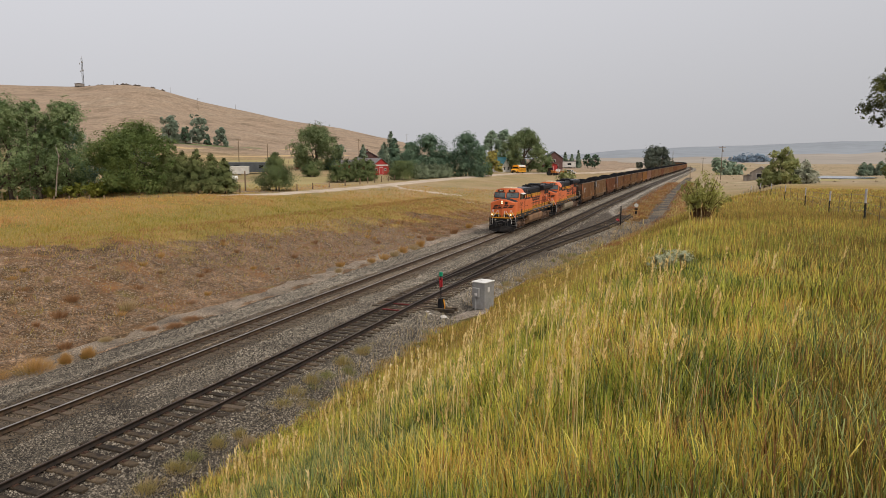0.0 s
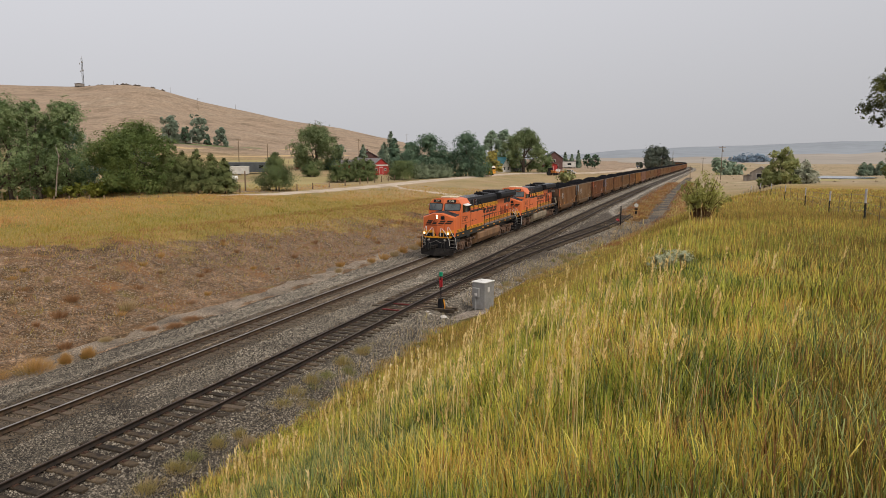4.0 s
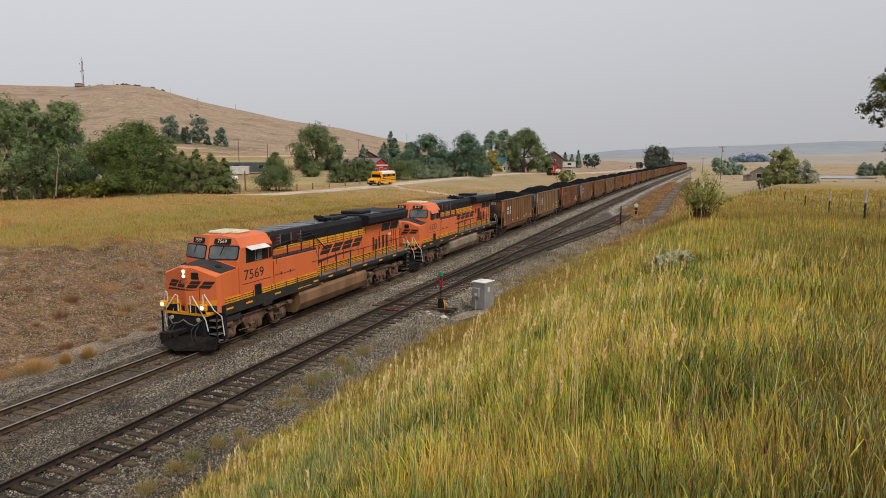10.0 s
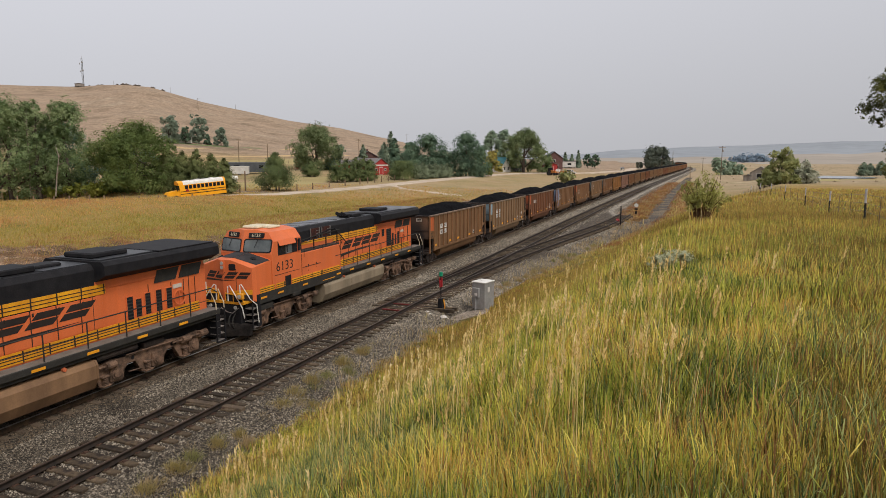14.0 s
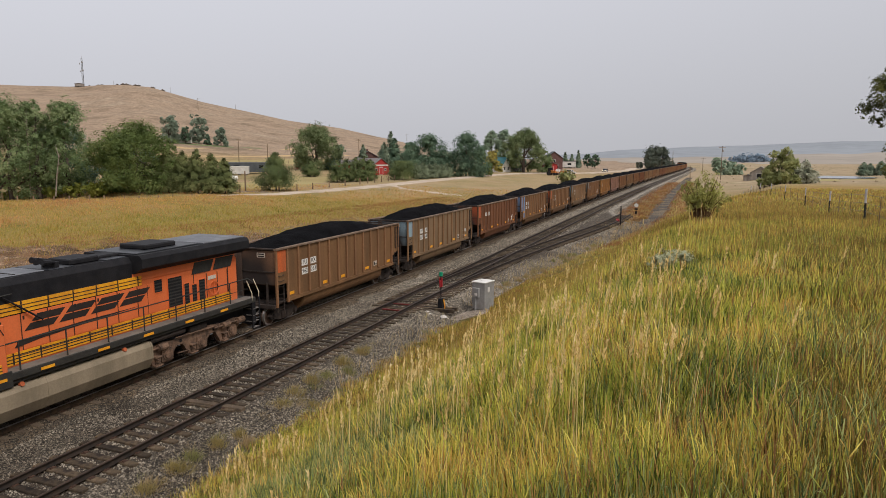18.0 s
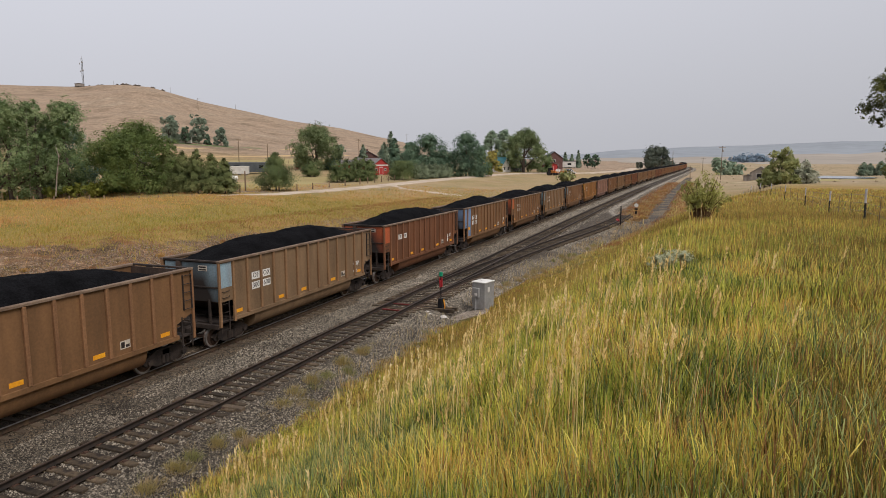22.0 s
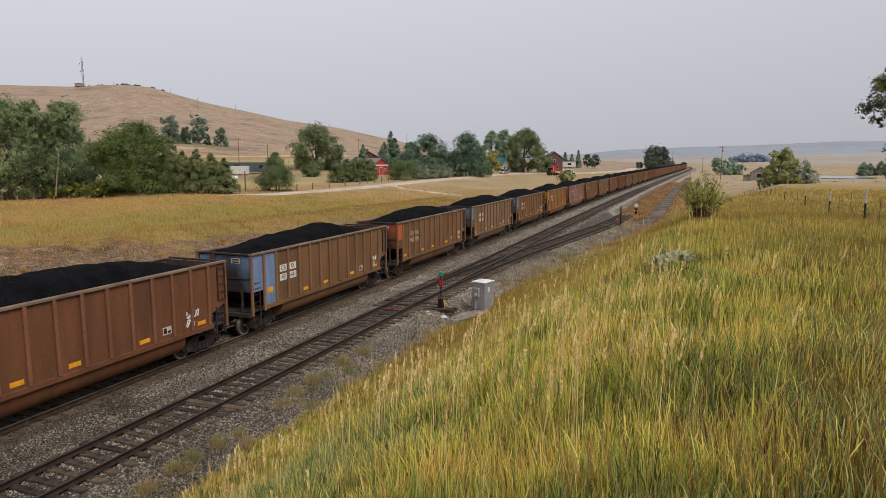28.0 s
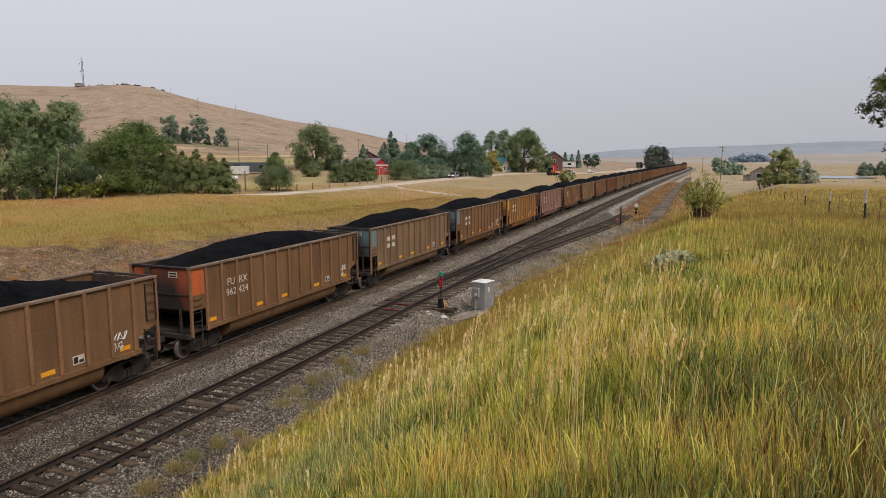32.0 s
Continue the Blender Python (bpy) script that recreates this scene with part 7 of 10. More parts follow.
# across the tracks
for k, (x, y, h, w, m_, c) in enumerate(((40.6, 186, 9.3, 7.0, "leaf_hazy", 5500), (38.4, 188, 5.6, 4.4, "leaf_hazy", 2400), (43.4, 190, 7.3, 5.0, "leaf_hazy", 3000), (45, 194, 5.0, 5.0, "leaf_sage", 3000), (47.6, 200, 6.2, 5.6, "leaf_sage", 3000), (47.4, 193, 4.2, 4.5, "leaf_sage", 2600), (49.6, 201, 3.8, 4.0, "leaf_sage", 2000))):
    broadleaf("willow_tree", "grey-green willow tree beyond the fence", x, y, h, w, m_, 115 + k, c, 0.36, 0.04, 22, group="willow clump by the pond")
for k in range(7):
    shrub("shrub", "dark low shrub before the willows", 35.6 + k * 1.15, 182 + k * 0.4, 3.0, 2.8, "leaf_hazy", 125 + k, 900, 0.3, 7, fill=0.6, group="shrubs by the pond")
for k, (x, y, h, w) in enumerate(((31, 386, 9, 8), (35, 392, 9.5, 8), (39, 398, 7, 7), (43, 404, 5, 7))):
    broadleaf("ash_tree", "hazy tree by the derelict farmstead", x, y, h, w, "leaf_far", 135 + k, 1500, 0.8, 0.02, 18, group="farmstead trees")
for k, (x, y, h, w) in enumerate(((91, 345, 6.2, 5), (94, 347, 5.6, 5), (98, 346, 6.6, 5.5), (102, 349, 6, 5))):
    conifer("spruce_tree", "hazy blue spruce beyond the pond", x, y, h, w, "leaf_spruce", 145 + k, 1200, 0.6, 0.6)
# box elder on the bank
near = thing("box_elder_tree", "box elder with dark leafy branches over the bank", "tree", m=pose(32.0, 27.0, float(ground(32.0, 27.0)) - 0.1))
part("trunk", Shape().tube([(0, 0, 0), (-0.1, 0.1, 2.2), (-0.4, 0, 4.4), (-0.2, 0.2, 7.0)], [0.28, 0.22, 0.15, 0.05], 8), "bark", near)
rs = np.random.RandomState(8)
L_ = []
for tip, n_ in (((-6.0, 0.4, 4.1), 7), ((-5.5, 0.2, 4.9), 8), ((-5.6, 0.3, 4.4), 7), ((-4.9, 0.5, 5.4), 7), ((-5.1, 0.3, 2.35), 5), ((-4.95, -0.2, 2.75), 5), ((-5.2, 0, 3.9), 7), ((-5.0, 0.2, 2.0), 6), ((-3.6, 0.6, 6.2), 6), ((1.8, 1.5, 4.5), 6), ((0.5, -1.8, 5.5), 6), ((2.2, -0.8, 6), 6)):
    k0 = (-0.3, 0, 3.2 if tip[2] > 3 else 2.0)
    mid = tuple(0.5 * (a + b) + (0.25 if i == 2 else 0) for i, (a, b) in enumerate(zip(k0, tip)))
    part("limb", Shape().tube([k0, mid, tip], [0.09, 0.05, 0.012], 6), "bark", near)
    for q in range(n_):
        f_ = 0.55 + 0.45 * q / (n_ - 1)
        L_.append(tuple(np.array(k0) + (np.array(tip) - np.array(k0)) * f_ + rs.normal(0, 0.16, 3)) + (rs.uniform(0.24, 0.48),))
V_, F_ = lumpy(rs, L_, 22000, 0.065, 0.9)
part("crown", np_mesh("crown", V_, F_), "leaf_near", near)
shrub("willow_bush", "tall loose grey-green bush with brown stems", 20.77, 27.0, 2.08, 2.1, "leaf_bush", 150, 6800, 0.048, 46, fill=0.95, lo=0.32, stem_mat="stem_brown", splay=0.16)
shrub("sagebrush", "pale silvery sagebrush in the grass", 20.16, 13.5, 0.38, 1.05, "leaf_sagebrush", 151, 5600, 0.032, 22, fill=0.9)


# ---- grass ----
def blades(rs, x, y, z, h, w, lean, wind=(0.15, 0.0)):
    """Bent pointed blades: a lower and an upper piece each. Gives corners (n, 5, 3) as rows, and faces."""
    n = len(x)
    a = rs.uniform(0, 6.28, n)
    face = rs.uniform(0, 6.28, n)
    side = np.stack([np.cos(face), np.sin(face), np.zeros(n)], 1) * (w / 2)[:, None]
    d = np.stack([np.cos(a) * lean + wind[0] * h, np.sin(a) * lean + wind[1] * h, np.zeros(n)], 1)
    root = np.stack([x, y, z], 1)
    mid = root + d * 0.35 + np.stack([np.zeros(n), np.zeros(n), h * 0.58], 1)
    tip = root + d * 1.05 + np.stack([np.zeros(n), np.zeros(n), h * 0.97], 1)
    V_ = np.stack([root - side * 0.7, root + side * 0.7, mid - side, mid + side, tip], 1)
    return V_.reshape(-1, 3), blade_faces(n)


def blade_faces(n):
    f = np.array([(0, 1, 3), (0, 3, 2), (2, 3, 4)])
    return (f[None] + 5 * np.arange(n)[:, None, None]).reshape(-1, 3)


def spikes(V_):
    """Far blades: one slim face each, from the same corners."""
    q = V_.reshape(-1, 5, 3)
    t = np.stack([q[:, 0] + (q[:, 0] - q[:, 1]) * 0.3, q[:, 1] + (q[:, 1] - q[:, 0]) * 0.3, q[:, 4]], 1)
    return t.reshape(-1, 3), np.arange(3 * len(t)).reshape(-1, 3)


def fan(rs, n, r0, r1, a0, a1, most):
    """Places on the land round the stand, thinner with distance."""
    r = np.exp(rs.uniform(np.log(r0), np.log(r1), n))
    a = rs.uniform(radians(a0), radians(a1), n)
    dens = n / (np.log(r1 / r0) * radians(a1 - a0) * r * r)
    k = rs.uniform(0, 1, n) < most / dens
    return EYE[0] + r[k] * np.sin(a[k]), r[k] * np.cos(a[k]), r[k]


def ring(rs, r0, r1, a0, a1, dens):
    """Evenly strewn places between two distances from the stand."""
    n = int(dens * 0.5 * (r1 * r1 - r0 * r0) * radians(a1 - a0))
    r, a = np.sqrt(rs.uniform(r0 * r0, r1 * r1, n)), rs.uniform(radians(a0), radians(a1), n)
    return EYE[0] + r * np.sin(a), r * np.cos(a)


rs = np.random.RandomState(41)
places = [ring(rs, 2.4, 7, -58, 16, 290), ring(rs, 7, 14, -58, 16, 135), ring(rs, 14, 32, -58, 16, 56), ring(rs, 32, 48, -24, 8, 34), fan(rs, 11000, 32, 120, -24, 16, 30)[:2]]
cx_, cy_ = (np.concatenate([p[i] for p in places]) for i in (0, 1))
per, m = 8, len(cx_)
bank_u = cx_ - line_x(cy_) - np.interp(cy_, EDGE_S, EDGE_U)
cr_ = np.hypot(cx_ - EYE[0], cy_)
# which grass grows where: green hollows, yellow-green stands, dry golden drifts
drift_ = wave(cx_, cy_, 7.5, 23) * 0.6 + wave(cx_, cy_, 2.6, 29) * 0.5
p_dry = np.clip(0.07 + 0.3 * smooth01((cr_ - 11) / 12) + 0.5 * smooth01((cr_ - 20) / 10) + np.interp(cr_, [6, 18], [0.06, 0.34]) * drift_ + 0.2 * smooth01((1.2 - bank_u) / 1.2) + 0.18 * smooth01((cx_ - 18.6) / 2) * smooth01((9 - cr_) / 5), 0.03, 0.95)
p_green = np.clip(0.3 - (cr_ - 4) / 34 - 0.4 * drift_ + 0.6 * smooth01((7.6 - bank_u) / 4) * smooth01((20 - cr_) / 8), 0.05, 0.8)
p_green = np.clip(p_green + 0.5 * smooth01((14 - cr_) / 5) * smooth01((-0.36 - np.arctan2(cx_ - EYE[0], cy_)) / 0.14), 0, 0.85)
p_green = np.clip(p_green - 0.06 * smooth01((cx_ - 18.8) / 1.4) * smooth01((10 - cr_) / 4), 0.04, 1)
pick = rs.uniform(0, 1, m)
sort_ = np.where(pick < p_dry, 2, np.where(rs.uniform(0, 1, m) < p_green, 1, 0))
lean_to = rs.uniform(0, 6.28, m)
tall = rs.uniform(0.72, 1.12, m) * (0.36 + 0.26 * np.clip(0.5 + 0.5 * wave(cx_, cy_, 1.5, 17), 0, 1))
wide = (0.03 + 0.045 * rs.uniform(0, 1, m)) * (1 + cr_ * 0.04)
x, y, bank_u, sort_, lean_to, tall, wide = (np.repeat(v, per) for v in (cx_, cy_, bank_u, sort_, lean_to, tall, wide))
ox, oy = rs.normal(0, 1, m * per), rs.normal(0, 1, m * per)
x, y = x + ox * wide, y + oy * wide
r = np.hypot(x - EYE[0], y)
u = x - line_x(y) - np.interp(y, EDGE_S, EDGE_U) - 0.2
k = (np.hypot(x - 8.3, (y - 34.4) * 0.7) > 1.6) & (u > 0.7 * wave(x, y, 3.0, 7)) & ((u < 1.2) <= (rs.uniform(0, 1, len(x)) < 0.85))
x, y, r, u, ox, oy, sort_, lean_to, tall = (v[k] for v in (x, y, r, u, ox, oy, sort_, lean_to, tall))
sort_ = np.where(rs.uniform(0, 1, len(x)) < 0.16, rs.randint(0, 3, len(x)), sort_)
sort_ = np.where((sort_ != 1) & (rs.uniform(0, 1, len(x)) < 0.6 * smooth01((np.arctan2(x - EYE[0], y) - 0.09) / 0.12) * smooth01((13 - r) / 7) + (0.2 + 0.34 * smooth01((np.arctan2(x - EYE[0], y) - 0.05) / 0.12)) * smooth01((r - 8) / 6) * smooth01((25 - r) / 7) * smooth01((np.arctan2(x - EYE[0], y) + 0.32) / 0.3)), 3, sort_)
near_sage = np.minimum(np.hypot(x - 20.1, (y - 12.9) * 0.8), np.hypot(x - 20.85, y - 26.2) - 0.4)
h = tall * rs.uniform(0.6, 1.08, len(x)) * np.interp(near_sage, [0.7, 1.7], [0.3, 1]) * np.interp(r, [2.4, 4, 7, 14, 40], [0.85, 1, 0.95, 0.8, 0.72]) * np.interp(u, [0, 2, 6.5], [0.72, 0.85, 1]) * np.where(sort_ == 2, 1.05, 1)
w = rs.uniform(0.0055, 0.0115, len(x)) * (1 + r * 0.055) * np.interp(r, [3, 9], [0.72, 1])
V_, F_ = blades(rs, x, y, ground(x, y) - 0.03, h, w, h * 0.05, (0.0, 0.0))
Q_ = V_.reshape(-1, 5, 3)
bend = h * (0.03 + 0.3 * rs.uniform(0, 1, len(x)) ** 2.2)
aim = lean_to + rs.normal(0, 1.0, len(x))
for corner, f_ in ((2, 0.3), (3, 0.3), (4, 1.0)):
    Q_[:, corner, 0] += np.cos(aim) * bend * f_ + ox * 0.07 * h * f_
    Q_[:, corner, 1] += np.sin(aim) * bend * f_ + oy * 0.07 * h * f_
Q_[:, 4, 2] -= bend * 0.35
def bent(q, droop):
    """Near blades: root, middle, shoulder and a drooping tip."""
    n = len(q)
    up = q[:, 2:4].mean(1) + (q[:, 4] - q[:, 2:4].mean(1)) * 0.5
    up[:, 2] += 0.03 * (q[:, 4, 2] - q[:, 0, 2])
    half_ = (q[:, 3] - q[:, 2]) * 0.3
    tip = q[:, 4].copy()
    tip[:, 2] -= droop
    v = np.stack([q[:, 0], q[:, 1], q[:, 2], q[:, 3], up - half_, up + half_, tip], 1)
    f = np.array([(0, 1, 3), (0, 3, 2), (2, 3, 5), (2, 5, 4), (4, 5, 6)])
    return v.reshape(-1, 3), (f[None] + 7 * np.arange(n)[:, None, None]).reshape(-1, 3)


for sort, mat_, words in ((0, "grass_blade", "yellow-green"), (1, "grass_green", "fresh green"), (2, "grass_gold", "dry golden"), (3, "grass_brown", "brownish wilting")):
    for reach, r0, r1 in (("tall dense", 0, 7.5), ("dense", 7.5, 14), ("distant thin", 14, 200)):
        sel = (sort_ == sort) & (r > r0) & (r <= r1)
        q = Q_[sel]
        Vs = q.reshape(-1, 3)
        me = np_mesh("bank_grass", *(spikes(Vs) if r0 == 14 else bent(q, h[sel] * 0.2 * rs.uniform(0, 1, len(q)) ** 4) if r0 == 0 else (Vs, blade_faces(len(q)))))
        me.materials.append(MAT[mat_])
        tagged(new("bank_grass", me), "%s %s grass on the railway bank" % (reach, words), "grass", kind="stuff")

# short leaves under the tall ones
x, y, r = fan(rs, 60000, 2.4, 16, -58, 16, 1100)
k = x - line_x(y) > np.interp(y, EDGE_S, EDGE_U) + 1.2
x, y, r = x[k], y[k], r[k]
h = rs.uniform(0.1, 0.3, len(x))
V_, F_ = blades(rs, x, y, ground(x, y) - 0.02, h, rs.uniform(0.005, 0.011, len(x)) * (1 + r * 0.06), h * rs.uniform(0.1, 0.6, len(x)), (0.05, 0))
me = np_mesh("undergrowth", *spikes(V_))
me.materials.append(MAT["grass_under"])
tagged(new("undergrowth", me), "short olive green grass leaves between the tall tufts", "grass", kind="stuff")

# the same grass goes on behind the stand, thinner
x, y, r = fan(rs, 60000, 0.9, 22, 18, 298, 160)
k = (x - line_x(y) > np.interp(y, EDGE_S, EDGE_U) + 0.8) & (y > -40)
x, y, r = x[k], y[k], r[k]
h = rs.uniform(0.25, 0.6, len(x))
V_, F_ = blades(rs, x, y, ground(x, y) - 0.03, h, rs.uniform(0.008, 0.018, len(x)) * (1 + r * 0.06), h * rs.uniform(0.05, 0.5, len(x)), (0.05, 0))
me = np_mesh("bank_grass", *spikes(V_))
me.materials.append(MAT["grass_blade"])
tagged(new("bank_grass", me), "green and golden grass on top of the bank", "grass", kind="stuff")

x, y, r = fan(rs, 260000, 24, 150, -64, -4, 500)
u = x - line_x(y)
thin = np.interp(u - bare_edge(y) + 2.6 * wave(x, y, 10, 81), [-5, -0.5, 2.5, 5, 9], [1, 0.6, 0.2, 0.1, 0.05]) * (u < -7.6)
road_d = np.min(np.hypot(x[:, None] - road_pts[None, ::4, 0], y[:, None] - road_pts[None, ::4, 1]), axis=1)
k = (rs.uniform(0, 1, len(x)) < thin) & (road_d > 4.6)
x, y, r = x[k], y[k], r[k]
h = (0.12 + 0.2 * rs.uniform(0, 1, len(x)) + 0.22 * np.clip(wave(x, y, 4, 19), 0, 1)) * np.interp(road_d[k], [4.6, 12], [0.6, 1])
V_, F_ = blades(rs, x, y, ground(x, y) - 0.02, h, rs.uniform(0.018, 0.034, len(x)) * (0.5 + r / 70), h * rs.uniform(0.1, 0.6, len(x)))
band = smooth01((x - line_x(y) + 38 + 4 * wave(x, y, 22, 27)) / 9) * smooth01((118 - r) / 30)
lush = rs.uniform(0, 1, len(x)) < 0.1 + 0.72 * band
for part_, mat_, lab in ((lush, "grass_field_green", "yellow-green grass in a band above the cutting"), (~lush, "grass_field", "dry rusty golden field grass beyond the cutting")):
    me = np_mesh("field_grass", *spikes(V_.reshape(-1, 5, 3)[part_].reshape(-1, 3)))
    me.materials.append(MAT[mat_])
    tagged(new("field_grass", me), lab, "grass", kind="stuff")

# rusty grass on the verges of the service track
n = 24000
y = 66 + 190 * rs.uniform(0, 1, n) ** 1.5
edge_ = np.interp(y, [66, 78, 90, 110, 150, 260], [10.6, 12.2, 13.4, 14.6, 14.2, 12.8])
off_ = np.where(rs.uniform(0, 1, n) < 0.7, -0.8 - 5.2 * rs.uniform(0, 1, n) ** 0.8, 0.9 + 3.2 * rs.uniform(0, 1, n))
x = edge_ + off_ + line_x(y)
k = (x - line_x(y) > TRACK_2 + turnout(y) * (y < 103) + 1.9) & (wave(x, y, 4.5, 71) + rs.uniform(-0.7, 0.9, n) > -0.1)
x, y = x[k], y[k]
h = rs.uniform(0.15, 0.55, len(x))
V_, F_ = blades(rs, x, y, np.maximum(ground(x, y), -0.74) - 0.02, h, rs.uniform(0.03, 0.06, len(x)) * (0.5 + y / 120), h * rs.uniform(0.1, 0.5, len(x)))
me = np_mesh("verge_grass", *spikes(V_))
me.materials.append(MAT["grass_rust"])
tagged(new("verge_grass", me), "rusty dry grass along the gravel service track", "grass", kind="stuff")

# sparse rusty grass on the pebbly cutting, thicker towards the field and further along
n = 52000
y = 10 + 105 * rs.uniform(0, 1, n) ** 1.25
u = -7.4 - 17 * rs.uniform(0, 1, n)
x = u + line_x(y)
clumps_ = 0.5 * wave(x, y, 3.1, 51) + 0.5 * wave(x, y, 1.1, 52) + np.interp(y, [14, 34, 55, 80], [-0.35, -0.05, 0.3, 0.7]) + np.interp(u - bare_edge(y), [-3, 1, 6], [0.6, 0.3, -0.1])
k = (rs.uniform(0, 1, n) < np.clip(0.12 + 0.75 * clumps_, 0.05, 1)) & (np.hypot(x - EYE[0], y) < 118)
x, y, u = x[k], y[k], u[k]
h = rs.uniform(0.1, 0.3, len(x)) * (1 + 0.5 * np.clip(wave(x, y, 3.1, 51), 0, 1))
V_, F_ = blades(rs, x, y, ground(x, y) - 0.02, h, rs.uniform(0.014, 0.028, len(x)) * (0.5 + np.hypot(x - EYE[0], y) / 55), h * rs.uniform(0.2, 0.9, len(x)))
me = np_mesh("cutting_grass", *spikes(V_))
me.materials.append(MAT["grass_rust"])
tagged(new("cutting_grass", me), "sparse rusty dry grass on the pebbly cutting", "grass", kind="stuff")

# seed stalks standing over the bank grass
x, y, r = fan(rs, 620, 3.2, 28, -60, 12, 4)
many = rs.randint(1, 8, len(x))
x, y = np.repeat(x, many) + rs.normal(0, 0.16, many.sum()), np.repeat(y, many) + rs.normal(0, 0.16, many.sum())
r = np.hypot(x - EYE[0], y)
u = x - line_x(y)
k = (u > 8.0) & (rs.uniform(0, 1, len(x)) < np.interp(np.arctan2(x - EYE[0], y), [-0.9, -0.78, -0.7, -0.64, -0.54, -0.38, -0.1, 0.02, 0.2], [0.08, 0.3, 0.6, 0.4, 0.5, 1, 1, 0.35, 0.1]) * np.interp(r, [6, 9, 13, 20], [0.85, 0.6, 0.2, 0.03]))
x, y, r = x[k], y[k], r[k]
n = len(x)
h = rs.uniform(0.74, 1.12, n) * np.interp(x - line_x(y), [7.4, 11], [0.6, 1])
z = ground(x, y) - 0.02
V1, F1 = blades(rs, x, y, z, h, np.full(n, 0.0028) * (1 + r * 0.14), h * rs.uniform(0.02, 0.14, n), (0.05, 0))
top = V1.reshape(n, 5, 3)[:, 4]
mid = V1.reshape(n, 5, 3)[:, 2:4].mean(1)
ax = (top - mid) / np.linalg.norm(top - mid, axis=1)[:, None]
q = 20
f_ = np.tile(np.linspace(-0.125, 0.015, q), n)[:, None]
c = np.repeat(top, q, 0) + np.repeat(ax, q, 0) * f_
out = rs.normal(0, 1, (n * q, 3))
out /= np.linalg.norm(out, axis=1)[:, None]
grow = np.repeat(0.86 + r * 0.026, q)[:, None]
d = np.repeat(ax, q, 0) * 0.03 + out * 0.018 * grow
sd = np.cross(d, out + 0.3)
sd = sd / (np.linalg.norm(sd, axis=1)[:, None] + 1e-9) * 0.0058 * grow
V2 = np.stack([c, c + d * 0.5 + sd, c + d, c + d * 0.5 - sd], 1).reshape(-1, 3)
me = np_mesh("seed_stalks", np.concatenate([V1, V2]), np.concatenate([F1, (np.array([(0, 1, 2), (0, 2, 3)])[None] + 4 * np.arange(n * q)[:, None, None]).reshape(-1, 3) + len(V1)]))
me.materials.append(MAT["straw"])
tagged(new("seed_stalks", me), "straw-coloured seed heads over the bank grass", "grass", kind="stuff")


def weed(x, y, h, w, material, seed, n=220, label="dry weed tuft beside the track", z=None, slim=1.0):
    rs = np.random.RandomState(seed)
    a, q = rs.uniform(0, 6.28, n), rs.uniform(0, 1, n) ** 0.7
    foot = 0.28 if slim == 1 else 0.36
    px, py = np.cos(a) * q * w * foot, np.sin(a) * q * w * foot
    hh = h * rs.uniform(0.5, 1, n) * (1 - (0.5 * q * q if slim < 1 else 0))
    out_ = 0.8 if slim < 1 else 1.0
    V_, F_ = blades(rs, px, py, np.zeros(n), hh, rs.uniform(0.012, 0.03, n) * max(0.7, h) * slim, hh * rs.uniform(0, 0.25, n) * (slim < 1))
    V_ = V_.reshape(n, 5, 3)
    V_[:, 2:4, :2] += (np.stack([np.cos(a), np.sin(a)], 1) * (q * w * 0.14 * out_)[:, None])[:, None]
    V_[:, 4:5, :2] += (np.stack([np.cos(a), np.sin(a)], 1) * (q * w * 0.26 * out_)[:, None])[:, None]
    if slim < 1:
        V_[:, 2:, :2] += (rs.normal(0, 0.055 * w + 0.03, (n, 2)) * [1, 1])[:, None] * np.array([0.4, 0.4, 1.0])[None, :, None]
    ob = part("weed_tuft", np_mesh("weed_tuft", V_.reshape(-1, 3), F_), material)
    ob.matrix_basis = pose(x, y, (float(ground(x, y)) if z is None else z) - 0.02)
    return tagged(ob, label, "weed", "weeds beside the tracks")


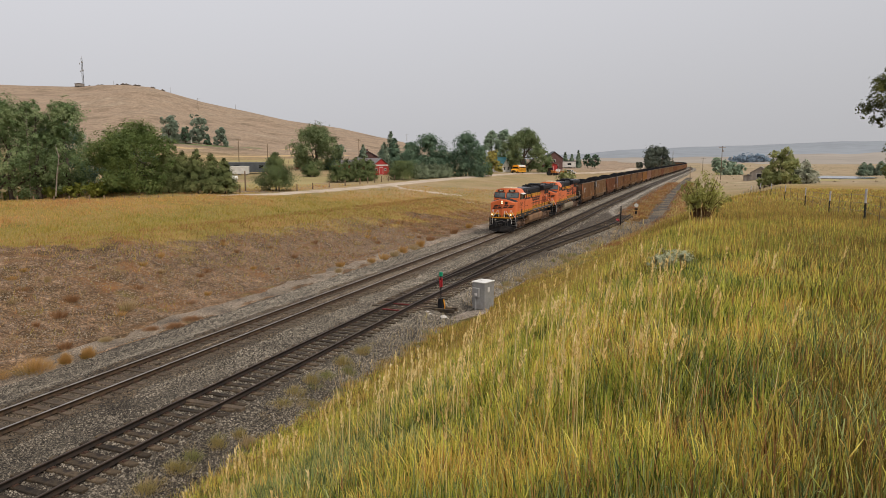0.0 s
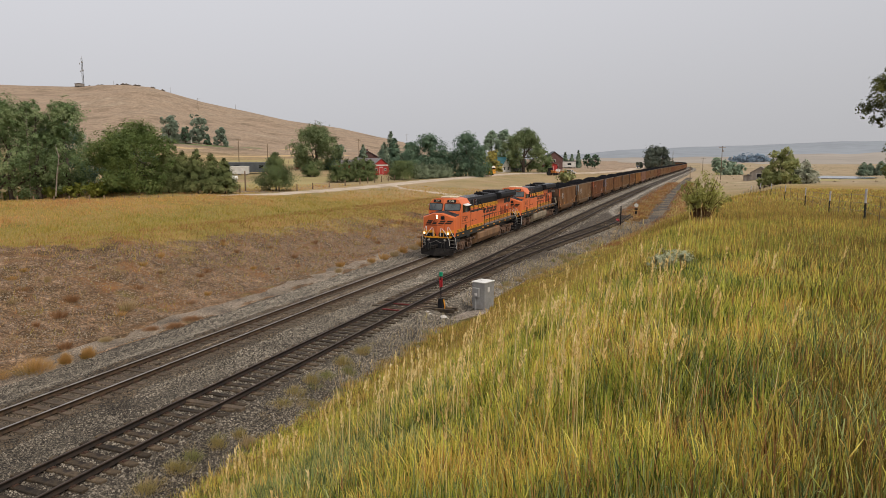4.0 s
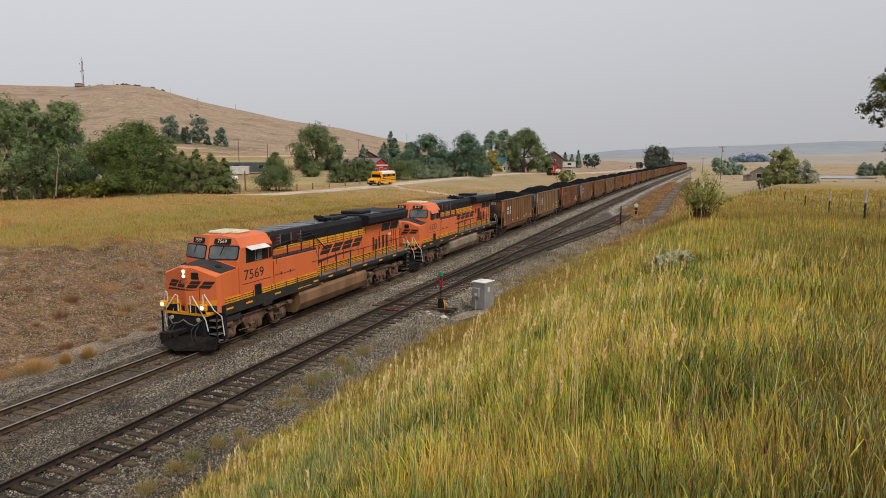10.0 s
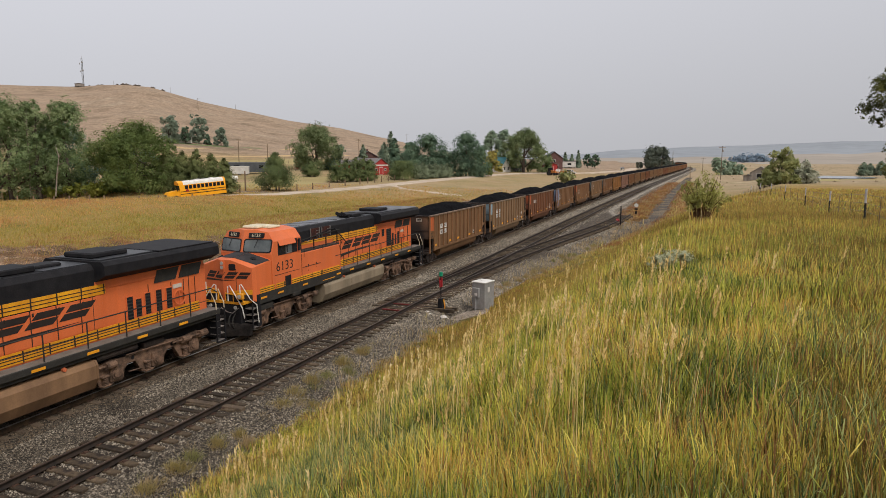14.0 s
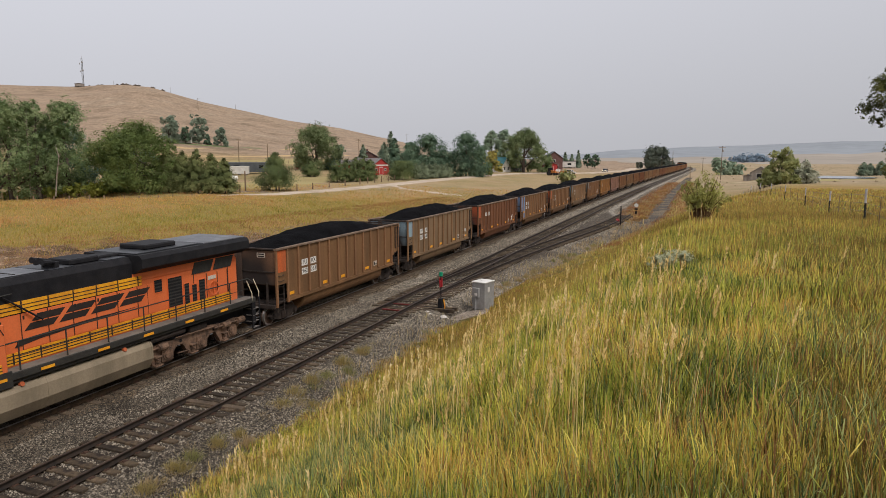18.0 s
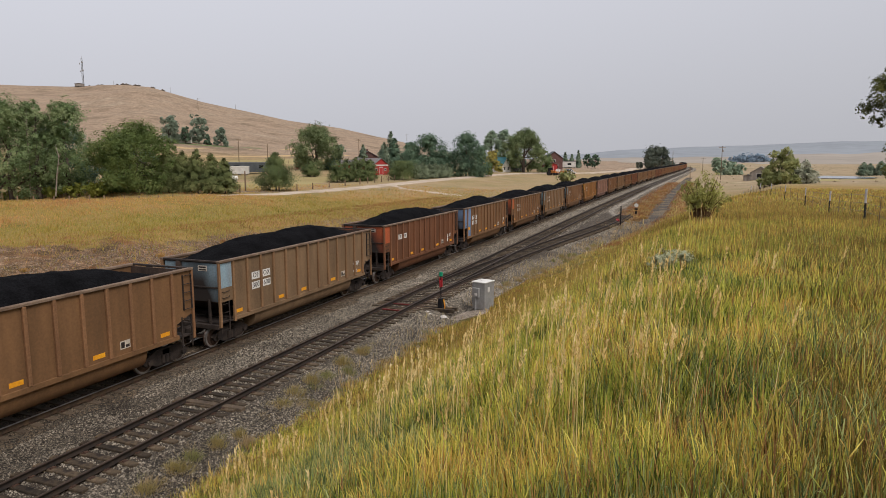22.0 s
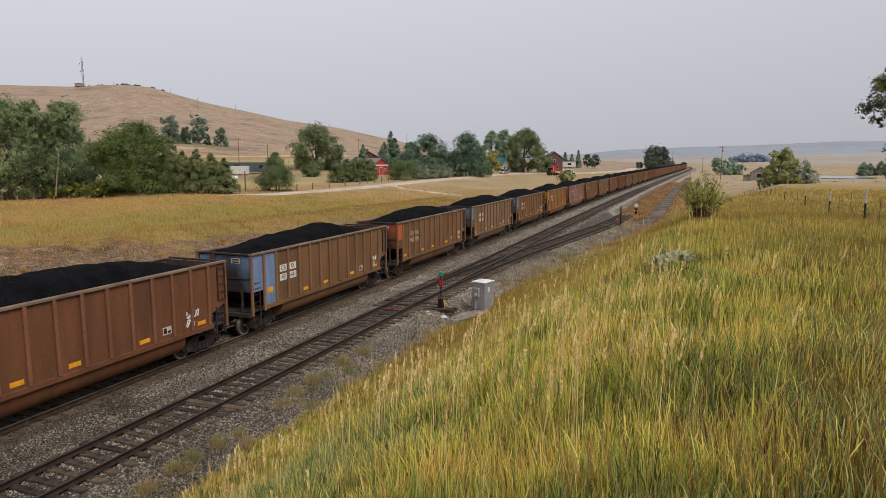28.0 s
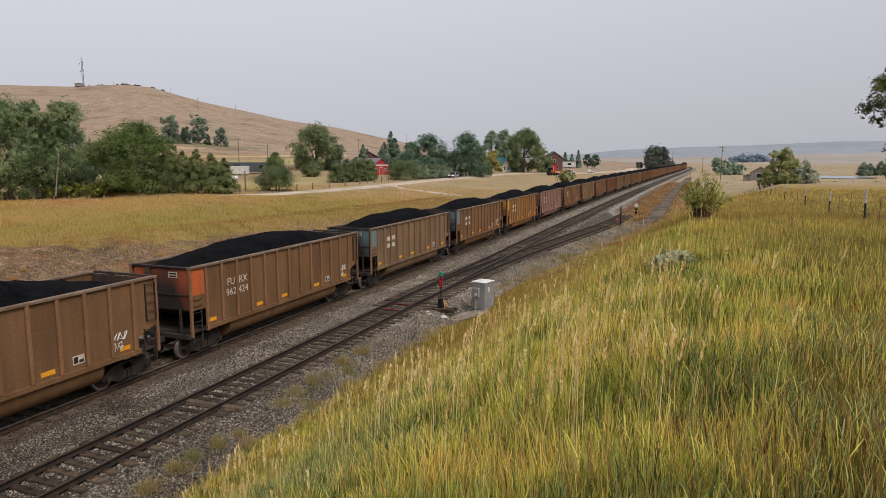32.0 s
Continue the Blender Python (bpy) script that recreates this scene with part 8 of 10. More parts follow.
for k, (x, y, h, w, m_) in enumerate(((-5.3, 18.6, 0.85, 1.9, "weed_gold"), (-5.9, 17.2, 0.6, 1.5, "weed_gold"), (-5.1, 19.9, 0.7, 0.6, "weed_gold"), (-4.9, 20.9, 0.72, 0.7, "weed_gold"), (-5.9, 25.6, 0.35, 1.0, "weed_rust"), (-5.3, 26.6, 0.35, 1.3, "weed_rust"),
        (-5.6, 28.2, 0.3, 1.2, "weed_rust"), (-6.4, 23.2, 0.35, 0.8, "weed_pale"), (-7.2, 21.6, 0.4, 0.9, "weed_rust"), (-9.5, 27.5, 0.7, 1.5, "weed_pale"), (-10.6, 24.0, 0.5, 1.1, "weed_rust"), (-12.0, 26.0, 0.5, 1.0, "weed_rust"),
        (-6.9, 47.0, 0.6, 1.0, "weed_gold"), (-5.6, 44.5, 0.5, 0.8, "weed_pale"), (-5.5, 50.0, 0.6, 1.1, "weed_gold"), (-5.3, 52.0, 0.7, 1.2, "weed_gold"), (-5.3, 54.2, 0.7, 1.2, "weed_pale"), (-5.5, 56.5, 0.8, 1.3, "weed_gold"), (-5.4, 58.8, 0.7, 1.2, "weed_pale"), (-5.6, 61.0, 0.9, 1.2, "weed_gold"),
        (-6.5, 66, 0.7, 1.2, "weed_rust"), (-6.3, 73, 0.9, 1.4, "weed_rust"), (-6.8, 80, 0.8, 1.2, "weed_gold"), (8.9, 88.0, 0.7, 2.2, "weed_rust"), (12.8, 96, 0.9, 2.4, "weed_rust"), (13.4, 101, 0.8, 2.2, "weed_gold"), (11.8, 93, 0.7, 2.0, "weed_gold"), (12.2, 109, 0.8, 2.4, "weed_rust"))):
    weed(x, y, h, w, m_, 200 + k, 900 if k < 8 else 260, slim=0.42 if k < 8 else 1.0, label="dry %s weed tuft beside the railway" % {"weed_gold": "golden", "weed_rust": "rusty", "weed_pale": "pale"}[m_])
rs = np.random.RandomState(57)
for k in range(60):
    s = rs.uniform(10, 70)
    xe = float(np.interp(s, EDGE_S, EDGE_U)) - 0.1 + rs.normal(0, 0.35)
    if math.hypot(xe - 8.9, (s - 34.4) * 0.7) < 2.6:
        continue
    weed(xe, s, rs.uniform(0.25, 0.65), rs.uniform(0.35, 0.9), ("weed_pale", "weed_tan", "weed_green")[rs.randint(3)], 300 + k, 200, "sparse pale weed at the edge of the ballast", slim=0.8)
for k in range(30):
    s = 8.6 + k * 0.62 + rs.uniform(-0.4, 0.4)
    weed(float(np.interp(s, EDGE_S, EDGE_U)) - 0.45 + rs.uniform(-0.45, 0.4), s, rs.uniform(0.35, 0.7), rs.uniform(0.5, 1.1), ("weed_tan", "weed_tan", "weed_pale", "weed_green")[k % 4], 520 + k, 420, "tan weed tuft at the foot of the bank", slim=0.8)
for k, (x, s, h, w, m_) in enumerate(((6.9, 12.2, 0.42, 0.8, "weed_tan"), (6.75, 13.4, 0.4, 0.7, "weed_tan"), (6.75, 14.1, 0.36, 0.8, "weed_green"), (6.85, 15.1, 0.45, 0.7, "weed_tan"), (6.95, 16.0, 0.4, 0.6, "weed_tan"),
        (6.75, 18.6, 0.4, 0.9, "weed_tan"), (6.6, 19.6, 0.42, 1.0, "weed_tan"), (6.5, 20.9, 0.45, 0.8, "weed_tan"), (6.7, 21.7, 0.4, 0.9, "weed_green"), (6.5, 23.3, 0.5, 0.9, "weed_tan"), (6.55, 25.0, 0.5, 0.8, "weed_tan"))):
    weed(x + 0.4, s, h * 1.25, w, m_, 560 + k, 300, "tan weed tuft standing in the ballast edge", z=float(np.interp(x + 0.4, bed_u, bed_z)), slim=0.6)
# thin stalks standing in the gravel beside the spur
n = 2600
c_s = np.repeat(rs.uniform(20, 92, 330), 8)[:n]
c_u = np.repeat(rs.uniform(0, 1, 330), 8)[:n]
x0_ = np.maximum(7.0, TRACK_2 + turnout(c_s) + 1.7)
sx = x0_ + c_u * (np.interp(c_s, EDGE_S, EDGE_U) + 1.2 - x0_) + rs.normal(0, 0.24, n) + line_x(c_s)
sy = c_s + rs.normal(0, 0.3, n)
ok = np.hypot(sx - 8.3, (sy - 34.4) * 0.7) > 1.7
sx, sy = sx[ok], sy[ok]
hh = 0.15 + 0.75 * rs.uniform(0, 1, len(sx)) ** 1.8
V_, F_ = blades(rs, sx, sy, np.maximum(ground(sx, sy), -0.72) + 0.02, hh, rs.uniform(0.008, 0.02, len(sx)) * (1 + sy / 60), hh * rs.uniform(0.05, 0.4, len(sx)), (0.05, 0))
me = np_mesh("gravel_stalks", V_, F_)
me.materials.append(MAT["weed_pale"])
tagged(new("gravel_stalks", me), "thin pale stalks growing in the gravel", "weeds", kind="stuff")
for k in range(60):
    u, s = -8 - 9 * rs.uniform(0, 1), rs.uniform(14, 75)
    weed(u, s, rs.uniform(0.2, 0.5), rs.uniform(0.5, 1.1), ("weed_rust", "weed_pale", "weed_rust", "weed_gold")[rs.randint(4)], 360 + k, 110, "dry weed on the pebbly cutting slope")
for k in range(60):
    s = 78 + 142 * rs.uniform(0, 1) ** 1.5
    weed(float(line_x(s)) + np.interp(s, [78, 90, 110, 220], [12.6, 14.6, 15.6, 14.5]) + rs.choice([-4.2, -2.6, 3.2]) + rs.uniform(-0.8, 0.8), s, rs.uniform(0.4, 0.9), rs.uniform(1.2, 2.6), ("weed_rust", "weed_pale", "weed_gold")[rs.randint(3)], 430 + k, 120, "dry weed on the verge of the service track")

# pebbles on the cutting
rs = np.random.RandomState(91)
N = 26000
ps_, pu = 10 + 60 * rs.uniform(0, 1, N) ** 1.2, -7.2 - 11 * rs.uniform(0, 1, N) ** 1.2
size = rs.uniform(0.018, 0.05, N) * (1 + ps_ / 90)
V_ = dome[None] * rs.uniform(0.6, 1.4, (N, 5, 1)) * size[:, None, None]
V_ += np.stack([pu, ps_, ground(pu, ps_) + size * 0.1], -1)[:, None]
me = np_mesh("slope_pebbles", V_.reshape(-1, 3), (df[None] + 5 * np.arange(N)[:, None, None]).reshape(-1, 3))
MAT["pebble"] = surf("slope_pebble", srgb(138, 122, 104), srgb(104, 89, 75), 0.8, 0.9, 0, 30, 0.2, 0.0, island=0.4)
me.materials.append(MAT["pebble"])
tagged(new("slope_pebbles", me), "pale reddish pebbles strewn over the cutting slope", "pebbles", kind="stuff")

# low brush scattered over the far land and the hill
rs = np.random.RandomState(73)
MAT["brush"] = leafy("dry_brush", [srgb(142, 126, 102), srgb(156, 138, 112), srgb(168, 150, 122), srgb(142, 134, 106)], through_light=0.42)
n, size = 450, 0.5
r = 220 + 580 * rs.uniform(0, 1, n) ** 0.8
a = np.radians(rs.uniform(-5, 14, n))
x, y = EYE[0] + r * np.sin(a), r * np.cos(a)
ok = x - line_x(y) > 22
x, y = x[ok], y[ok]
c = np.repeat(np.stack([x, y, ground(x, y) + 0.2], 1), 10, 0) + rs.normal(0, 1, (len(x) * 10, 3)) * np.repeat(size * rs.uniform(0.4, 1.3, len(x)), 10)[:, None] * np.array([0.8, 0.8, 0.3])
me = np_mesh("low_brush", *leaves(rs, c, np.tile([[0, 0, 1.0]], (len(c), 1)), size * 0.9))
me.materials.append(MAT["brush"])
tagged(new("low_brush", me), "low dry brush scattered over the flats beyond the fence", "brush", kind="stuff")

# ---- buildings ----
MAT["red_wall"] = surf("red_boards", srgb(176, 62, 58), srgb(152, 50, 48), 0.8, 0.8, 0, 10, 0.12, 0.1, streak=True)
MAT["white_wall"] = surf("white_siding", srgb(206, 202, 194), srgb(186, 182, 174), 0.8, 0.7, 0, 10, 0.06, 0.05)
MAT["grey_shingle"] = surf("grey_shingles", srgb(128, 122, 120), srgb(108, 102, 100), 1.2, 0.9, 0, 8, 0.15, 0.3, 12)
MAT["teal_roof"] = surf("teal_metal_roof", srgb(66, 124, 128), srgb(54, 106, 112), 0.8, 0.5, 0, 8, 0.08, 0.05)
MAT["dark_wall"] = surf("dark_grey_siding", srgb(88, 92, 94), srgb(72, 76, 78), 0.8, 0.7, 0, 10, 0.08, 0.05)
MAT["old_wood"] = surf("weathered_wood", srgb(150, 142, 133), srgb(120, 112, 104), 1.0, 0.9, 0, 14, 0.2, 0.3, streak=True)
MAT["post_wood"] = surf("post_wood", srgb(140, 118, 94), srgb(104, 86, 68), 2.0, 0.9, 0, 20, 0.2, 0.3, streak=True, rnd=0.25)
MAT["brown_wall"] = surf("brown_siding", srgb(110, 82, 76), srgb(92, 66, 62), 0.8, 0.8, 0, 10, 0.1, 0.05)
MAT["galv"] = surf("galvanised_steel", srgb(168, 168, 166), srgb(146, 146, 146), 1.5, 0.55, 0.3, 20, 0.1, 0.03, dust=srgb(128, 118, 104), dust_amt=0.3)
MAT["bus_yellow"] = surf("bus_yellow", srgb(242, 170, 28), srgb(230, 156, 24), 1.0, 0.4, 0, 10, 0.05, 0.0)
MAT["rubber"] = surf("tyre_rubber", (0.02, 0.02, 0.02), (0.035, 0.034, 0.033), 3, 0.85, 0, 20, 0.2, 0.1)
MAT["silver"] = surf("silver_car_paint", srgb(150, 152, 156), srgb(138, 140, 144), 1, 0.35, 0.3, 10, 0.03, 0)
MAT["lawn"] = surf("watered_lawn", srgb(92, 108, 66), srgb(110, 120, 76), 0.15, 0.95, 0, 3, 0.2, 0.2)
MAT["stubble"] = surf("mown_stubble", srgb(196, 168, 122), srgb(178, 148, 104), 0.08, 0.95, 0, 2, 0.15, 0.2)
MAT["pasture"] = surf("pasture", srgb(160, 146, 96), srgb(146, 130, 84), 0.06, 0.95, 0, 2, 0.15, 0.2)
MAT["water"] = surf("pond_water", srgb(150, 156, 160), srgb(140, 146, 150), 0.1, 0.12, 0, 2, 0.03, 0.05, 4)
MAT["signal_red"] = surf("red_enamel", srgb(170, 44, 50), srgb(140, 36, 42), 3, 0.45, 0, 20, 0.08, 0)
MAT["signal_green"] = surf("green_enamel", srgb(24, 140, 104), srgb(18, 116, 88), 3, 0.4, 0, 20, 0.08, 0)
MAT["machine_orange"] = surf("machine_orange", srgb(206, 128, 62), srgb(180, 108, 52), 1.5, 0.6, 0, 20, 0.1, 0)
MAT["sand"] = surf("fine_gravel", srgb(180, 165, 147), srgb(146, 132, 117), 1.0, 0.95, 0, 20, 0.2, 0.0, 30, pebbles=24.0)
MAT["rod_red"] = surf("worn_red_paint", srgb(112, 42, 38), srgb(76, 36, 32), 4, 0.7, 0, 20, 0.2, 0.1)
MAT["white_stone"] = surf("white_rock", srgb(216, 212, 206), srgb(184, 178, 170), 3, 0.9, 0, 20, 0.15, 0.3)


def gable(name, label, x, y, turn, w, l, wall, roof, wall_m, roof_m, windows=(), doors=(), eave=0.4, cat="house", chimney=False):
    """A gabled building: w across the gable, l along the ridge, which runs along its own y; windows: (side, along, up, width, height)."""
    t = thing(name, label, cat, m=pose(x, y, float(ground(x, y)) - 0.15, 0, 0, turn))
    h = w / 2
    part("wall", Shape().prism([(-h, 0), (h, 0), (h, wall), (0, wall + roof), (-h, wall)], -l / 2, l / 2), wall_m, t)
    for sx in (-1, 1):
        k = roof / h
        r = Shape().prism([(0, wall + roof + 0.14), (0, wall + roof + 0.02), (sx * (h + eave), wall - eave * k + 0.02), (sx * (h + eave), wall - eave * k + 0.14)], -l / 2 - eave, l / 2 + eave)
        part("roof", r, roof_m, t)
    for kind, items in (("window", windows), ("door", doors)):
        for side, a, b, ww, hh in items:
            f_, g_ = Shape(), Shape()
            if side in "xX":
                s = 1 if side == "x" else -1
                f_.box(*sorted((s * h, s * (h + 0.06))), a - ww / 2, a + ww / 2, b, b + hh)
                g_.box(*sorted((s * (h + 0.05), s * (h + 0.08))), a - ww / 2 + 0.1, a + ww / 2 - 0.1, b + 0.1, b + hh - 0.1)
            else:
                s = 1 if side == "y" else -1
                f_.box(a - ww / 2, a + ww / 2, *sorted((s * l / 2, s * (l / 2 + 0.06))), b, b + hh)
                g_.box(a - ww / 2 + 0.1, a + ww / 2 - 0.1, *sorted((s * (l / 2 + 0.05), s * (l / 2 + 0.08))), b + 0.1, b + hh - 0.1)
            fr = part(kind, f_, "white_wall" if wall_m != "white_wall" else "dark_wall", t)
            part("pane" if kind == "window" else "panel", g_, "dark_glass" if kind == "window" else wall_m, fr)
    if chimney:
        part("chimney", Shape().box(-0.4, 0.4, l * 0.15, l * 0.15 + 0.8, wall + roof * 0.6, wall + roof + 1.0, 0.03), "brown_wall", t)
    return t


# the red barn: its gable looks at the railway
gable("barn", "red board barn with a grey shingle roof", -77.2, 186.4, 68, 6.4, 12.5, 3.1, 1.9, "red_wall", "grey_shingle",
      windows=(("Y", -1.9, 1.2, 0.9, 0.8), ("Y", 1.7, 1.2, 0.9, 0.8)), doors=(("Y", 0.0, 0.1, 1.6, 2.2),), cat="barn")
barn_band = thing("barn_sign", "white weathered board across the barn gable", "sign", m=pose(-77.2, 186.4, float(ground(-77.2, 186.4)) - 0.15, 0, 0, 68))
part("board", Shape().box(-2.9, 2.9, -6.36, -6.3, 2.7, 3.15), "white_wall", barn_band)
gable("farmhouse", "low farmhouse with a broad grey shingle roof", -96, 222, 30, 11, 16, 3.6, 3.2, "brown_wall", "grey_shingle", windows=(("Y", -2, 1, 1.4, 1.2), ("x", 2, 1, 1.4, 1.2)), chimney=True)
gable("shed", "long low shed with a grey roof and red wall", -84.5, 190.5, 68, 6, 12, 2.8, 1.4, "red_wall", "grey_shingle", cat="shed")
gable("shed", "small red shed beside the fence", -112, 203, 30, 5, 8, 3.2, 1.6, "red_wall", "grey_shingle", doors=(("Y", 0, 0.1, 1.6, 2.2),), cat="shed")
gable("shed", "dark brown open shed by the trees", -93, 197, 30, 5, 6, 2.4, 1.0, "brown_wall", "dark_wall", cat="shed")
gable("house", "dark grey house behind the spruces", -82, 236, 20, 8, 10, 4.2, 2.6, "dark_wall", "grey_shingle", windows=(("Y", 0, 2, 1.4, 1.2),))
gable("house", "white house with a teal metal roof", -55.0, 258, 78, 7.5, 7.5, 3.0, 3.0, "white_wall", "teal_roof", windows=(("X", -1.6, 1.0, 0.9, 1.2), ("X", 1.8, 1.0, 0.9, 1.2), ("Y", -1.5, 1, 0.9, 1.2), ("Y", 1.5, 1, 0.9, 1.2)), doors=(("X", 0.1, 0.1, 0.9, 2.0),))
gable("house", "tall brown house with a gabled roof", -45, 318, 20, 8, 10, 6.2, 3.0, "brown_wall", "dark_wall", windows=(("Y", -1.6, 1.2, 1.2, 1.3), ("Y", 1.6, 1.2, 1.2, 1.3), ("Y", 0, 4.2, 1.2, 1.3)))
gable("shed", "low red shed in the yard", -44, 305, 25, 6, 8, 3.2, 0.9, "red_wall", "grey_shingle", doors=(("Y", 0, 0.1, 2.4, 2.4),), cat="shed")
gable("house", "pale house among trees on the hillside", -247, 292, 40, 7, 9, 3.2, 2.0, "white_wall", "grey_shingle", windows=(("Y", 0, 1.5, 1.5, 1.3),))
gable("derelict_barn", "grey weathered derelict barn near the pond", 44.9, 292, -8, 7.5, 9, 2.8, 2.4, "old_wood", "old_wood", windows=(("Y", -0.4, 0.8, 2.0, 1.8),), cat="barn")
gable("lean_to", "small dark lean-to beside the derelict barn", 40.0, 290.5, -8, 3.0, 4, 2.1, 0.5, "old_wood", "dark_wall", cat="shed")


def boxy(name, label, x, y, turn, w, l, h, wall_m, roof_m, cat, raised=0.5, windows=()):
    t = thing(name, label, cat, m=pose(x, y, float(ground(x, y)) - 0.05, 0, 0, turn))
    part("body", Shape().box(-w / 2, w / 2, -l / 2, l / 2, raised, raised + h, 0.05), wall_m, t)
    part("roof", Shape().box(-w / 2 - 0.1, w / 2 + 0.1, -l / 2 - 0.1, l / 2 + 0.1, raised + h, raised + h + 0.16, 0.04), roof_m, t)
    for a in (-l / 2 + 0.6, 0, l / 2 - 0.6):
        part("skid", Shape().box(-w / 2 + 0.2, w / 2 - 0.2, a - 0.15, a + 0.15, 0, raised), "old_wood", t)
    for a, b, ww, hh in windows:
        for s in (-1, 1):
            part("window", Shape().box(*sorted((s * w / 2, s * (w / 2 + 0.04))), a - ww / 2, a + ww / 2, b, b + hh), "dark_glass", t)
    return t


boxy("mobile_home", "dark grey mobile home with a flat roof", -103, 160, 118, 4, 13.5, 2.7, "dark_wall", "grey_roof", "mobile home", 0.5, [(-4, 1.6, 1.2, 0.9), (3, 1.6, 1.4, 0.9), (5.4, 1.6, 0.7, 1.2)])
boxy("storage_box", "white enclosed box trailer parked by the mobile home", -99.6, 151.5, 118, 2.4, 5.2, 2.0, "white_wall", "white", "trailer", 0.4)
boxy("mobile_home", "long white trailer home with dark windows", -51.5, 371, 100, 4, 17, 3.2, "white_wall", "grey_roof", "mobile home", 0.6, [(-5, 1.8, 2, 1.1), (0, 1.8, 2, 1.1), (5, 1.8, 2, 1.1)])
tankp = thing("propane_tank", "white cylindrical propane tank on legs", "tank", m=pose(-80.6, 125, float(ground(-80.6, 125)), 0, 0, 30))
part("shell", Shape().tube([(-1.25, 0, 0.95), (-1.1, 0, 0.95), (1.1, 0, 0.95), (1.25, 0, 0.95)], [0.3, 0.55, 0.55, 0.3], 14), "white", tankp, smooth=True)
for a in (-0.8, 0.8):
    part("leg", Shape().box(a - 0.06, a + 0.06, -0.4, 0.4, 0, 0.5), "galv", tankp)
part("dome", Shape().disc((0, 0, 1.45), (0, 0, 1), 0.2, 0.16, 10), "white", tankp)

# yard machines and parked cars
trac = thing("tractor", "orange loader tractor parked in the yard", "tractor", m=pose(-31.5, 252, float(ground(-31.5, 252)), 0, 0, 70))
part("body", Shape().box(-0.5, 0.5, -1.6, 1.4, 0.9, 1.8, 0.08), "machine_orange", trac)
part("cab", Shape().box(-0.7, 0.7, 0.2, 1.6, 1.5, 3.0, 0.08), "dark_glass", trac)
for sx, yy, r in ((-1, 1.1, 0.85), (1, 1.1, 0.85), (-1, -1.4, 0.55), (1, -1.4, 0.55)):
    part("wheel", Shape().disc((sx * 0.6, yy, r), (sx, 0, 0), r, 0.4, 14), "rubber", trac)
part("loader_arm", Shape().tube([(0.6, 0.3, 1.9), (0.6, -2.0, 1.7), (0.6, -2.9, 0.8)], 0.1, 6).tube([(-0.6, 0.3, 1.9), (-0.6, -2.0, 1.7), (-0.6, -2.9, 0.8)], 0.1, 6), "machine_orange", trac)
part("bucket", Shape().prism([(-2.8, 0.3), (-3.5, 0.3), (-3.3, 0.9), (-2.8, 1.0)], -1.1, 1.1, "x"), "grime", trac)
baler = thing("hay_baler", "orange farm baler standing in the yard", "machine", m=pose(-27.5, 254, float(ground(-27.5, 254)), 0, 0, 20))
part("body", Shape().box(-1.1, 1.1, -1.6, 1.6, 0.7, 2.2, 0.1), "machine_orange", baler)
for sx in (-1, 1):
    part("wheel", Shape().disc((sx * 1.1, 0.2, 0.6), (sx, 0, 0), 0.6, 0.3, 12), "rubber", baler)
part("drawbar", Shape().box(-0.1, 0.1, -3.2, -1.6, 0.6, 0.8), "machine_orange", baler)


def motor_car(name, label, paint, m, cat="car", tall=1.7, lit=False):
    """A car whose front looks along -y."""
    t = thing(name, label, cat, m=m)
    prof = [(-2.2, 0.42), (-2.25, 0.8), (-1.2, 0.98), (-0.55, tall - 0.05), (1.5, tall), (2.15, 1.0), (2.2, 0.42)]
    part("body", Shape().prism(prof, -0.88, 0.88, "x"), paint, t)
    for sx in (-1, 1):
        part("side_window", Shape().prism([(-0.85, 1.02), (-0.42, tall - 0.14), (1.4, tall - 0.12), (1.8, 1.04)], *sorted((sx * 0.87, sx * 0.9)), "x"), "dark_glass", t)
        for yy in (-1.4, 1.35):
            w = part("wheel", Shape().disc((sx * 0.72, yy, 0.33), (sx, 0, 0), 0.33, 0.2, 14), "rubber", t)
            part("rim", Shape().disc((sx * 0.91, yy, 0.33), (sx, 0, 0), 0.19, 0.02, 10), "galv", w)
        part("headlight", Shape().box(*sorted((sx * 0.5, sx * 0.85)), -2.27, -2.2, 0.62, 0.8), "ditchlight" if lit else "lamp_off", t)
        part("tail_light", Shape().box(*sorted((sx * 0.6, sx * 0.85)), 2.12, 2.2, 0.8, 1.0), "signal_red", t)
    part("windscreen", Shape().add([(-0.75, -1.17, 1.02), (0.75, -1.17, 1.02), (0.7, -0.58, tall - 0.08), (-0.7, -0.58, tall - 0.08)], [(0, 1, 2, 3)]), "dark_glass", t)
    part("bumper", Shape().box(-0.88, 0.88, -2.32, -2.2, 0.38, 0.6, 0.03), "black", t)
    return t


def lie(x, y, turn):
    return pose(x, y, float(ground(x, y)) + 0.06, 0, 0, turn)


motor_car("parked_car", "white pickup parked in the yard", "white", lie(-30, 283, 80), "car", 1.8)
motor_car("parked_car", "dark car parked beside the white house", "dark_wall", lie(-49, 268, 60), "car", 1.5)
suv = motor_car("suv", "silver sport utility car on the gravel road", "silver", lie(-44, 236, 0), "car", 1.75, True)
sedan = motor_car("sedan", "white sedan driving off along the road", "white", lie(-30, 290, 180), "car", 1.45)

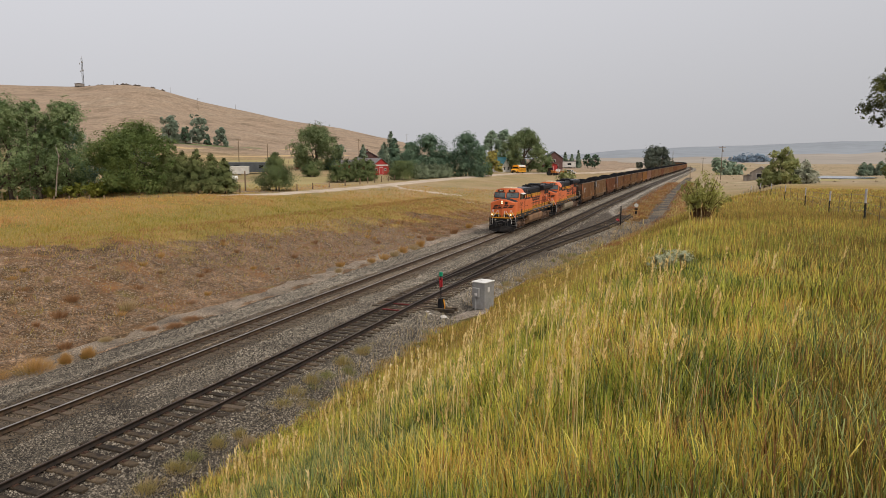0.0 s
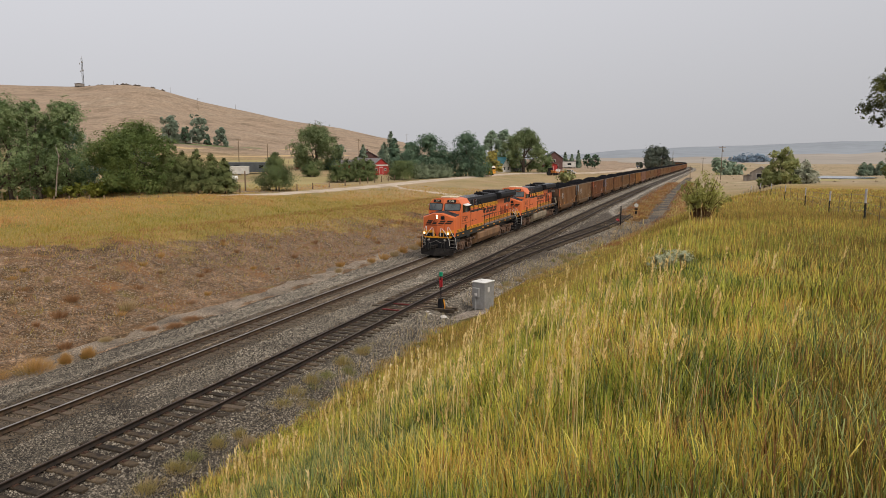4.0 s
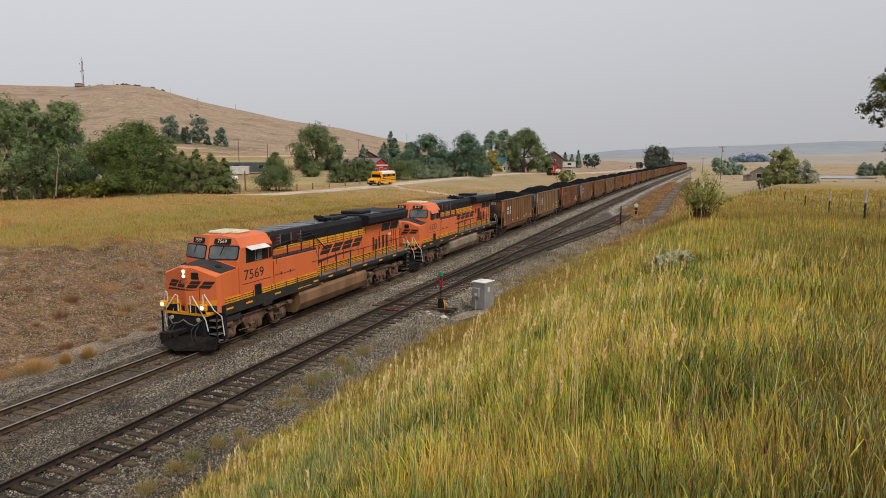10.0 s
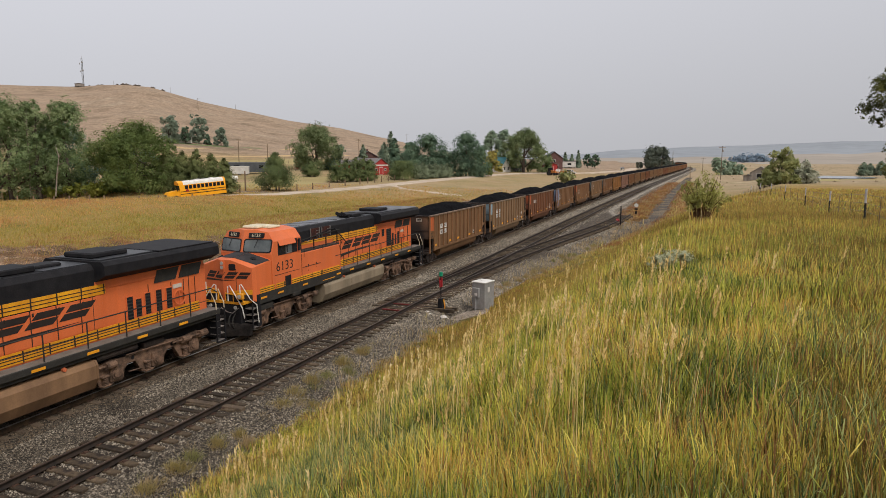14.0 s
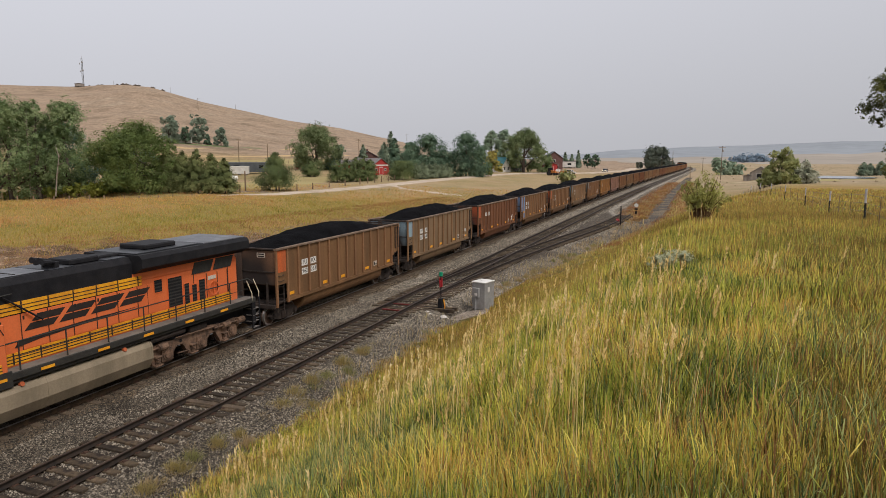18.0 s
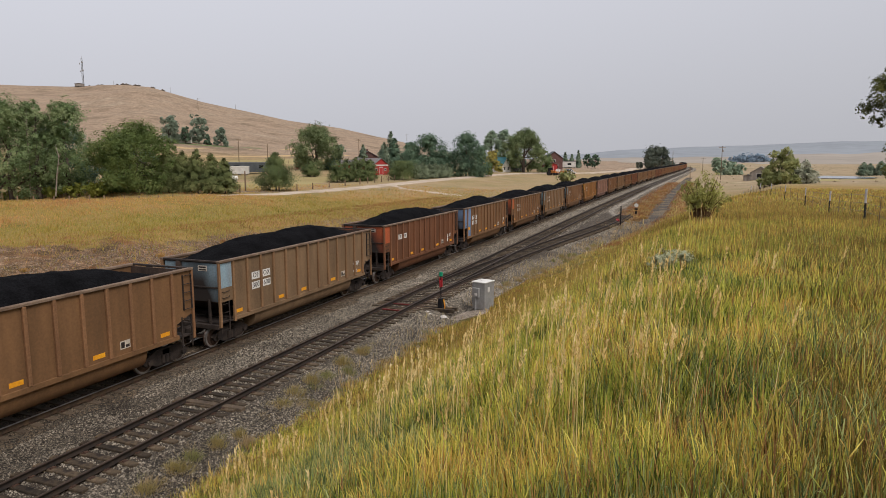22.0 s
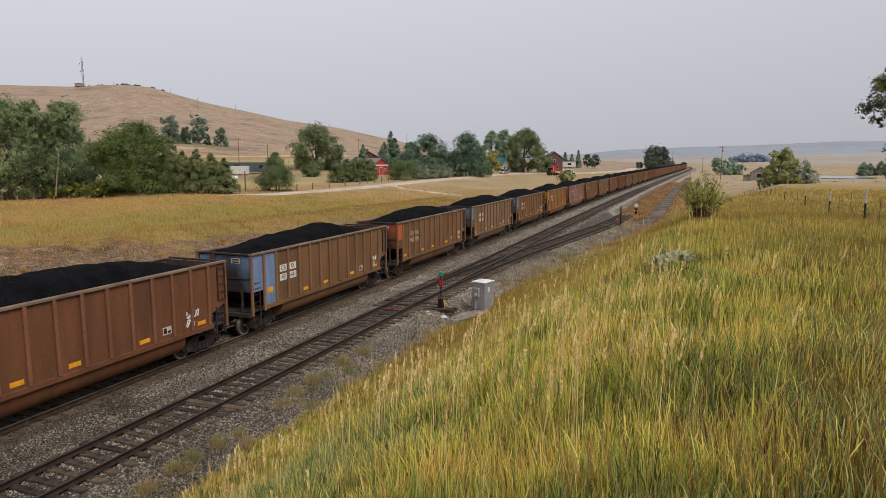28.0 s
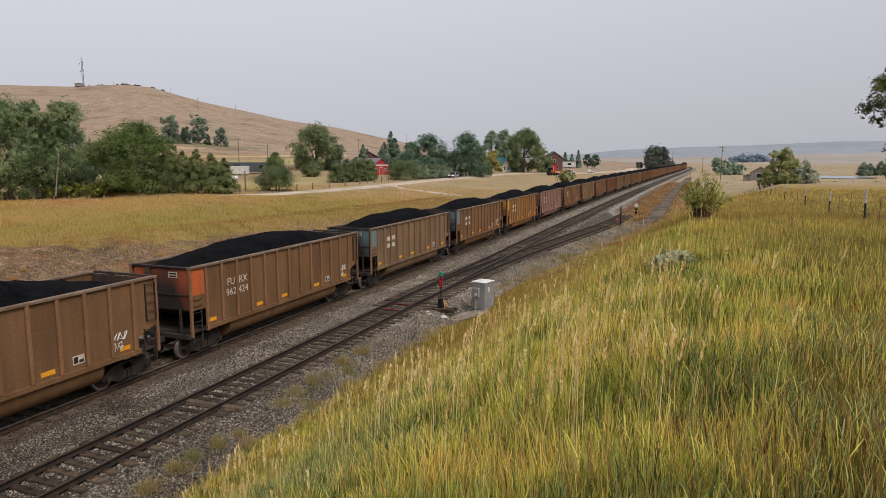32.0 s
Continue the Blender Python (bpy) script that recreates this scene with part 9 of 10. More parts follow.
# school bus
bus = thing("school_bus", "yellow school bus with a white roof on the gravel road", "bus", m=lie(-44, 237, 0))
B_ = lambda n, s, m_, lab="": part(n, s, m_, bus, lab)
B_("body", Shape().prism([(-1.2, 0.55), (1.2, 0.55), (1.22, 1.7), (1.18, 2.5), (-1.18, 2.5), (-1.22, 1.7)], 1.9, 9.0), "bus_yellow", "yellow bus body")
B_("roof", Shape().prism([(-1.18, 2.5), (1.18, 2.5), (1.1, 2.85), (0.7, 3.05), (-0.7, 3.05), (-1.1, 2.85)], 2.5, 8.75), "white", "white roof")
for a, b in ((1.75, 2.5), (8.75, 9.05)):
    B_("roof_cap", Shape().prism([(-1.18, 2.5), (1.18, 2.5), (1.1, 2.88), (0.7, 3.08), (-0.7, 3.08), (-1.1, 2.88)], a, b), "bus_yellow")
B_("hood", Shape().prism([(0.05, 0.6), (0.0, 1.2), (0.25, 1.5), (1.9, 1.72), (1.9, 0.6)], -1.0, 1.0, "x"), "bus_yellow", "sloping yellow hood")
B_("windscreen", Shape().box(-1.05, 1.05, 1.86, 1.92, 1.75, 2.42, 0.02), "dark_glass", "wide dark windscreen")
B_("grille", Shape().box(-0.55, 0.55, -0.04, 0.05, 0.75, 1.15, 0.01), "black")
B_("bumper", Shape().box(-1.15, 1.15, -0.14, 0.02, 0.42, 0.68, 0.02), "black")
B_("roof_hatch", Shape().box(-0.35, 0.35, 4.6, 5.3, 3.05, 3.16, 0.03), "white")
B_("roof_hatch", Shape().box(-0.35, 0.35, 6.9, 7.5, 3.05, 3.16, 0.03), "white")
for sx in (-1, 1):
    B_("headlight", Shape().disc((sx * 0.78, 0.0, 0.98), (0, -1, 0), 0.14, 0.06, 12), "lamp_off", "round headlight")
    for z in (1.05, 1.42):
        B_("black_rail", Shape().box(*sorted((sx * 1.2, sx * 1.25)), 2.0, 9.0, z, z + 0.09), "black", "black side rail")
    for k in range(10):
        y = 2.7 + 0.62 * k
        B_("side_window", Shape().box(*sorted((sx * 1.185, sx * 1.235)), y, y + 0.47, 1.82, 2.4, 0.01), "dark_glass")
    B_("mirror", Shape().box(*sorted((sx * 1.25, sx * 1.45)), 1.5, 1.6, 1.6, 2.1, 0.02), "black")
    for yy in (1.25, 6.6):
        w = B_("wheel", Shape().disc((sx * 0.85, yy, 0.5), (sx, 0, 0), 0.5, 0.32, 16), "rubber")
        part("rim", Shape().disc((sx * 1.17, yy, 0.5), (sx, 0, 0), 0.24, 0.02, 10), "machine_orange", w)
    B_("step_side_light", Shape().box(*sorted((sx * 0.85, sx * 1.1)), 1.74, 1.8, 2.62, 2.8), "signal_red")
B_("stop_arm", Shape().disc((1.24, 3.0, 1.62), (1, 0, 0), 0.22, 0.03, 8), "signal_red", "red folded stop arm")

# ---- radio tower on the hill ----
tx, ty = -582.7, 516.1
tower = thing("radio_tower", "slender lattice radio mast with antennas on the hilltop", "tower", m=pose(tx, ty, float(ground(tx, ty)) - 0.5))
H_ = 29.5
for k in range(3):
    a = 2.094 * k
    part("leg", Shape().tube([(1.0 * math.cos(a), 1.0 * math.sin(a), 0), (0.7 * math.cos(a), 0.7 * math.sin(a), H_)], 0.13, 5), "dark_wall", tower)
lat = Shape()
for j in range(22):
    z0, z1 = H_ * j / 22, H_ * (j + 1) / 22
    for k in range(3):
        a, b = 2.094 * (k + j % 2), 2.094 * (k + 1 + j % 2)
        lat.tube([(0.9 * math.cos(a), 0.9 * math.sin(a), z0), (0.9 * math.cos(b), 0.9 * math.sin(b), z1)], 0.07, 4)
part("lattice", lat, "galv", tower)
for z, dx, r in ((H_ - 12.5, 1.3, 1.1), (H_ - 13.5, -1.6, 0.8), (H_ - 4.5, 1.2, 1.0), (H_ - 5.5, -1.9, 0.9), (H_ - 22, 1.2, 0.8)):
    part("dish_antenna", Shape().disc((dx, -0.8, z), (0.3 * dx, -1, 0), r, 0.5, 12), "galv", tower)
part("whip_antenna", Shape().tube([(0, 0, H_ - 1), (0, 0, H_ + 2.5)], 0.12, 5), "galv", tower)
gable("equipment_hut", "low equipment hut beneath the radio mast", tx - 2, ty - 3, 45, 8, 11, 2.8, 0.5, "old_wood", "grey_shingle", cat="hut")
for k, (px, pz) in enumerate(((-520, 7), (-470, 6), (-561, 5))):
    q = (px, 516 + (px + 582) * 0.9)
    pole = thing("antenna_pole", "thin antenna pole on the ridge", "pole", m=pose(q[0], q[1], float(ground(*q)) - 0.3))
    part("pole", Shape().tube([(0, 0, 0), (0, 0, pz)], 0.2, 5), "galv", pole)
rocks = Shape()
rs = np.random.RandomState(3)
for k in range(16):
    a = radians(-46.8 + 3.0 * rs.uniform(-1, 1))
    x, y = 20.5 + 806 * math.sin(a), 806 * math.cos(a)
    s_ = rs.uniform(1.0, 2.6)
    rocks = Shape().add([(p[0] * s_ * 1.6, p[1] * s_ * 1.6, p[2] * s_) for p in octa], [tuple(f_) for f_ in of])
    o = part("rock_outcrop", rocks, "bark")
    o.matrix_basis = pose(x, y, float(ground(x, y)) + 0.3, 0, 0, rs.uniform(0, 90))
    tagged(o, "dark rock outcrop on the hill crest", "rock", "rocks on the hill crest")


# ---- poles, posts, wires ----
def post(name, label, x, y, h, r, material, cat="fence post", group="", top=None, square=False):
    t = thing(name, label, cat, group, m=pose(x, y, float(ground(x, y)) - 0.1, random.uniform(-2, 2), random.uniform(-2, 2), 0))
    part("post", Shape().tube([(0, 0, 0), (0, 0, h + 0.1)], [r * 1.05, r * 0.9], 7), material, t)
    if top:
        part("painted_top", Shape().tube([(0, 0, h * 0.68), (0, 0, h + 0.115)], r * 1.12, 7), top, t)
    return t


MAT["tpost"] = surf("dark_green_post", srgb(46, 46, 42), srgb(36, 36, 34), 3, 0.7, 0, 20, 0.15, 0)
MAT["tpost_white"] = surf("chalky_white_tip", srgb(188, 184, 184), srgb(166, 160, 160), 3, 0.7, 0, 20, 0.1, 0)
MAT["wire"] = surf("fence_wire", srgb(120, 112, 104), srgb(96, 88, 82), 3, 0.6, 0.5, 20, 0.1, 0)
fence_xy = [(25.4, 17.5), (26.2, 27.05), (27.0, 38.5), (27.3, 48.6), (27.5, 61.0), (27.4, 70.8), (27.2, 80), (27.0, 90), (26.8, 100), (26.6, 112), (26.4, 124)]
for k, (x, y) in enumerate(fence_xy):
    post("fence_post", "dark steel fence post with a white painted top", x, y, 1.24, 0.036, "tpost", group="fence along the bank", top="tpost_white")
    if k:
        x0, y0 = fence_xy[k - 1]
        for j in (1, 2):
            xm, ym = x0 + (x - x0) * j / 3, y0 + (y - y0) * j / 3
            post("fence_stay", "thin weathered fence stay", xm, ym, 1.1, 0.014, "post_wood", group="fence along the bank")
for j, z in enumerate((0.45, 0.75, 1.05)):
    wire = Shape().tube([(x, y, float(ground(x, y)) + z) for x, y in fence_xy], 0.006, 4)
    tagged(part("fence_wire", wire, "wire"), "thin barbed wire strung between fence posts", "wire", "fence along the bank")
# farm fence along the far road
for k, (x, y) in enumerate(((-49.6, 105), (-50.6, 112), (-51, 119), (-51.2, 126), (-51.3, 133), (-51.4, 137), (-51.6, 141), (-51.8, 145), (-51.9, 149), (-52, 153), (-56, 96.5), (-60, 97.5))):
    post("fence_post", "short weathered wooden fence post by the road", x, y, 1.35, 0.13, "post_wood", group="farm fence by the road")
for k in range(24):
    x, y = -52.5 - 2.1 * k - 0.5 * (k % 2), 80.6 - 1.3 * k
    post("fence_post", "short weathered wooden post in the tall grass", x, y, 1.3, 0.11, "post_wood", group="fence before the shelter belt")
for k in range(16):
    x, y = -128 - 1.5 * k, 176 + 9 * k
    post("fence_post", "weathered pasture fence post", x, y, 1.4, 0.14, "post_wood", group="pasture fence")
for k in range(14):
    x, y = -86 - 3.2 * k, 172 + 2.2 * k
    post("fence_post", "weathered farmyard fence post", x, y, 1.4, 0.13, "post_wood", group="farmyard fence")


def utility_pole(label, x, y, h, arm=1.6, box=False, lean=0.0, z=None):
    t = thing("utility_pole", label, "utility pole", m=pose(x, y, (float(ground(x, y)) if z is None else z) - 0.2, 0, lean, 20))
    part("pole", Shape().tube([(0, 0, 0), (0, 0, h)], [0.17, 0.11], 8), "post_wood", t)
    if arm:
        part("crossarm", Shape().box(-arm, arm, -0.07, 0.07, h - 0.7, h - 0.52), "post_wood", t)
        for a in (-arm + 0.1, 0, arm - 0.1):
            part("insulator", Shape().disc((a, 0, h - 0.52), (0, 0, 1), 0.06, 0.16, 6), "galv", t)
    if box:
        part("transformer", Shape().disc((0.35, 0, h - 2.6), (0, 0, 1), 0.28, 0.9, 10), "galv", t)
    return t


utility_pole("weathered wooden utility pole with a transformer", 30.4, 304, 14.4, 1.4, True)
utility_pole("short leaning wooden pole beside the railway", 18.6, 262, 6.6, 0, lean=-3)
utility_pole("weathered wooden utility pole near the derelict barn", 24.0, 420, 9.5, 1.4)
utility_pole("weathered wooden utility pole beside the lone cottonwood", 5.0, 480, 14.0, 0)
utility_pole("weathered wooden utility pole beside the lone cottonwood", -1.5, 470, 9.0, 0)
utility_pole("weathered wooden utility pole in the pasture", -141.9, 205, 9.8, 1.0)
utility_pole("weathered wooden utility pole in the pasture", -113.5, 184, 8.6, 0)
utility_pole("weathered wooden utility pole by the farm trees", -114.3, 208.7, 7.2, 0)
utility_pole("weathered wooden utility pole on the far slope", -170, 352, 10.5, 1.4)
utility_pole("stout wooden gate post beside the farm lane", -58.3, 101, 4.0, 0)
utility_pole("slim wooden pole beside the cedar", -52.2, 103, 4.0, 0)
for k, (x, y, h) in enumerate(((-420, 500, 12), (-330, 560, 12), (-250, 600, 12))):
    utility_pole("distant utility pole on the hill", x, y, h, 1.4)

# ---- fields and water ----
ribbon("lawn", [(-262, 262), (-250, 278), (-238, 296), (-228, 312), (-222, 326)], 5, 6, None, "lawn", "watered green lawn on the hillside", "lawn", 4, 0.0, 1.0, 8)
ribbon("stubble_field", [(-232, 240), (-222, 264), (-215, 300), (-215, 350), (-210, 400)], 9, 3, None, "stubble", "pale mown strip below the hill", "field", 4, 0, 2.0, 9)
ribbon("stubble_field", [(-190, 205), (-183, 235), (-180, 270), (-180, 310), (-176, 350)], 2.5, 5, None, "stubble", "pale mown strip below the hill", "field", 4, 0, 1.5, 10)
ribbon("pasture", [(-160, 170), (-148, 200), (-146, 240), (-146, 290)], 12, 12, None, "pasture", "olive grazed pasture behind the farm", "field", 6, 0, 2.0, 12)
ribbon("yard_grass", [(-70, 108), (-72, 122), (-76, 140), (-80, 160)], 9, 14, None, "pasture", "short grass of the farmyard", "field", 6, 0, 1.5, 13)
pond = np_mesh("pond", [(70 + 15 * math.cos(a) * (1 + 0.15 * math.sin(3 * a)), 292 + 20 * math.sin(a), float(ground(70, 292)) + 0.35) for a in np.linspace(0, 6.283, 41)[:-1]], np.arange(40).reshape(1, 40))
pond.materials.append(MAT["water"])
tagged(new("pond", pond), "still grey pond in the meadow", "water", kind="structure")
ribbon("meadow", [(56, 230), (64, 262), (74, 262), (110, 280), (150, 300)], 6, 6, None, "pasture", "green damp meadow by the pond", "field", 5, 0, 2.0, 14)

# distant ridges: haze is put into their colour and a weak glow
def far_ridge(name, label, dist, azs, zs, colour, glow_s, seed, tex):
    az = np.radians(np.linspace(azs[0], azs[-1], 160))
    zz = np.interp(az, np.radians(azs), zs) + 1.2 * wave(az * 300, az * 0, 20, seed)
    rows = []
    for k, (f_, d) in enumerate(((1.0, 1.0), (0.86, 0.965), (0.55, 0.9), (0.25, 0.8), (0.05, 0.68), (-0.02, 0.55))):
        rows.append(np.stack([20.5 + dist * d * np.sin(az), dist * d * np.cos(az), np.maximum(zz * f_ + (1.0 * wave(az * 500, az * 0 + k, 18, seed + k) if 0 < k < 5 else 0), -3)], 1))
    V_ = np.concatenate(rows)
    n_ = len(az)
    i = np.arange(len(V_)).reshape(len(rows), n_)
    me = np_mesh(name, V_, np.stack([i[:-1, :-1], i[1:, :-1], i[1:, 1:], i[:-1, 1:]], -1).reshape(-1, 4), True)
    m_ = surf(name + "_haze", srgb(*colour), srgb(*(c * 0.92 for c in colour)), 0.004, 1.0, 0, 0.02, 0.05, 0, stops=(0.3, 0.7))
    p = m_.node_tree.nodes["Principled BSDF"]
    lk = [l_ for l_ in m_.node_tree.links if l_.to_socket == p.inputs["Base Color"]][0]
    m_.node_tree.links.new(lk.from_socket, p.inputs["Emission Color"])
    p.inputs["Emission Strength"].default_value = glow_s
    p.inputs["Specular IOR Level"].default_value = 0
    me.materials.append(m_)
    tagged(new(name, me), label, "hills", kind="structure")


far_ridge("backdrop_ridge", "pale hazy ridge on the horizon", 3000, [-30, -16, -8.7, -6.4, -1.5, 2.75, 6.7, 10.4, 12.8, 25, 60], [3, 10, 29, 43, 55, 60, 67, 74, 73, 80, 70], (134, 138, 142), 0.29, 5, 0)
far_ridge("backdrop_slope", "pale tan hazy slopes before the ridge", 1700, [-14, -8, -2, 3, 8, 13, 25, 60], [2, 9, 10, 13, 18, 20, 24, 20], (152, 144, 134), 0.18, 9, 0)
# the blue is distance haze put into the leaf colour
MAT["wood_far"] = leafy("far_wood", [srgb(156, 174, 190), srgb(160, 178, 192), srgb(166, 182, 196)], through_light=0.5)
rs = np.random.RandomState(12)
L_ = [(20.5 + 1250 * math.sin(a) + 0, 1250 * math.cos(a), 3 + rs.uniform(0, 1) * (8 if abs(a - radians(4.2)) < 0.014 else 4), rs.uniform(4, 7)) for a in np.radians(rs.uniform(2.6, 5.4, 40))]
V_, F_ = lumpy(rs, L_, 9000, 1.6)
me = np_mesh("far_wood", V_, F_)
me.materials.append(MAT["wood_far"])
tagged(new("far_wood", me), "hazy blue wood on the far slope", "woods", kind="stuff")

# ---- railway fittings ----
cabz = -0.75
cab_ = thing("signal_cabinet", "grey steel railway equipment cabinet on a post", "cabinet", m=pose(9.1, 36.1, cabz, 0, 0, -16) @ Matrix.Diagonal((0.84, 0.9, 1.0, 1)))
part("body", Shape().box(-0.52, 0.52, -0.55, 0.55, 0.3, 1.86, 0.015), "galv", cab_)
part("lid", Shape().box(-0.56, 0.56, -0.6, 0.6, 1.86, 1.92, 0.02), "white", cab_, "flat pale lid")
part("meter_box", Shape().box(-0.42, 0.12, -0.72, -0.55, 1.0, 1.56, 0.02), "galv", cab_, "small grey box on the cabinet door")
part("box_label", Shape().box(-0.2, 0.02, -0.727, -0.72, 1.12, 1.26), "white", cab_)
part("side_label", Shape().box(0.52, 0.526, -0.2, 0.05, 1.3, 1.6), "white", cab_)
part("pedestal", Shape().box(-0.42, 0.42, -0.45, 0.45, 0, 0.3, 0.02), "galv", cab_)
part("conduit", Shape().tube([(-0.2, -0.6, 0), (-0.2, -0.6, 1.0)], 0.05, 6), "galv", cab_)
part("lid_handle", Shape().tube([(-0.3, -0.1, 1.92), (-0.3, -0.1, 2.0), (-0.1, -0.1, 2.0), (-0.1, -0.1, 1.92)], 0.015, 5), "galv", cab_)
ribbon("gravel_pad", [(6.9, 32.6), (7.3, 33.1), (7.7, 33.6), (8.1, 34.1), (8.5, 34.7), (8.9, 35.3), (9.2, 35.9)], 0.6, 1.0, None, "sand", "pale fine gravel pad round the cabinet", "gravel", 6, 0.04, 0.35, 9)
stand = thing("switch_stand", "black switch stand with a red target and green lamp", "switch stand", m=pose(7.16, 34.2, -0.5))
part("base", Shape().prism([(-0.28, 0), (0.28, 0), (0.14, 0.35), (0.1, 0.85), (-0.1, 0.85), (-0.14, 0.35)], -0.16, 0.16), "black", stand)
part("mast", Shape().tube([(0, 0, 0.8), (0, 0, 2.35)], 0.032, 8), "black", stand)
part("target", Shape().box(-0.1, 0.1, -0.02, 0.02, 1.5, 2.05, 0.01), "signal_red", stand, "red enamel target")
part("target_wing", Shape().box(-0.02, 0.02, -0.2, 0.2, 1.5, 1.9, 0.01), "signal_red", stand)
part("lamp", Shape().disc((0, 0, 2.14), (0, 0, 1), 0.11, 0.24, 10), "signal_green", stand, "green lamp")
part("lever", Shape().tube([(0.16, 0, 0.8), (0.26, -0.05, 0.4), (0.22, -0.05, 0.1)], 0.035, 6), "yellow", stand, "yellow hand lever")
part("tie_bar", Shape().box(-2.4, 0.2, -0.05, 0.05, 0.22, 0.3), "grime", stand)
part("head_tie", Shape().box(-2.6, 0.9, 0.15, 0.38, 0.1, 0.3, 0.01), "tie", stand)
part("head_tie", Shape().box(-2.6, 0.9, -0.4, -0.17, 0.1, 0.3, 0.01), "tie", stand)
for k, (x, y, s_) in enumerate(((7.72, 33.2, 0.2), (6.65, 33.3, 0.22), (6.95, 33.0, 0.14))):
    o = part("white_rock", Shape().add([(p[0] * s_ * 1.4, p[1] * s_, p[2] * s_ * 0.9) for p in octa], [tuple(f_) for f_ in of]), "white_stone")
    o.matrix_basis = pose(x, y, -0.56 + s_ * 0.4 if x > 7.5 else -0.36, 8, 0, 30 * k)
    tagged(o, "pale rock lying beside the switch stand", "rock")
for k, (yy, lab) in enumerate(((32.4, "red switch rod between the ties"), (33.9, "red switch rod between the ties"))):
    o = part("switch_rod", Shape().box(TRACK_2 - 0.6, TRACK_2 + 0.6, yy - 0.05, yy + 0.05, -0.17, -0.1, 0.01), "rod_red", stand)
    o.matrix_parent_inverse = stand.matrix_basis.inverted()
mk = thing("marker_post", "short black marker post with a square plate", "marker", m=pose(8.05, 37.6, -0.65))
part("post", Shape().tube([(0, 0, 0), (0, 0, 1.35)], 0.025, 6), "post_wood", mk)
part("plate", Shape().box(-0.14, 0.14, -0.09, 0.09, 0.05, 0.42, 0.02), "black", mk)
dp = thing("derail_post", "dark upright post at the end of the spur", "post", m=pose(11.6, 87.5, -0.75))
part("post", Shape().tube([(0, 0, 0), (0, 0, 2.9)], 0.085, 8), "black", dp)
part("base", Shape().box(-0.5, 0.3, -0.25, 0.25, 0, 0.4, 0.03), "grime", dp)
part("red_tag", Shape().box(-0.35, -0.15, -0.12, -0.04, 0.9, 1.15), "signal_red", dp)
sg = thing("round_sign", "small round white sign over a dark figure plate", "sign", m=pose(12.4, 101.3, -0.7))
part("post", Shape().tube([(0, 0, 0), (0, 0, 2.3)], 0.04, 6), "post_wood", sg)
part("disc", Shape().disc((0, -0.05, 2.05), (0, -1, 0), 0.3, 0.02, 16), "white", sg)
part("plate", Shape().box(-0.22, 0.22, -0.07, -0.05, 1.35, 1.6), "black", sg)
part("lower_plate", Shape().box(-0.13, 0.13, -0.07, -0.05, 0.75, 1.2), "black", sg)
stop_ = thing("derail", "small red derail clamped on the spur rail", "derail", m=pose(TRACK_2 + float(turnout(91)) + 0.75, 91, -0.02, 0, 0, -4))
part("shoe", Shape().prism([(-0.35, 0), (0.3, 0), (0.3, 0.16), (0.0, 0.2)], -0.12, 0.12, "x"), "signal_red", stop_)
part("arm", Shape().box(0.1, 0.55, -0.06, 0.06, -0.12, 0.06, 0.01), "galv_dull", stop_)
for k, (s, x) in enumerate(((140, 0.0), (143, 4.9))):
    xx = float(line_x(s)) + x
    o = part("crossing_panel", Shape().box(-1.3, 1.3, -1.6, 1.6, -0.2, -0.06, 0.01), "tie")
    o.matrix_basis = pose(xx, s, 0)
    tagged(o, "dark timber crossing panel between the rails", "crossing")
split_tie = part("split_tie", Shape().box(-1.4, 1.45, -0.13, 0.13, -0.33, -0.15, 0.02), "tie_dusty", second_track, "split tie with a freshly broken pale end")
split_tie.matrix_basis = pose(TRACK_2 + 0.12, 17.35, 0.02, 0, 0, 2)


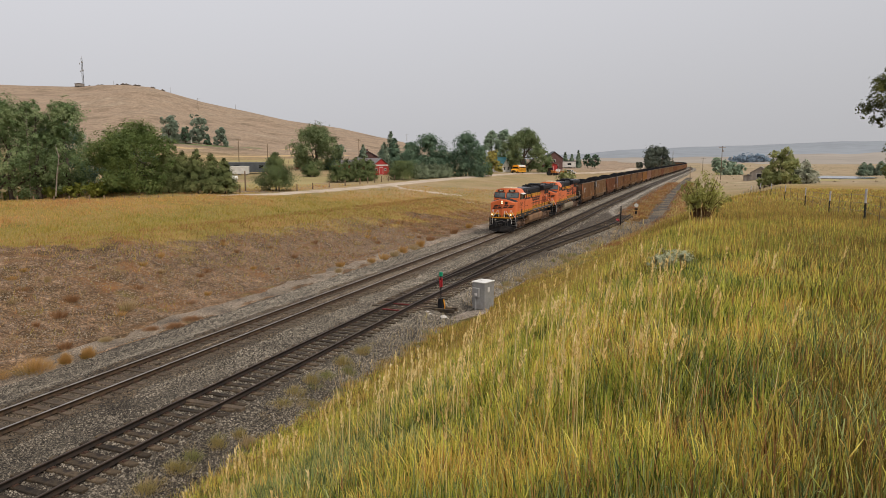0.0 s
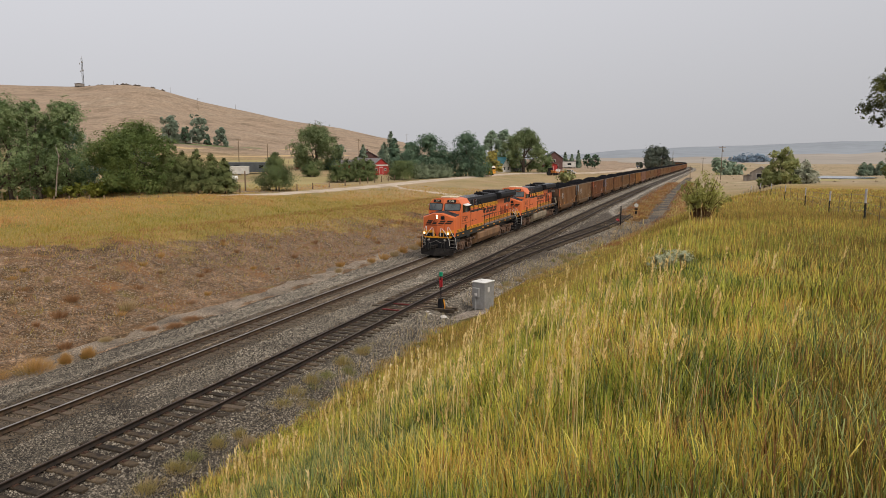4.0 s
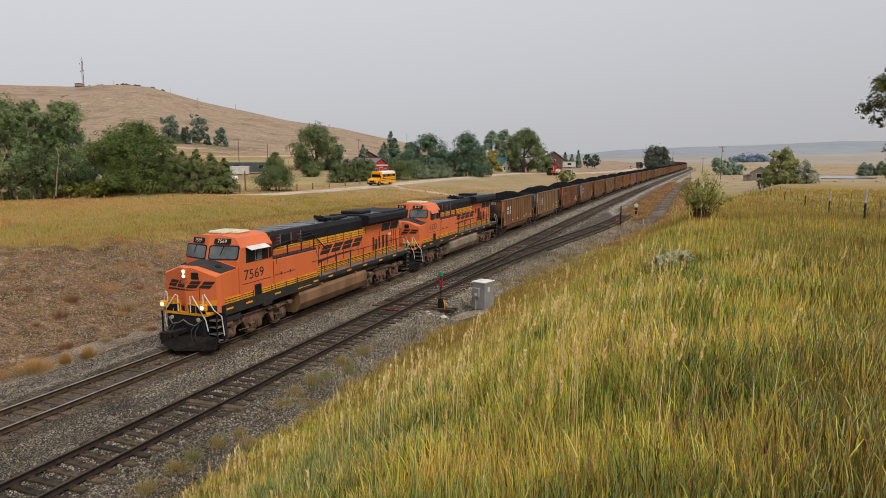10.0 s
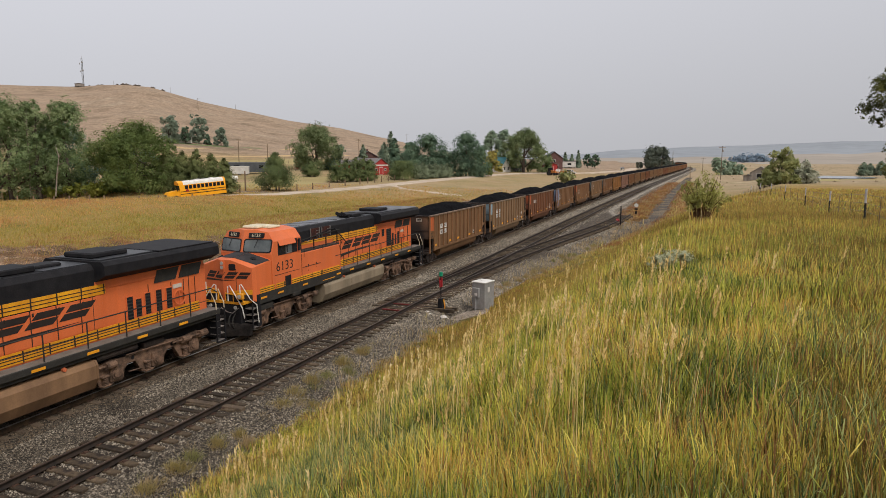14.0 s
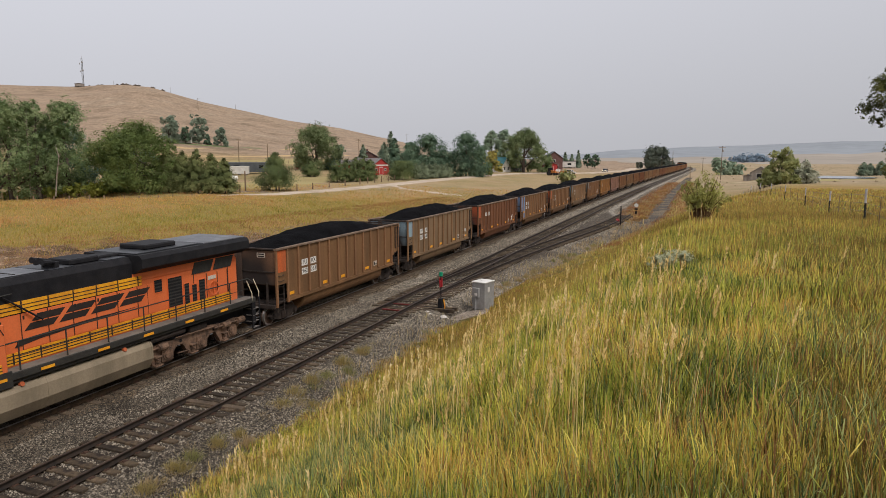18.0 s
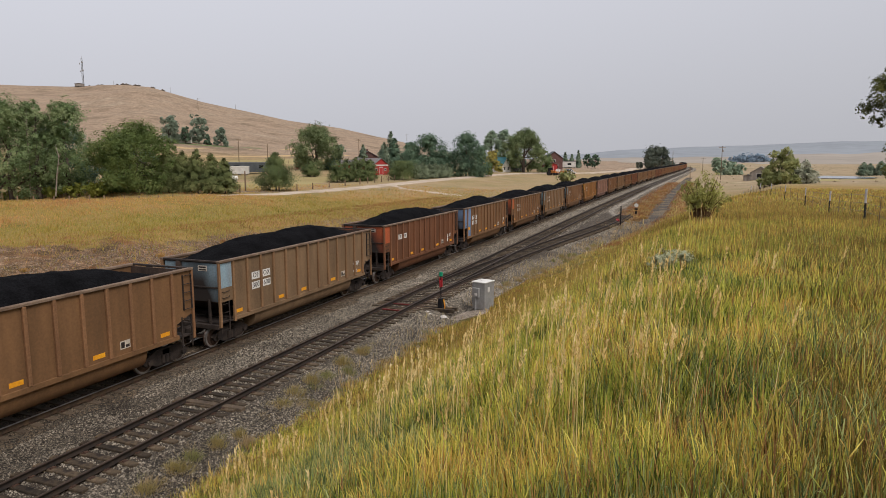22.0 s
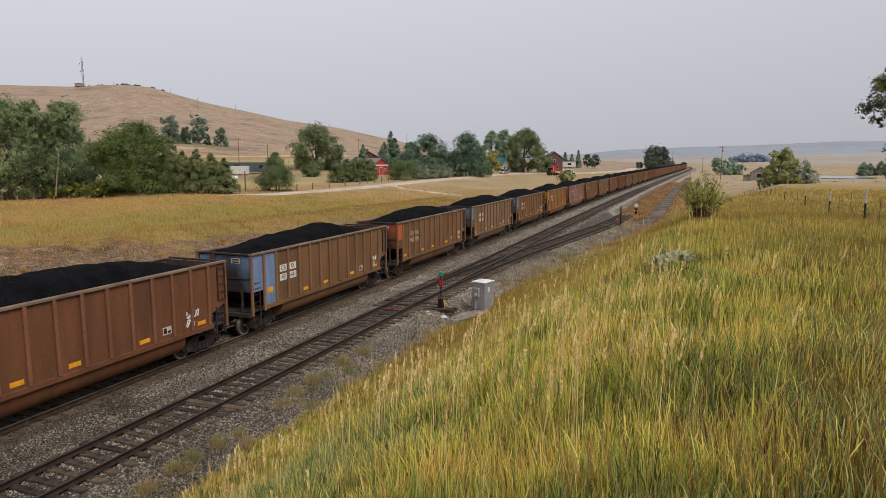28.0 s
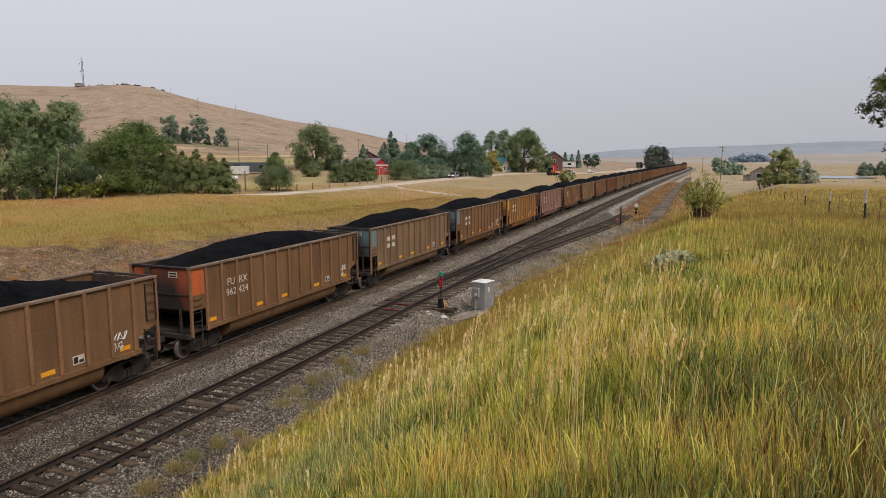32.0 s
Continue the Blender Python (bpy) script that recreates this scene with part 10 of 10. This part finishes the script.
# ---- what moves ----
def on_line(s):
    """Pose of a vehicle on the main track whose front is at s."""
    a, b = float(line_x(s)), float(line_x(s + 12.0))
    return pose(a, s, 0, 0, 0, -math.degrees(math.atan2(b - a, 12.0)))


def road_pose(d, way):
    """A car's pose with its front d metres along the road, bound towards its start (1) or its end (-1)."""
    a, b = road_at(d), road_at(d + 9.0 * way)
    turn = -math.degrees(math.atan2(b[0] - a[0], b[1] - a[1]))
    za, zb = float(ground(*a)) + 0.13, float(ground(*b)) + 0.13
    return pose(a[0], a[1], za, math.degrees(math.atan2(zb - za, 9.0)), 0, turn)


def motions():
    for ob, off in train:
        s0 = NOSE_AT_0 + off
        times = (0.0, 32.0) if s0 < 45 else tuple(np.arange(0, 32.1, 2.0))
        walk(ob, [(t, on_line(s0 - SPEED * t)) for t in times])
    # every wheelset turns alike: 32 s at the train's speed
    roll = [w for ob, _ in train[:12] for w in ob.children if w.name.startswith("wheelset")]
    lead_wheel = roll[0]
    step = 0.12
    rows = []
    for i in range(int(32 / step) + 2):
        t = min(i * step, 32.0)
        rows.append((t, pose(0, 0, 0, math.degrees(SPEED * t / 0.5))))
        if t == 32.0:
            break
    walk(lead_wheel, rows)
    data = lead_wheel.animation_data
    for w in roll[1:]:
        w.rotation_mode = "QUATERNION"
        w.animation_data_create()
        w.animation_data.action = data.action
        w.animation_data.action_slot = data.action_slot
    # bus and cars on the road: seconds, metres along it
    for ob, rows in ((bus, [(0, 555), (2, 542.5), (3.5, 528), (6, 496), (7, 483.2), (8, 469.5), (9, 455.8), (10, 442.3), (11, 429), (12, 416.8), (13, 404.2), (14, 391.7), (14.5, 385.6), (17, 357), (24, 273), (32, 177)]),
                     (suv, [(0, 860), (8, 778), (16, 690), (22, 610), (25.5, 568), (27.5, 551), (29, 534), (30, 522.5), (31, 509.5), (32, 495.5)])):
        walk(ob, [(t, road_pose(d + (1.4 if ob is bus else 0), 1)) for t, d in rows])
    walk(sedan, [(0, road_pose(601, -1)), (25.8, road_pose(601, -1)), (28, road_pose(608, -1)), (30, road_pose(618, -1)), (32, road_pose(636, -1))])


motions()
